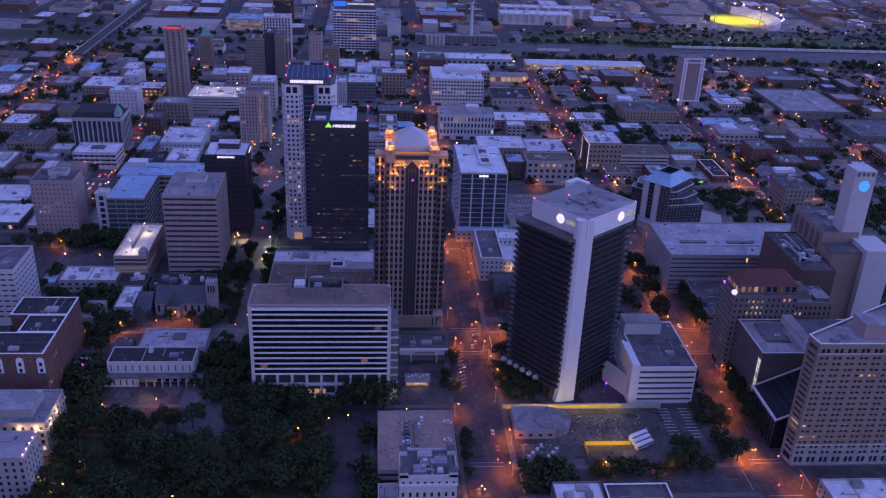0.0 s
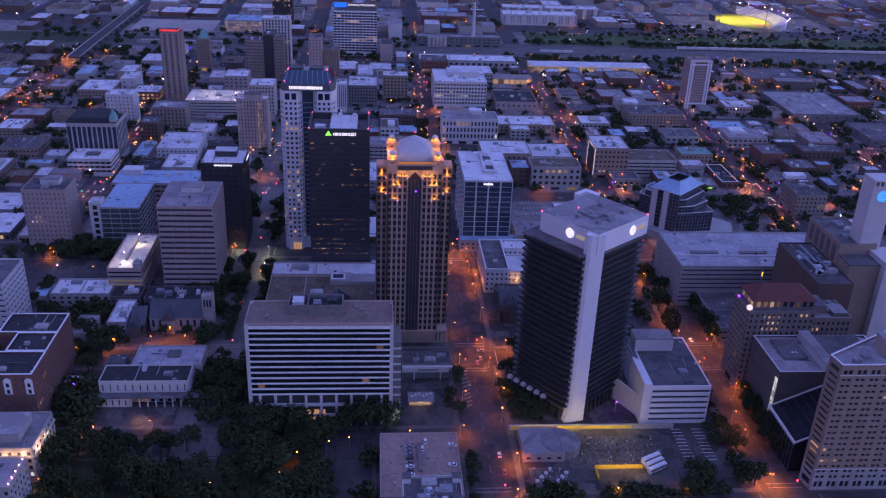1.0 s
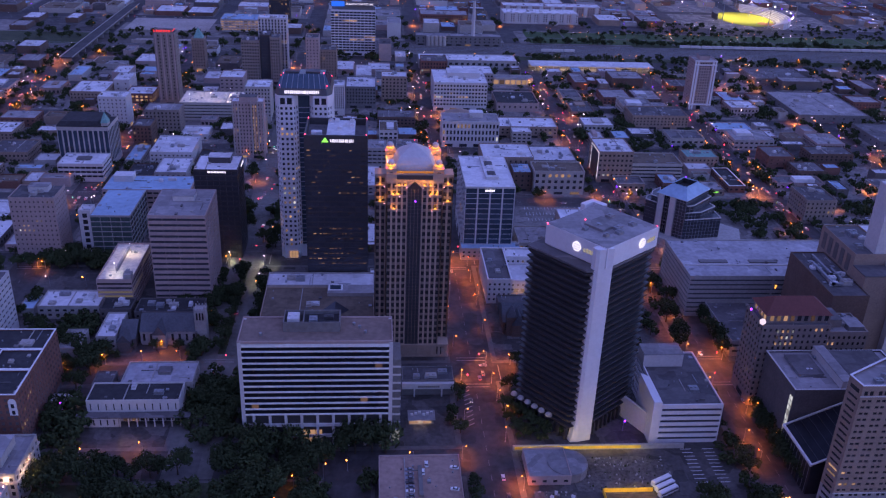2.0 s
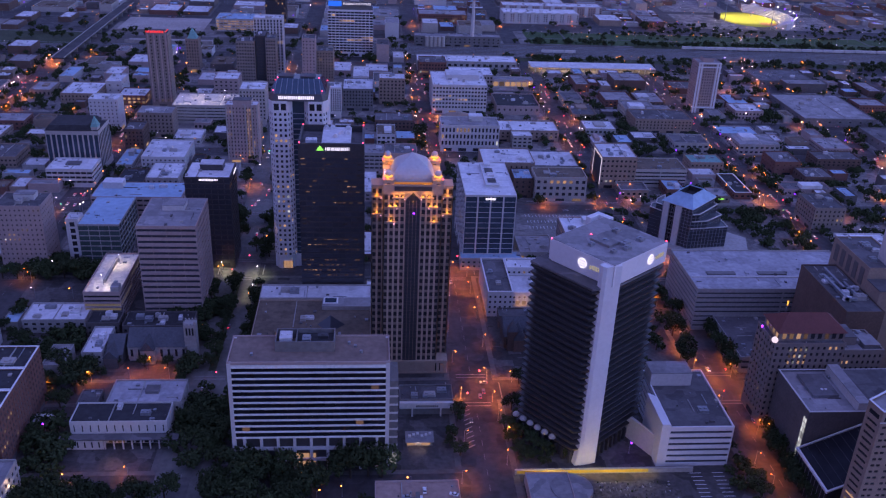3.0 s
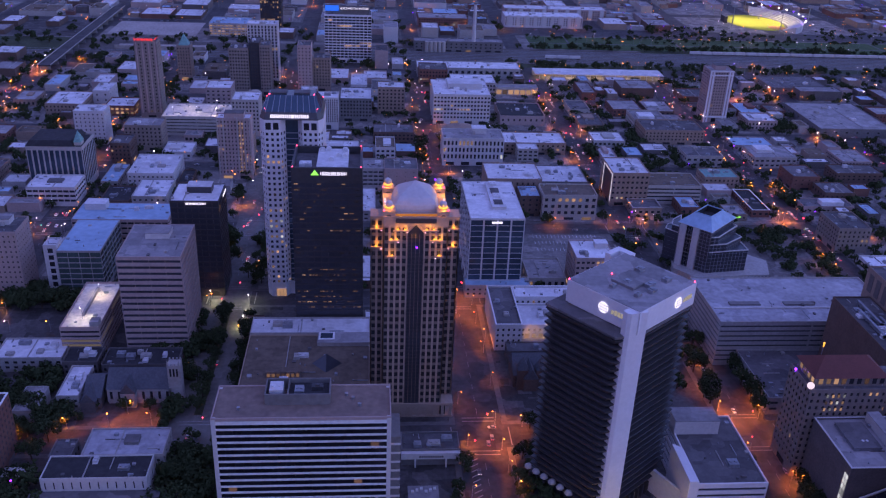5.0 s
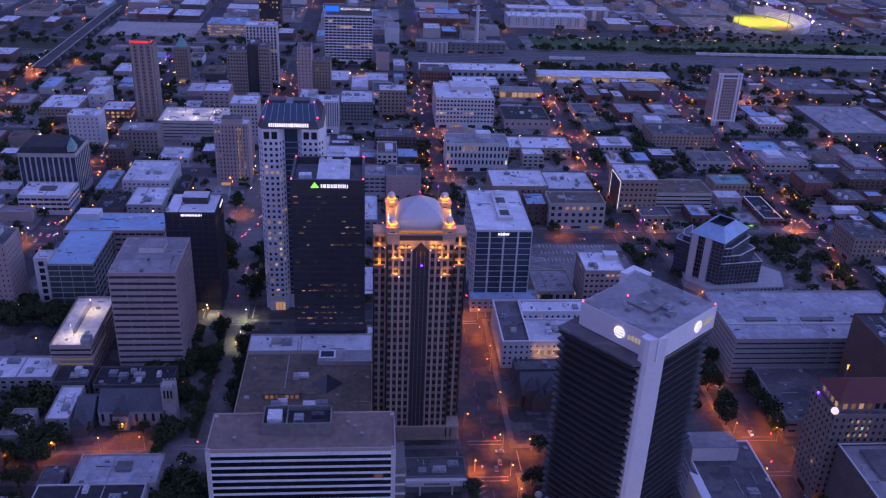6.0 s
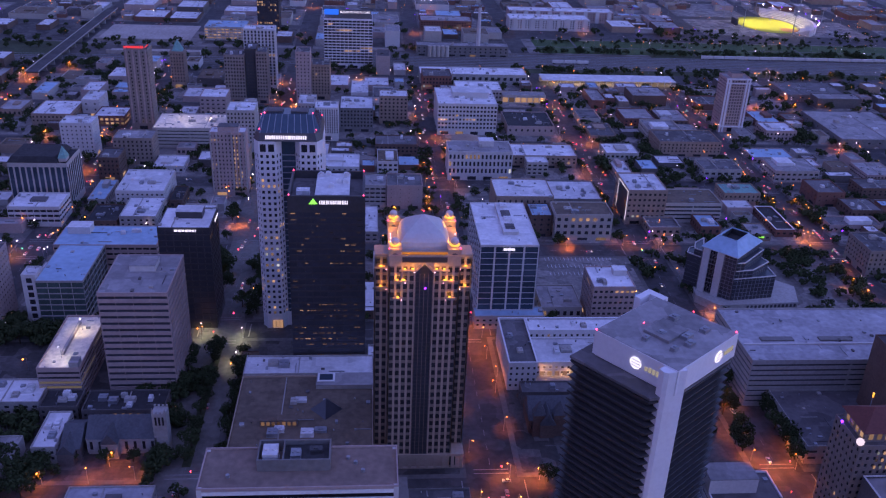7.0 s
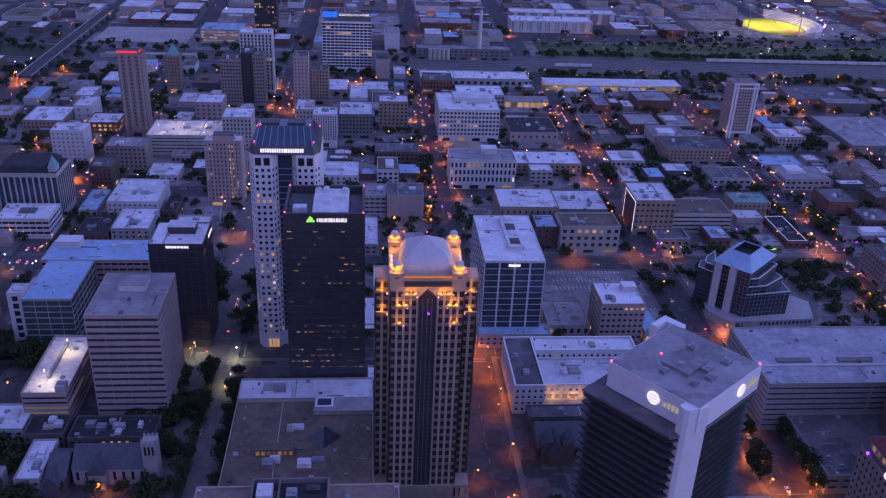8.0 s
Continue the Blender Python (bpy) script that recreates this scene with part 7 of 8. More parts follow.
for (x0, x1, y0, y1) in CELLS + STRIP:
    if y1 < 510 or not (in_reach(x0, y1) or in_reach(x1, y1)):
        continue
    rng = random.Random(int(x0 * 31 + y0 * 17))
    far = y0 > 1500
    rows = ((y0 + 3, (y0 + y1) / 2 - 3), ((y0 + y1) / 2 + 3, y1 - 3)) if y1 - y0 > 60 else ((y0 + 3, y1 - 3),)
    for r0, r1 in rows:
        x = x0 + 3
        while x < x1 - 10:
            w = rng.uniform(24, 58) if far or x > 300 else rng.uniform(13, 38)
            xe = min(x + w, x1 - 3)
            kind = rng.random()
            if not in_reach((x + xe) / 2, r1, 25):
                x = xe + 1
                continue
            cut = 0.62 if (x > 240 or x < -330 or far) else 0.82
            if kind < cut:
                if rng.random() < 0.7:
                    d0, d1 = (r0, r0 + (r1 - r0) * rng.uniform(0.7, 1.0))
                else:
                    d0, d1 = r0 + (r1 - r0) * rng.uniform(0, 0.3), r1
                h = rng.choice([4.5, 5.5, 6, 7, 8, 9, 10, 12]) * rng.uniform(0.9, 1.15)
                if -340 < x < 210 and rng.random() < 0.22 and not far:
                    h = rng.uniform(13, 24)
                q = (x, xe - 0.6, d0, d1)
                for trial in range(3):
                    if free(*q):
                        break
                    q = (q[0], q[1], q[2] + (q[3] - q[2]) * 0.3 * (trial == 0), q[3] - (q[3] - q[2]) * 0.35 * (trial == 1))
                if free(*q) and q[3] - q[2] > 8 and q[1] - q[0] > 7:
                    # farther blocks lean to pale walls and white roofs, partly haze put into colour
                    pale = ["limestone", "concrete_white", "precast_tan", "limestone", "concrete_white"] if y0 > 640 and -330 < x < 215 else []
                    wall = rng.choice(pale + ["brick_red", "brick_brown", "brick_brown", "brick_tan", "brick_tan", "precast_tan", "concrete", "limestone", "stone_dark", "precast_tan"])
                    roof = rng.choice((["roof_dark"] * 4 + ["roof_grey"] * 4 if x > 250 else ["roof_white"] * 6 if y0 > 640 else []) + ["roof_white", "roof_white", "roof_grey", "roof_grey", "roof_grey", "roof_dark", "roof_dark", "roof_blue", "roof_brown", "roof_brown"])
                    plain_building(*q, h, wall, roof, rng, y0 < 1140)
            elif kind < cut + 0.2:
                LOTS.append((x, xe, r0, r1))
            else:
                YARDS.append((x, xe, r0, r1))
            x = xe + rng.choice([0.4, 0.4, 0.4, 5])

for (x0, x1, y0, y1) in CELLS:
    if y1 < 640 or not (in_reach(x0, y1) or in_reach(x1, y1)):
        continue
    rng = random.Random(int(x0 * 11 + y0 * 5))
    for _ in range(34 if y0 < 1260 else 70):
        w, d = rng.uniform(9, 26), rng.uniform(9, 26)
        x, y = rng.uniform(x0 + 2, x1 - w - 2), rng.uniform(y0 + 2, y1 - d - 2)
        if len(EXTRA) < 1100 and (y > 780 or x < 100) and in_reach(x, y, 15) and free(x, x + w, y, y + d, 0.8):
            if any(a - 2 < x + w / 2 < b + 2 and c - 2 < y + d / 2 < e + 2 for a, b, c, e in LOTS) and rng.random() < 0.7:
                continue
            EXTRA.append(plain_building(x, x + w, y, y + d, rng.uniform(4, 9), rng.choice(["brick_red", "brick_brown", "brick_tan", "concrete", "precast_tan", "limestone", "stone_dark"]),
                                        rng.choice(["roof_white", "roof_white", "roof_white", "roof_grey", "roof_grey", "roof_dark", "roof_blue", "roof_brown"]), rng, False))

tagged(new("rooftop_plant", ROOF_BITS.data("rooftop_plant", "metal_grey", "concrete", "roof_dark")), "small vents, hatches and pipe runs on many roofs", "roof vents", kind="stuff")
tagged(new("far_buildings", FAR_CITY.data("far_buildings", *FAR_MATS)), "many small low buildings of the far city", "buildings", kind="stuff")

del_wooded = [q for q in FOOT if q not in WOODED]
FOOT[:] = del_wooded

# ---- railway, park and ballpark ----
m = Mesh()
m.box(-900, 1420, 1322, 1408, -0.2, 0.12)
tagged(new("rail_bed", m.data("rail_bed", "ballast")), "wide gravel bed of a railway yard", "railway", kind="structure")
for k in range(9):
    m = Mesh()
    y = 1326 + k * 8.6
    for s in (-0.72, 0.72):
        m.box(-900 if k < 4 else -60, 1420, y + s - 0.12, y + s + 0.12, 0.1, 0.34)
    tagged(new("rail_track", m.data("rail_track", "metal_grey")), "steel railway track on gravel", "railway", kind="structure")
wagon = None
for k in range(30):
    if wagon is None:
        wagon = thing("freight_wagon", "pale covered freight wagon standing in a long train", "wagon", 480, 1394.8, 0.34, 0, "train")
        m = Mesh()
        m.box(-8, 8, -1.5, 1.5, 1.2, 4.6)
        m.box(-7.6, 7.6, -1.1, 1.1, 4.6, 4.9)
        m.part("body", wagon, "concrete_white")
        for x in (-5.5, 5.5):
            m = Mesh()
            m.box(x - 1.6, x + 1.6, -1.2, 1.2, 0.0, 1.2)
            m.part("bogie", wagon, "metal_dark")
    else:
        copy_thing(wagon, pose(480 + 17.2 * k, 1394.8, 0.34))
for k in range(3):
    copy_thing(wagon, pose(255 + 17.2 * k, 1351.8, 0.34))

m = Mesh()
m.box(200, 1400, 1300, 1321, -0.2, 0.1)
m.box(400, 1400, 1396.8, 1411, -0.2, 0.15)
m.box(-900, -420, 1345, 1420, -0.2, 0.15)
tagged(new("verge", m.data("verge", "park_soil")), "dark grassy verges along the railway", "grass", kind="structure")
m = Mesh()
m.box(240, 930, 1412, 1496, -0.2, 0.2)
tagged(new("park_lawn", m.data("park_lawn", "lawn")), "long green park lawn beside the railway", "lawn", kind="structure")
m = Mesh()
for x0, x1, y0, y1 in ((240, 930, 1449, 1451.5), (300, 303, 1412, 1496), (470, 473, 1412, 1496), (640, 643, 1412, 1496), (800, 803, 1412, 1496)):
    m.box(x0, x1, y0, y1, 0.1, 0.25)
tagged(new("park_path", m.data("park_path", "pavement")), "pale concrete paths through the park", "path", kind="structure")

t = thing("ballpark", "floodlit baseball ground with green outfield and clay infield", "ballpark", 672, 1648)
ring = [(48 * math.cos(a), 66 * math.sin(a)) for a in (2 * math.pi * i / 40 for i in range(40))]
m = Mesh()
m.prism(ring, 0, 0.35)
m.part("outfield", t, "outfield")
m = Mesh()
m.prism([(24 + 15 * math.cos(a), -42 + 15 * math.sin(a)) for a in (2 * math.pi * i / 24 for i in range(24))], 0.3, 0.42)
m.part("infield", t, "infield_clay")
m = Mesh()
for i in range(22):
    a0, a1 = math.radians(-62 + i * 6), math.radians(-56 + i * 6)
    for k in range(6):
        r0, r1 = 1.05 + k * 0.075, 1.125 + k * 0.075
        m.prism([(50 * r0 * math.cos(a0), 68 * r0 * math.sin(a0)), (50 * r1 * math.cos(a0), 68 * r1 * math.sin(a0)), (50 * r1 * math.cos(a1), 68 * r1 * math.sin(a1)), (50 * r0 * math.cos(a1), 68 * r0 * math.sin(a1))], 0, 1.5 + k * 1.8)
m.part("stand", t, "concrete_white", label="curved concrete stand in rising steps")
m = Mesh()
m.box(-58, -54, -12, 10, 0, 11)
m.part("scoreboard", t, "metal_dark")
for x, y in ((-56, -40), (-56, 52), (82, 56), (82, -30), (10, -84), (20, 98)):
    m = Mesh()
    m.drum(x, y, 0.7, 0, 34, 0.5, 8)
    mast = m.part("light_mast", t, "metal_grey")
    m = Mesh()
    m.box(x - 4.5, x + 4.5, y - 0.4, y + 0.4, 33, 37)
    m.part("floodlight", mast, "metal_grey")
    m = Mesh()
    m.box(x - 4, x + 4, y + (0.45 if y < 0 else -0.6), y + (0.6 if y < 0 else -0.45), 33.5, 36.5)
    m.part("flood_lens", mast, "lamp_white")
for x, y in ((-52, -36), (-52, 48), (72, 50), (72, -26)):
    wash(672 + x, 1648 + y, 36, 300000, (1.0, 0.85, 0.3), 2.0, 84).matrix_world = look((672 + x, 1648 + y, 36), (672, 1648, 0))

for k in range(12):
    a = math.radians(-55 + k * 11)
    m = Mesh()
    x, y = 78 * math.cos(a), 104 * math.sin(a)
    m.drum(x, y, 0.2, 0, 16, k=6)
    mast = m.part("rim_mast", bpy.data.objects["ballpark"], "metal_grey")
    m = Mesh()
    m.ball(x, y, 16.3, 0.8, 8)
    m.part("rim_lamp", mast, "lamp_purple" if k % 3 == 0 else "lamp_white")
t = thing("viaduct", "long concrete road viaduct over the railway", "bridge", -402, 1420)
m = Mesh()
m.prism([(-8, -190), (8, -190), (6, 190), (-10, 190)], 7.4, 8.6)
m.part("deck", t, "asphalt")
for s_ in (-1, 1):
    m = Mesh()
    m.prism([(s_ * 8 - 0.3, -190), (s_ * 8 + 0.3, -190), (s_ * 8 - 1.7, 190), (s_ * 8 - 2.3, 190)], 8.6, 9.6)
    m.part("parapet", t, "concrete")
for k in range(13):
    m = Mesh()
    m.box(-7, 5, -182 + k * 30 - 0.8, -182 + k * 30 + 0.8, 0, 7.4)
    m.part("pier", t, "concrete")
m = Mesh()
m.box(-350, -228, 1362, 1388, 0.0, 0.18)
m.box(-384, -256, 1436, 1536, 0.0, 0.16)
tagged(new("bare_lot", m.data("bare_lot", "bare_concrete")), "pale bare concrete lots beside the railway", "ground", kind="structure")
m = Mesh()
m.box(-350, -228, 1358, 1360, 0, 5)
m.box(-384, -256, 1430, 1432, 0, 4)
tagged(new("retaining_wall", m.data("retaining_wall", "bare_concrete")), "pale concrete retaining wall beside the tracks", "wall", kind="structure")
# warm lights on the courthouse terraces
for x, y, z, p in ((-172, 384.6, 17.5, 500), (-180, 384.6, 17.5, 400), (-166.6, 392, 17.5, 500), (-166.6, 402, 17.5, 400), (-162.5, 351, 3, 700), (-162.5, 358, 3, 700), (-162.5, 365, 3, 600), (-131, 436, 3.0, 250), (-158, 424, 3, 300)):
    wash(x, y, z, p * 1.8, (1.0, 0.62, 0.28), 0.3)

# ---- trees ----
def tree_form(seed, h, r, mat, leaves=520, size=1.0):
    """A tapered trunk with limbs, and a crown of many small leaf clumps with an uneven outline."""
    rng = random.Random(seed)
    tr = Mesh()
    tr.drum(0, 0, 0.42, 0, h * 0.45, 0.26, 7)
    knots = []
    for i in range(7):
        a, e = rng.uniform(0, 6.28), rng.uniform(0.25, 0.9)
        L = rng.uniform(0.5, 0.85) * r
        end = Vector((math.cos(a) * L, math.sin(a) * L, h * 0.42 + e * h * 0.42))
        st = Vector((0, 0, h * rng.uniform(0.3, 0.44)))
        d = (end - st).normalized()
        s = d.cross(Vector((0, 0, 1))).normalized()
        u = d.cross(s)
        ring0 = [st + (s * math.cos(q) + u * math.sin(q)) * 0.18 for q in (0, 2.1, 4.2)]
        ring1 = [end + (s * math.cos(q) + u * math.sin(q)) * 0.05 for q in (0, 2.1, 4.2)]
        n = len(tr.v)
        tr.v += [tuple(p) for p in ring0 + ring1]
        tr.f += [(n + k, n + (k + 1) % 3, n + 3 + (k + 1) % 3, n + 3 + k) for k in range(3)]
        tr.m += [0] * 3
        knots.append((end, rng.uniform(0.32, 0.5) * r))
    knots.append((Vector((0, 0, h * 0.8)), 0.5 * r))
    knots.append((Vector((0, 0, h * 0.6)), 0.6 * r))
    cr = Mesh()
    for k in range(leaves):
        c, kr = knots[rng.randrange(len(knots))]
        v = Vector((rng.gauss(0, 1), rng.gauss(0, 1), rng.gauss(0, 0.75))).normalized() * kr * rng.uniform(0.55, 1.12)
        p = c + v
        nrm = (v.normalized() + Vector((rng.gauss(0, .5), rng.gauss(0, .5), rng.gauss(0.3, .5)))).normalized()
        s = nrm.cross(Vector((rng.gauss(0, 1), rng.gauss(0, 1), rng.gauss(0, 1)))).normalized()
        u = nrm.cross(s)
        q = rng.uniform(0.35, 0.75) * (r / 5) ** 0.5 * size
        mid = p + nrm * q * 0.35
        w = [p + s * q, p + u * q * 0.8, p - s * q, p - u * q * 0.8]
        cr.face([tuple(w[0]), tuple(w[1]), tuple(mid)]), cr.face([tuple(w[1]), tuple(w[2]), tuple(mid)])
        cr.face([tuple(w[2]), tuple(w[3]), tuple(mid)]), cr.face([tuple(w[3]), tuple(w[0]), tuple(mid)])
    return tr.data("tree", "bark"), cr.data("crown", mat)


FORMS = [tree_form(1, 11, 5.0, "leaves"), tree_form(2, 9, 4.2, "leaves_dark"), tree_form(3, 13, 6.0, "leaves_dark", 700), tree_form(4, 7, 3.2, "leaves", 380)]
FAR_FORMS = [tree_form(11, 7.6, 5.2, "leaves", 105, 1.9), tree_form(12, 6.6, 4.6, "leaves_dark", 90, 1.9), tree_form(13, 8.6, 6.0, "leaves_dark", 115, 2.0), tree_form(14, 5.2, 3.6, "leaves", 75, 1.8)]
TREE_LABEL = ["broad green street tree with an uneven crown", "dark rounded street tree in full leaf", "tall spreading park tree in dark full leaf", "small young tree in full leaf"]
TREES = [0]


WOODS = Mesh()


def tree(k, x, y, s=1.0, z=0.15):
    tr, cr = FORMS[k]
    TREES[0] += 1
    if TREES[0] > 300 and y > 560 or TREES[0] > 420:
        mt = pose(x, y, z, 0, 0, (x * 37 + y * 53) % 360) @ Matrix.Diagonal((s, s, s * (0.9 + ((x * 13 + y * 7) % 10) / 45), 1))
        for d, mi in zip(FAR_FORMS[k], (0, 1)):
            n = len(WOODS.v)
            WOODS.v += [tuple(mt @ v.co) for v in d.vertices]
            fs = [tuple(n + i for i in p.vertices) for p in d.polygons]
            WOODS.f += fs
            WOODS.m += [mi] * len(fs)
        return
    ob = new("tree", tr)
    ob.matrix_basis = pose(x, y, z, 0, 0, (x * 37 + y * 53) % 360) @ Matrix.Diagonal((s, s, s * (0.9 + ((x * 13 + y * 7) % 10) / 45), 1))
    tagged(ob, TREE_LABEL[k], "tree", "city trees")
    c = new("crown", cr)
    c.parent = ob


rng = random.Random(77)
# the park: dense at its edges, thinner in the middle
n = 0
spots = []
while n < 100:
    x, y = rng.uniform(-164, -30), rng.uniform(330, 403)
    if math.hypot((x + 117.6) / 1.4, (y - 397)) < 9 or math.hypot((x + 45) / 1.3, y - 345) < 12 or (abs(x + 88) < 9 and y > 388) or any(math.hypot(x - a, y - b) < 5.5 for a, b in spots):
        continue
    spots.append((x, y))
    tree(rng.choice([0, 2, 2, 1]), x, y, rng.uniform(1.0, 1.45))
    n += 1
for x in [q for q in range(-66, 10, 8) if not -40 < q < -24]:
    tree(rng.choice([0, 1, 2]), x + rng.uniform(-2, 2), 424 + rng.uniform(-1.5, 1), rng.uniform(1.3, 1.7))
for x, y, k, s in ((-98, 468, 2, 1.1), (-90, 480, 2, 1.0), (-94, 452, 0, 1.1), (-84, 462, 2, 1), (-80, 478, 1, 1), (-84, 446, 0, .9), (-100, 486, 1, 1), (-172, 486, 2, 1), (-168, 500, 2, 1.1), (-176, 515, 2, 1.1), (-184, 525, 2, 1.1), (-190, 540, 0, 1),
                   (-200, 520, 2, 1.1), (-208, 536, 2, 1), (-180, 505, 1, 1), (-195, 508, 0, 1), (-215, 550, 2, 1), (-135, 526, 0, .8), (-122, 527, 1, .9), (-112, 528, 1, .9), (-152, 527, 3, .9), (-166, 525, 0, .9), (-176, 455, 0, 1), (-180, 470, 1, .9),
                   (-126, 580, 0, 1.1), (-118, 576, 1, 1), (-134, 545, 2, .9), (-140, 546, 0, 1), (-148, 545, 2, .8), (-128, 544, 1, 1), (-236, 640, 0, 1.1), (-228, 645, 0, 1.2), (-248, 640, 2, 1), (-216, 640, 2, 1.2), (-205, 642, 2, 1.1), (-222, 652, 2, 1), (-208, 664, 1, 1),
                   (-268, 630, 2, 1.1), (-258, 640, 0, 1), (-278, 622, 2, 1), (-228, 585, 0, 1), (-232, 570, 1, 1), (-240, 565, 2, 1), (48, 470, 2, .9), (44, 455, 1, .9), (47, 440, 0, .9), (42, 448, 1, .8), (50, 395, 1, .9), (50, 386, 0, .8), (49, 378, 1, .8), (49, 365, 1, .8),
                   (88, 506, 0, 1), (80, 480, 2, 1), (82, 468, 1, 1), (86, 456, 0, .8), (96, 446, 1, .6), (104, 438, 3, 1), (95, 437, 3, .8)):
    tree(k, x, y, s)
for k in range(26):
    u = (k * 0.618) % 1.0
    tree((3, 1, 0)[k % 3], 78 + 19 * u - 0.35 * k, 433.5 + 1.35 * k - 5 * u, 0.55 + 0.1 * (k % 3))
for x in list(range(-163, -98, 7)) + list(range(-76, -24, 7)):
    for y in (407, 417):
        if y == 417 and -162 < x < -90:
            continue
        tree(rng.choice([0, 1, 2]), x + rng.uniform(-2.5, 2.5), y + rng.uniform(-3, 3), rng.uniform(0.9, 1.35))
for y in range(440, 900, 9):
    if all(abs(y - q) > 14 for q in YS):
        for x in (-112, -103, -86, -78):
            if rng.random() < (0.7 if x in (-112, -78) else 0.22) * (1.0 if y < 780 else 0.5) and not 505 < y < 645 and not (x == -112 and y < 600):
                tree(rng.choice([0, 1, 2, 1]), x + rng.uniform(-1.5, 1.5), y + rng.uniform(-3, 3), rng.uniform(0.85, 1.3))
# the planted strip and the rows of trees along the avenue
m = Mesh()
m.box(-97.2, -92.8, 522, 638, 0.0, 0.16)
tagged(new("median", m.data("median", "park_soil")), "grassy planted median with trees along the avenue", "grass", kind="structure")
for k, y in enumerate(range(527, 636, 10)):
    if k % 5 != 3:
        tree((2, 0, 1)[k % 3], -95 + ((k * 7) % 3 - 1) * 0.8, y + ((k * 5) % 4), 0.8 + 0.12 * ((k * 3) % 4))
    if k % 4 != 2:
        tree((1, 2, 0)[k % 3], -78.6 + ((k * 5) % 3) * 0.7, y + 4 + ((k * 3) % 4), 0.9 + 0.1 * ((k * 5) % 4))
    if k % 3 != 1:
        tree((0, 1, 2)[k % 3], -108.4 - ((k * 5) % 3) * 0.8, y + 2 + ((k * 3) % 4), 0.85 + 0.1 * ((k * 5) % 4))
for x, y, k, s in ((219, 398, 2, 1.1), (218, 407, 2, 1.2), (219, 416, 2, 1.1), (218, 425, 1, 1.2), (219, 434, 2, 1.1), (218, 442, 0, 1.1), (219, 452, 2, 1.0), (194, 455, 1, 1.0), (195, 466, 2, .9), (193, 440, 1, .9), (196, 478, 1, .9), (195, 428, 3, 1), (200, 535, 2, 1.0), (204, 548, 1, 1.1), (199, 560, 2, 1.1),
                   (203, 573, 0, 1.1), (207, 588, 2, 1.0), (200, 602, 2, 1.2), (206, 616, 1, 1.1), (224, 520, 2, 1.1), (225, 533, 2, 1.2), (224, 546, 0, 1.1), (225, 560, 2, 1.0), (222, 640, 2, 1.0), (198, 625, 0, 1.0), (222, 578, 1, .9)):
    tree(k, x, y, s)
for y in range(375, 660, 8):
    if abs(y - 500) > 14:
        for x in (197, 227):
            if rng.random() < 0.3 and free(x - 1, x + 1, y - 1, y + 1, 0.5):
                tree(rng.choice([0, 1, 2]), x + rng.uniform(-1.5, 1.5), y + rng.uniform(-3, 3), rng.uniform(0.8, 1.1))
for y in range(670, 1000, 10):
    if all(abs(y - q) > 14 for q in YS):
        for x in (46, 53, 74, 200, 226, 352, 380, -238, -262):
            if rng.random() < (0.6 if x in (46, 53) and y > 740 else 0.3):
                tree(rng.choice([0, 1, 3]), x + rng.uniform(-2, 2), y + rng.uniform(-3, 3), rng.uniform(0.7, 1.1))
for x0, y0, x1, y1, k in ((154, 366, 178, 384, 10), (186, 372, 197, 430, 8), (76, 352, 106, 375, 18), (114, 364, 137, 369, 8), (144, 362, 150, 367, 2), (-31, 335, -25, 402, 16), (-5, 335, 1, 404, 16), (76, 660, 84, 700, 0), (-232, 500, -180, 560, 30), (-140, 545, -112, 552, 9), (-160, 572, -110, 584, 8), (-186, 540, -172, 580, 8), (-236, 555, -222, 600, 10), (160, 506, 199, 592, 12), (77, 484, 86, 489, 3), (-182, 430, -154, 470, 16), (-106, 462, -84, 492, 14), (-100, 430, -76, 500, 20), (-180, 512, -156, 528, 12), (-112, 545, -100, 600, 10), (290, 735, 352, 762, 16), (300, 685, 352, 735, 8), (300, 640, 352, 685, 14), (420, 700, 500, 770, 30), (-242, 638, -196, 668, 34), (215, 735, 300, 765, 14), (340, 640, 420, 690, 18), (225, 890, 290, 960, 16), (300, 905, 360, 960, 8),
                          (390, 1040, 470, 1070, 18), (420, 700, 470, 760, 10), (-75, 470, -70, 500, 3), (-104, 440, -84, 492, 10), (-180, 430, -160, 492, 12), (-114, 592, -104, 612, 5), (-112, 505, -106, 560, 8), (-200, 500, -180, 560, 14), (-155, 572, -112, 582, 6), (-400, 1420, -200, 1480, 30), (330, 520, 420, 560, 12), (190, 725, 210, 765, 5)):
    for _ in range(k):
        x, y = rng.uniform(x0, x1), rng.uniform(y0, y1)
        if free(x - 2, x + 2, y - 2, y + 2, 0):
            tree(rng.choice([0, 1, 2, 2]), x, y, rng.uniform(0.7, 1.15))
for _ in range(260):
    x, y = rng.uniform(240, 930), rng.choice([rng.uniform(1410, 1430), rng.uniform(1410, 1496), rng.uniform(1478, 1500)])
    if in_reach(x, y, 0):
        tree(rng.choice([0, 1, 3]), x, y, rng.uniform(0.5, 0.9))
for _ in range(170):
    x, y = rng.uniform(430, 1000), rng.uniform(1500, 1585)
    if in_reach(x, y, 0) and math.hypot(x - 672, (y - 1648) * 0.8) > 95:
        tree(rng.choice([0, 1, 3]), x, y, rng.uniform(0.5, 1.0))
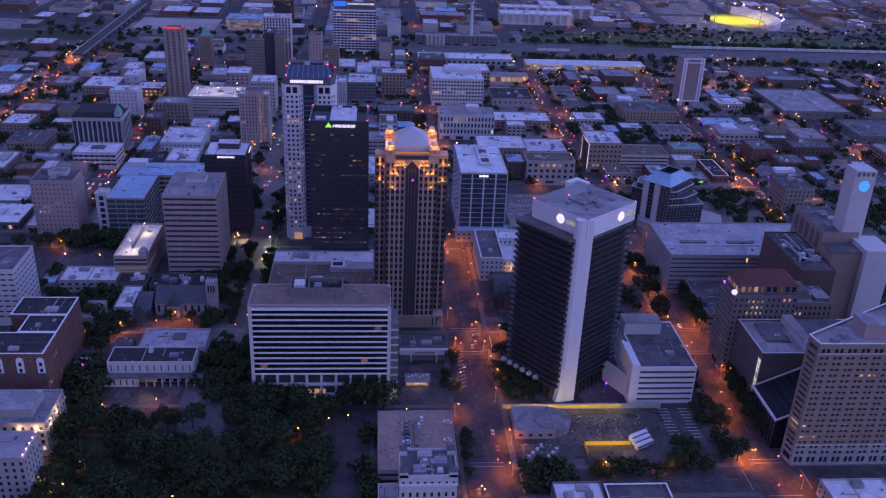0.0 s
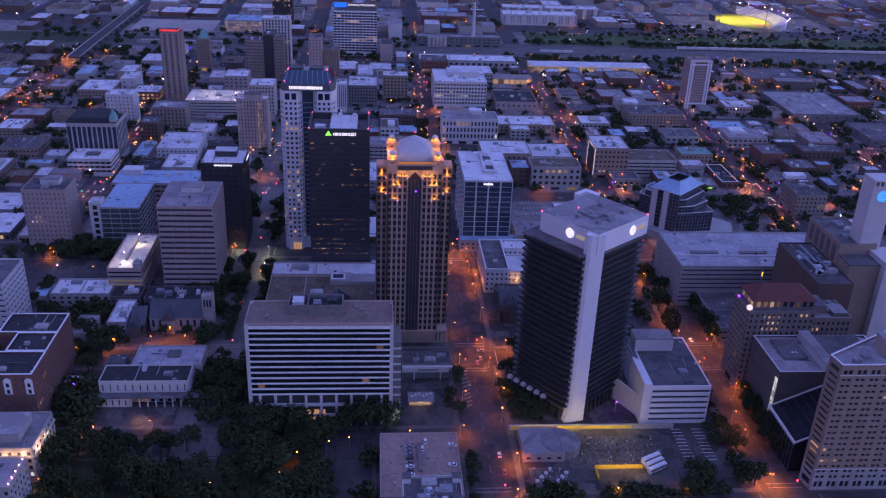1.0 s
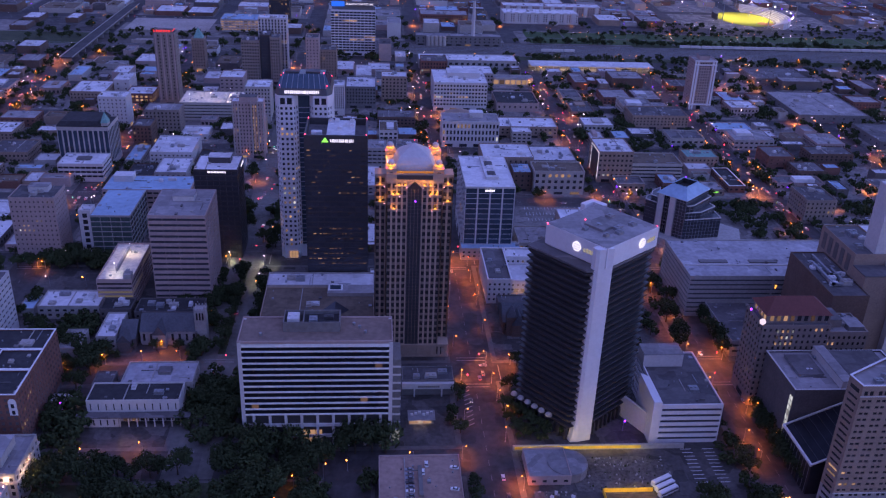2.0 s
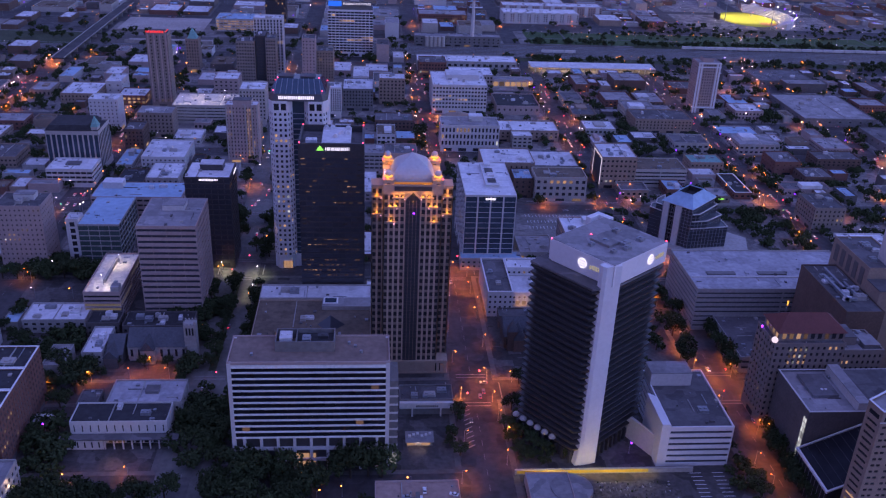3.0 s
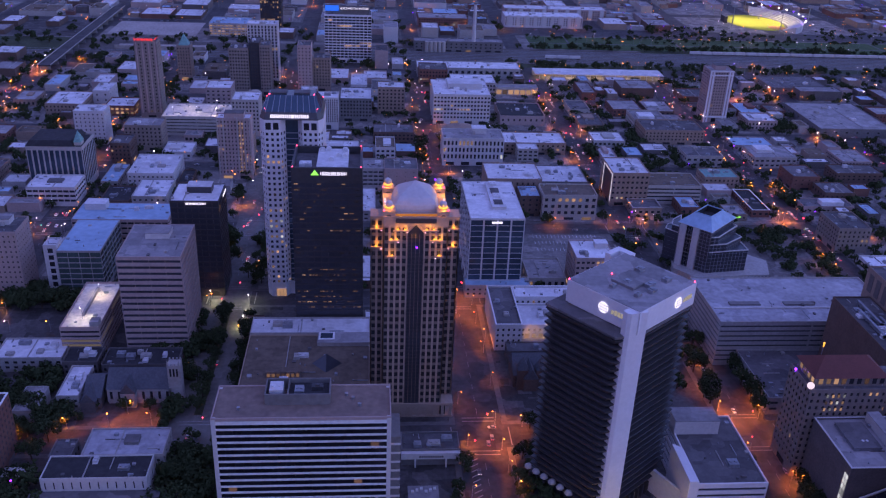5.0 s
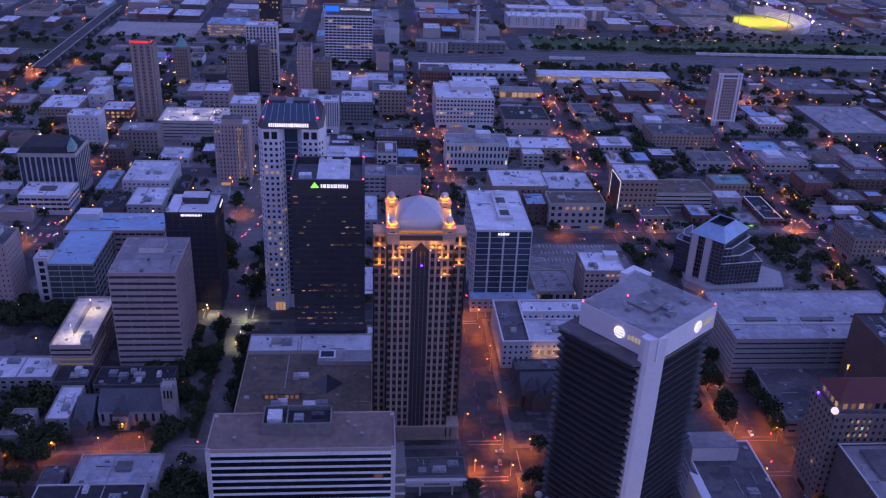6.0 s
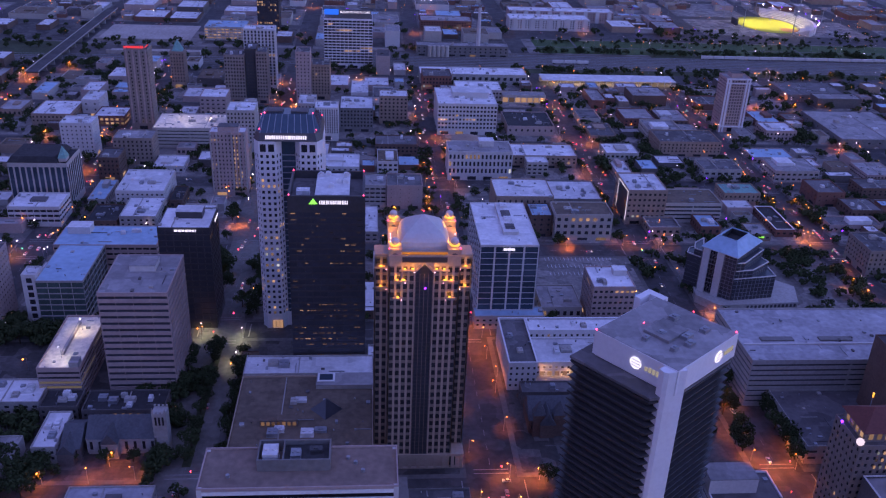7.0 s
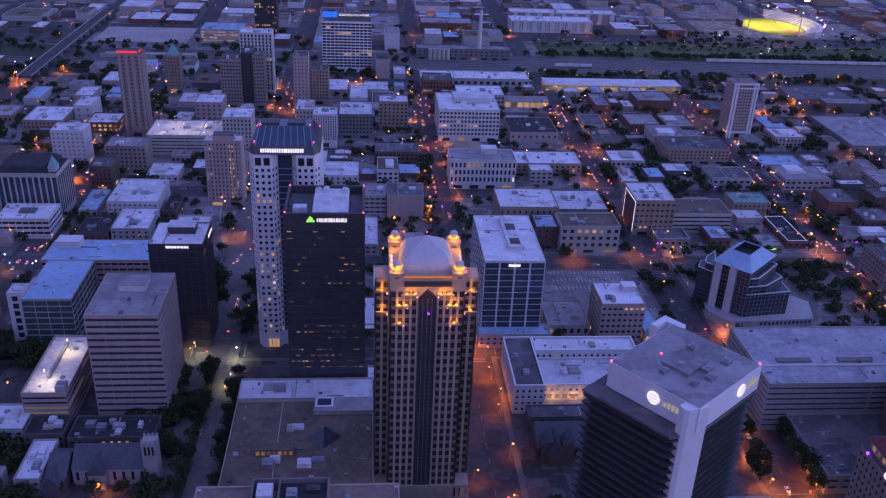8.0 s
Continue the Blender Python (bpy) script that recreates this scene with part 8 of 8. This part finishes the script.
for x0, x1, y0, y1 in YARDS:
    for _ in range(5):
        x, y = rng.uniform(x0, x1), rng.uniform(y0, y1)
        if free(x - 3, x + 3, y - 3, y + 3, 0) and TREES[0] < 1000:
            tree(rng.choice([0, 1, 2, 3]), x, y, rng.uniform(0.7, 1.1))

# trees in the gaps between far buildings and along the far streets
made = 0
for _ in range(9000):
    y = 640 + 680 * rng.random() ** 0.8
    x = rng.uniform(-0.36 * y - 60, 0.54 * y + 90)
    if made < 1500 and free(x - 2.5, x + 2.5, y - 2.5, y + 2.5, 0) and min(abs(x - q) for q in XS) > 8 and (min(abs(y - q) for q in YS) > 7) and rng.random() < (0.8 if x > 200 or x < -220 else 0.5):
        made += 1
        tree(rng.choice([0, 1, 2, 3]), x, y, rng.uniform(0.6, 1.15))
for _ in range(260):
    x, y = rng.choice([(rng.uniform(-560, 60), rng.uniform(1344, 1430)), (rng.uniform(-560, 200), rng.uniform(1400, 1560)), (rng.uniform(200, 900), rng.uniform(1404, 1425)), (rng.uniform(200, 900), rng.uniform(1500, 1580))])
    if in_reach(x, y, 0) and free(x - 3, x + 3, y - 3, y + 3, 0) and not (-352 < x < -226 and 1355 < y < 1392):
        tree(rng.choice([0, 1, 2]), x, y, rng.uniform(0.7, 1.3))
# all joined trees take the lighter leaf colour, in place of haze
tagged(new("city_trees", WOODS.data("city_trees", "bark", "leaves")), "many dark leafy trees among the far streets", "trees", kind="stuff")

# ---- street lamps ----
LAMPS = {}
POSTS = [0]
FAR_LAMPS = {}


def lamp_form(kind):
    p, h = Mesh(), Mesh()
    p.drum(0, 0, 0.14, 0, 8.6, 0.08, 7)
    p.box(-0.06, 0.06, -1.9, 0.05, 8.4, 8.55)
    p.drum(0, 0, 0.3, 0, 0.5, 0.2, 7)
    h.ball(0, -1.9, 8.35, {"sodium": 0.32, "lamp_purple": 0.5, "lamp_white": 0.26}[kind], 8)
    LAMPS[kind] = (p.data("street_lamp", "metal_grey"), h.data("lamp_head", kind))


for kind in ("sodium", "lamp_purple", "lamp_white"):
    lamp_form(kind)


def street_lamp(x, y, rz=0, kind="sodium", power=0.0, z=0.03, color=(1.0, 0.235, 0.02)):
    POSTS[0] += 1
    if POSTS[0] > 290:
        mt = pose(x, y, z, 0, 0, rz)
        for d, mi in zip(LAMPS[kind], (0, 1)):
            g = FAR_LAMPS.setdefault(kind, Mesh())
            n = len(g.v)
            g.v += [tuple(mt @ v.co) for v in d.vertices]
            g.f += [tuple(n + i for i in p.vertices) for p in d.polygons]
            g.m += [mi] * len(d.polygons)
        if power:
            wash(x, y, z + 7.7, power, color, 1.0, 160)
        return
    ob = new("street_lamp", LAMPS[kind][0])
    ob.matrix_basis = pose(x, y, z, 0, 0, rz)
    tagged(ob, {"sodium": "street lamp with a glowing orange head", "lamp_purple": "street lamp with a violet-tinted lamp head", "lamp_white": "lamp post with a small pale glowing head"}[kind], "street lamp", "street lamps")
    c = new("lamp_head", LAMPS[kind][1])
    c.parent = ob
    if power:
        d = Matrix.Rotation(radians(rz), 4, 'Z') @ Vector((0, -1.9, 0))
        wash(x + d.x, y + d.y, z + 7.7, power, color, 1.0, 160)


LINES = {60: (345, 1260), 212: (340, 1260), 365: (600, 1260), -95: (470, 1260), -250: (500, 1260), -405: (900, 1260), 520: (850, 1260)}
for x, (ya, yb) in LINES.items():
    side = 1
    for k, y in enumerate(range(ya + 8, yb, 42)):
        if any(abs(y - q) < 8 for q in YS):
            y += 14
        side = -side
        if in_reach(x, y, 10) and (x, y // 100) != (-95, 9) and not (x in (60, 212) and y < 690):
            street_lamp(x + side * 13.6, y, 90 if side < 0 else -90, "sodium", (8000 if y < 820 else 10000) if (x in (212, 365, -405, 520) or y > 700) and (k % 2 == 0 or x in (60, -95) and y > 820) or x == 212 and y < 700 else 0)
# lamps that pool orange light on the streets: x, y, strength
POOLS = [(52, 492, 0.8), (50, 530, 0.2), (71, 548, 0.17), (50, 566, 0.17), (71, 584, 0.2), (49, 604, 0.25), (71, 470, 0.2), (50, 450, 0.16), (71, 432, 0.16), (69, 510, 0.8), (84, 508, 0.7), (70, 488, 0.7), (58, 652, 1.0), (54, 630, 0.5), (75, 392, 0.8), (72, 366, 0.7), (54, 350, 0.8), (225, 493, 1.3), (202, 506, 1.2), (221, 512, 1.1), (203, 480, 0.9), (221, 455, 0.7), (204, 430, 0.7), (221, 395, 0.7), (204, 372, 0.7), (70, 620, 0.8), (52, 640, 0.8), (70, 645, 0.7), (200, 640, 1.2), (226, 644, 1.3), (200, 600, 1.0), (206, 570, 1.0),
         (200, 545, 0.7), (221, 470, 0.6), (218, 425, 0.5), (203, 372, 0.8), (222, 352, 0.8), (157, 367, 0.5), (120, 367, 0.4), (186, 594, 1.0), (176, 620, 1.0), (196, 664, 1.0), (233, 668, 0.9), (-172, 609, 0.5), (-244, 640, 0.7), (-200, 506, 0.6), (-140, 511, 0.42), (-118, 513, 0.35), (-162, 511, 0.5), (-186, 503, 0.5), (-133, 523.5, 0.45), (-150, 418, 0.4), (-120, 424, 0.3), (74, 600, 0.5), (74, 455, 0.3), (46, 418, 0.4), (215, 455, 0.7), (205, 410, 0.6), (228, 530, 0.8), (200, 520, 0.9),
         (355, 789, 1.6), (353, 810, 1.3), (352, 708, 0.7), (160, 751, 0.2), (326, 764, 0.9), (356, 740, 0.7), (411, 761, 1.4), (319, 842, 1.0), (376, 860, 0.8), (233, 785, 0.7), (152, 778, 0.8), (219, 831, 0.6), (408, 1060, 1.8), (383, 1140, 1.6), (291, 1085, 1.5), (459, 1161, 1.8), (500, 1150, 1.5), (430, 1140, 1.2),
         (490, 1010, 1.2), (506, 960, 1.2), (19, 839, 1.4), (30, 896, 0.8), (52, 924, 1.0), (70, 1030, 1.5), (66, 1100, 1.2), (-11, 1251, 2.2), (10, 1290, 1.5), (-409, 1225, 2.0), (-374, 1277, 2.0), (-302, 1232, 1.8), (-389, 1021, 2.0), (-395, 1080, 1.6), (-400, 970, 1.4), (-302, 894, 1.2), (-262, 930, 1.4), (-240, 1016, 1.0),
         (-126, 1217, 1.5), (-405, 1300, 1.2), (-398, 1380, 1.0), (-404, 1450, 1.0), (-402, 1540, 1.2), (-60, 1290, 1.0), (40, 1300, 1.2), (60, 1440, 1.4), (62, 1520, 1.4), (212, 1530, 1.4), (-95, 1470, 1.2), (-300, 1450, 0.8), (150, 1540, 1.4), (330, 1545, 1.2), (470, 1545, 1.2), (-180, 1545, 1.3), (300, 1690, 1.5), (100, 1690, 1.5), (500, 1690, 1.2), (-100, 1690, 1.4), (-350, 1690, 1.4), (20, 1600, 1.4), (440, 1600, 1.2), (-220, 1290, 1.0), (140, 1300, 1.0), (620, 1300, 1.0), (700, 1200, 1.2), (-480, 1150, 1.2), (-320, 1020, 1.0), (-270, 1150, 1.2), (-180, 1100, 0.8), (130, 1130, 1.0), (340, 1030, 1.0), (440, 960, 1.0), (150, 1000, 0.8), (-30, 940, 0.8), (420, 900, 1.0), (600, 1060, 1.2), (-90, 1140, 1.2), (210, 1150, 1.4), (222, 1020, 1.2), (260, 1120, 1.2), (330, 1135, 1.2), (580, 1140, 1.5), (540, 1240, 1.5), (-330, 1150, 1.5), (-85, 906, 0.5), (470, 800, 1.2), (530, 900, 1.2)]
for k, (x, y, p) in enumerate(POOLS):
    if y > 640 and not free(x - 3, x + 3, y - 3, y + 3, 0):
        continue
    street_lamp(x, y, (k * 67) % 360, "sodium", (12500 if y < 700 else 15000 if x < -280 else 12000) * p, 8.6 if -410 < x < -394 and y > 1235 and y < 1600 else 0.03)
# two made-up posts on the garage deck, added to brighten it
for x, y in ((-174, 592), (-171, 622)):
    street_lamp(x, y, 0, "lamp_white", 2600, 21.0, (1.0, 0.86, 0.48))
for x, y in ((-82, 646), (-108, 652), (-82, 618)):
    street_lamp(x, y, 0, "lamp_white", 5000, 0.03, (0.95, 1.0, 0.5))
for x, y in ((-200, 1004), (-178, 1010), (-156, 1004), (-190, 1030), (-160, 1030)):
    street_lamp(x, y, 0, "lamp_white", 1800, 19.5, (1.0, 0.84, 0.48))
for x, y in ((160, 1184), (178, 1192), (196, 1184)):
    street_lamp(x, y, 0, "lamp_white", 9000, 0.03, (1.0, 0.8, 0.4))
for x, y in ((112, 436), (138, 440), (-172, 462), (25, 343), (-40, 860), (-290, 905), (420, 1540), (70, 1620), (88, 1622)):
    street_lamp(x, y, 0, "lamp_purple", 900, color=(0.35, 0.1, 1.0))
for k, (x, y) in enumerate(((-150, 352), (-146, 372), (-140, 392), (-118, 384), (-100, 362), (-80, 372), (-75, 388), (-62, 360), (-50, 380), (-40, 395), (-26, 404), (-30, 372), (-120, 350), (-95, 345), (-168, 402), (-165, 380), (-60, 398), (-34, 416), (-14, 410), (20, 414))):
    street_lamp(x, y, rng.uniform(0, 360), "sodium", 900 if k % 2 else 0)
for _ in range(60):
    x, y = rng.uniform(245, 920), rng.uniform(1412, 1496)
    if in_reach(x, y, 0):
        street_lamp(x, y, rng.uniform(0, 360), rng.choice(["lamp_white", "sodium"]))
for _ in range(620):
    x, y = rng.uniform(-700, 1250), rng.uniform(1500, 2120)
    if in_reach(x, y, 0):
        street_lamp(x, y, rng.uniform(0, 360), rng.choice(["sodium", "sodium", "lamp_white", "lamp_purple" if rng.random() < 0.3 else "sodium"]))
for _ in range(600):
    y = 640 + 680 * rng.random() ** 0.7
    if rng.random() < 0.5:
        x = rng.choice(XS[1:10]) + rng.choice([-12.5, 12.5])
    else:
        x = rng.uniform(-0.36 * y - 60, 0.54 * y + 90)
    if in_reach(x, y, 0) and free(x - 1, x + 1, y - 1, y + 1, 0):
        street_lamp(x, y, rng.uniform(0, 360), rng.choice(["sodium", "sodium", "sodium", "lamp_white", "lamp_purple" if rng.random() < 0.2 else "lamp_white"]))
for k, (x0, x1, y0, y1) in enumerate(LOTS):
    if y0 < 1500:
        street_lamp((x0 + x1) / 2, (y0 + y1) / 2, rng.uniform(0, 360), rng.choice(["sodium", "sodium", "lamp_white"]), 0)

for kind, g in FAR_LAMPS.items():
    tagged(new("distant_lamps", g.data("distant_lamps", "metal_grey", kind)), "scattered lamp posts glowing in far streets", "street lamps", kind="stuff")

SIG = {}
for nm in ("red_beacon", "go_green"):
    p, hd, le = Mesh(), Mesh(), Mesh()
    p.drum(0, 0, 0.12, 0, 6.4, 0.09, 6)
    p.box(-0.07, 0.07, -7.5, 0, 6.1, 6.25)
    hd.box(-0.3, 0.3, -7.5, -7.1, 5.2, 6.3)
    le.ball(0, -7.52, 6.0, 0.42, 8)
    SIG[nm] = (p.data("traffic_signal", "metal_dark"), hd.data("signal_head", "yellow_paint"), le.data("signal_lens", nm))
for x in XS[2:8]:
    for q in YS[1:8]:
        if in_reach(x, q, 0) and not (x < 50 and q < 450):
            for dx, dy, rz, nm in ((12.2, 11.5, -90, "red_beacon"), (-12.2, -11.5, 90, "red_beacon" if (x + q) % 3 else "go_green")):
                ob = new("traffic_signal", SIG[nm][0])
                ob.matrix_basis = pose(x + dx, q + dy, 0.03, 0, 0, rz)
                tagged(ob, "traffic signal on a mast arm showing " + ("red" if nm == "red_beacon" else "green"), "traffic light", "traffic signals")
                for part_name, d in (("signal_head", SIG[nm][1]), ("signal_lens", SIG[nm][2])):
                    c = new(part_name, d)
                    c.parent = ob

# ---- cars ----
def car_form(mat):
    b, g, tl, hl = Mesh(), Mesh(), Mesh(), Mesh()
    b.box(-0.9, 0.9, -2.2, 2.2, 0.35, 0.85)
    b.prism([(-0.85, -1.7), (0.85, -1.7), (0.85, 1.0), (-0.85, 1.0)], 0.85, 0.9)
    b.box(-0.66, 0.66, -1.1, 0.3, 1.38, 1.45)
    for x in (-0.8, 0.6):
        for y in (-1.75, 1.15):
            b.box(x, x + 0.2, y, y + 0.6, 0.05, 0.6)
    g.prism([(-0.82, -1.65), (0.82, -1.65), (0.82, 0.95), (-0.82, 0.95)], 0.9, 1.38, [(-0.64, -1.1), (0.64, -1.1), (0.64, 0.3), (-0.64, 0.3)])
    for x in (-0.72, 0.42):
        tl.box(x, x + 0.3, -2.26, -2.18, 0.6, 0.8)
        hl.box(x, x + 0.3, 2.18, 2.26, 0.55, 0.75)
    return b.data("car", mat), g.data("cabin_glass", "glass_black"), tl.data("tail_light", "tail_light"), hl.data("head_light", "head_light")


CARS = {"grey": car_form("car_paint"), "white": car_form("car_white")}


def car(x, y, rz, shade="grey", on=True, z=-0.02):
    b, g, tl, hl = CARS[shade]
    ob = new("car", b)
    ob.matrix_basis = pose(x, y, z, 0, 0, rz)
    tagged(ob, ("white" if shade == "white" else "dark grey") + (" car with its lights on, in a street" if on else " parked car with its lights off"), "car", "cars")
    for nm, d in (("cabin_glass", g),) + ((("tail_light", tl), ("head_light", hl)) if on else ()):
        c = new(nm, d)
        c.parent = ob


FAR_CARS = Mesh()
rng = random.Random(19)
for _ in range(330):
    if rng.random() < 0.6:
        x, y, rz = rng.choice(XS[1:9]), rng.uniform(700, 1260), rng.choice([0, 180])
        x += 4 if rz == 0 else -4
    else:
        x, y, rz = rng.uniform(-500, 700), rng.choice(YS[4:] + [1545, 1690]), rng.choice([90, 270])
        y += 3.5 if rz == 90 else -3.5
    if in_reach(x, y, 0):
        mt = pose(x, y, 0.03, 0, 0, rz)
        for mi, d in enumerate(CARS["grey"]):
            n = len(FAR_CARS.v)
            FAR_CARS.v += [tuple(mt @ Vector((v.co.x, v.co.y, v.co.z + 0.4 * (mi > 1)))) for v in d.vertices]
            FAR_CARS.f += [tuple(n + i for i in p.vertices) for p in d.polygons]
            FAR_CARS.m += [mi] * len(d.polygons)
tagged(new("distant_cars", FAR_CARS.data("distant_cars", "car_paint", "glass_black", "tail_light", "head_light")), "many small cars with lights on in far streets", "cars", kind="stuff")
rng = random.Random(9)
for x in (60, 212, -95, 365, -250):
    for _ in range(9 if x in (60, -95) else 4):
        y = rng.uniform(520 if x == 60 else 480, 1250)
        if x in (212, 365, -250):
            y = rng.uniform(430, 1100)
        if in_reach(x, y, 0):
            s = rng.choice([-1, 1])
            car(x + s * rng.choice([2.5, 6]), y, 0 if s > 0 else 180, rng.choice(["grey", "white"]))
for x, y, rz, sh in ((66, 498, 0, "grey"), (67, 507, 90, "grey"), (63.5, 493, 0, "grey"), (66, 402, 0, "white"), (67, 388, 0, "grey"), (223.5, 437, 0, "grey"), (222.8, 408, 0, "grey"), (-103, 498, 180, "grey"), (-97, 503, 0, "white"), (56, 470, 180, "grey")):
    car(x, y, rz, sh)
for k in range(9):
    car(17.2, 398 - 3.2 * k, 90, rng.choice(["grey", "white", "grey"]), False, 9.5)
for x, y, rz in ((40, 399, 70), (39, 383, 80), (26, 402, 0), (24, 396, 0)):
    car(x, y, rz, "white", False, 9.5)
for x0, x1, y0, y1 in LOTS:
    if y0 < 1100 and free(x0, x1, y0, y1, -3):
        for k in range(int((x1 - x0) / 3.2)):
            if rng.random() < 0.35:
                car(x0 + 2 + k * 3.1, rng.choice([y0 + 5, (y0 + y1) / 2, y1 - 5]), rng.choice([0, 180]), rng.choice(["grey", "grey", "white"]), False, 0.22)

# ---- the cleared site with parked coaches ----
t = thing("site_wall", "long retaining wall with a yellow-lit face", "wall", 118, 424)
m = Mesh()
m.box(-44, 50, 0, 1.2, 0, 3.0)
m.part("wall", t, "concrete")
# the yellow light on the wall is put into this strip's colour
m = Mesh()
m.box(-43, 26, -0.12, -0.02, 0.9, 2.6)
m.part("painted_face", t, "yellow_paint")
for x in (82, 92, 102, 112, 122, 132, 140):
    wash(x, 421.5, 4.5, 600, (1.0, 0.75, 0.12), 0.4)
t = B("site_office", "low rounded site building with a grey roof", 78, 100, 396, 419, 5, "precast_tan", "roof_grey", 4, 5, 0.4, 0.5, 1, budget=6, units=0, shop=False)
m = Mesh()
m.drum(11, 0, 10.6, 0.1, 5.6, k=24)
m.part("rounded_end", t, "roof_grey")
for k in range(3):
    t = thing("coach", "white parked coach on a cleared site", "bus", 147 + 0.6 * k, 396 - 4.0 * k, 0.22, -62, "parked coaches")
    m = Mesh()
    m.box(-1.25, 1.25, -6, 6, 0.5, 3.3)
    m.box(-1.1, 1.1, -5.6, 5.6, 3.3, 3.5)
    m.part("body", t, "car_white")
    m = Mesh()
    m.box(-1.28, 1.28, -5.6, 5.6, 1.7, 2.6)
    m.part("window_band", t, "glass_black")
    for y in (-4, 3.6):
        m = Mesh()
        m.box(-1.27, 1.27, y - 0.5, y + 0.5, 0, 0.95)
        m.part("wheels", t, "rubber")
m = Mesh()
m.prism([(103, 391), (128, 388), (152, 394), (158, 410), (140, 418), (112, 417), (101, 408)], 0.1, 0.24)
m.prism([(80, 376), (99, 376), (102, 390), (80, 391.5)], 0.1, 0.23)
tagged(new("rubble_ground", m.data("rubble_ground", "rubble")), "dark churned rubble ground of a cleared site", "ground", kind="structure")
m = Mesh()
rng = random.Random(31)
for k in range(340):
    x, y = (rng.uniform(104, 154), rng.uniform(391, 417)) if k < 260 else (rng.uniform(81, 101), rng.uniform(377, 391))
    w, d, hh = rng.uniform(0.2, 1.0), rng.uniform(0.2, 1.0), rng.uniform(0.15, 0.9)
    m.prism([(x - w, y - d * 0.4), (x + w * 0.3, y - d), (x + w, y + d * 0.5), (x - w * 0.2, y + d)], 0.15, 0.2 + hh, [(x - w * 0.4, y - d * 0.2), (x + w * 0.2, y - d * 0.4), (x + w * 0.5, y + d * 0.2), (x, y + d * 0.5)], rng.choice([0, 0, 0, 1, 2]))
tagged(new("rubble_heaps", m.data("rubble_heaps", "rubble", "leaves_dark", "concrete")), "scattered rubble, weeds and broken concrete", "rubble", kind="stuff")
for k in range(7):
    t = thing("crate", "pale crate standing in a dark yard", "crate", 83 + 2.7 * k, 380 + 3.1 * ((k * 5) % 4), 0.2, 25 * k, "crates in the yard")
    m = Mesh()
    m.box(-0.9, 0.9, -0.7, 0.7, 0.12, 1.2)
    m.part("box", t, "white_paint")
    m = Mesh()
    m.box(-1.0, 1.0, -0.8, 0.8, 1.2, 1.3)
    m.box(-0.9, -0.5, -0.8, 0.8, 0, 0.12)
    m.box(0.5, 0.9, -0.8, 0.8, 0, 0.12)
    m.part("lid", t, "concrete_white")
t = thing("yellow_barrier", "long yellow site barrier", "barrier", 133, 390, 0.2)
m = Mesh()
m.box(-18, 8, -0.2, 0.2, 0, 2.4)
m.box(-18, -17.6, -9, 0, 0, 2.4)
m.part("panel", t, "yellow_paint")
for x in (114, 122, 130):
    wash(x + 6, 387.5, 5, 900, (1.0, 0.65, 0.15), 0.4)
m = Mesh()
for k in range(10):
    m.box(166, 172, 396 + k * 3.0, 396.3 + k * 3.0, 0.2, 0.26)
    m.box(178, 184, 396 + k * 3.0, 396.3 + k * 3.0, 0.2, 0.26)
for k in range(18):
    for y in (733, 745, 757):
        m.box(131 + k * 3.0, 131.25 + k * 3.0, y - 2.6, y + 2.6, 0.2, 0.26)
tagged(new("parking_lines", m.data("parking_lines", "white_paint")), "worn white parking bay lines on asphalt", "road marking", kind="structure")
# park paths and the road beside the park
m = Mesh()
for a in range(5):
    an = a * 1.256 + 0.4
    c, s = math.cos(an), math.sin(an)
    m.prism([(-117.6 + s * 1.4, 397 - c * 1.4), (-117.6 + c * 24 + s * 1.4, 397 + s * 16 - c * 1.4), (-117.6 + c * 24 - s * 1.4, 397 + s * 16 + c * 1.4), (-117.6 - s * 1.4, 397 + c * 1.4)], 0.2, 0.26 + a * 0.004)
m.drum(-117.6, 397, 6, 0.2, 0.3, k=20)
m.box(-106, -90, 404.2, 426, 0.0, 0.2)
tagged(new("park_path", m.data("park_path", "pavement")), "pale concrete paths meeting in the park", "path", kind="structure")
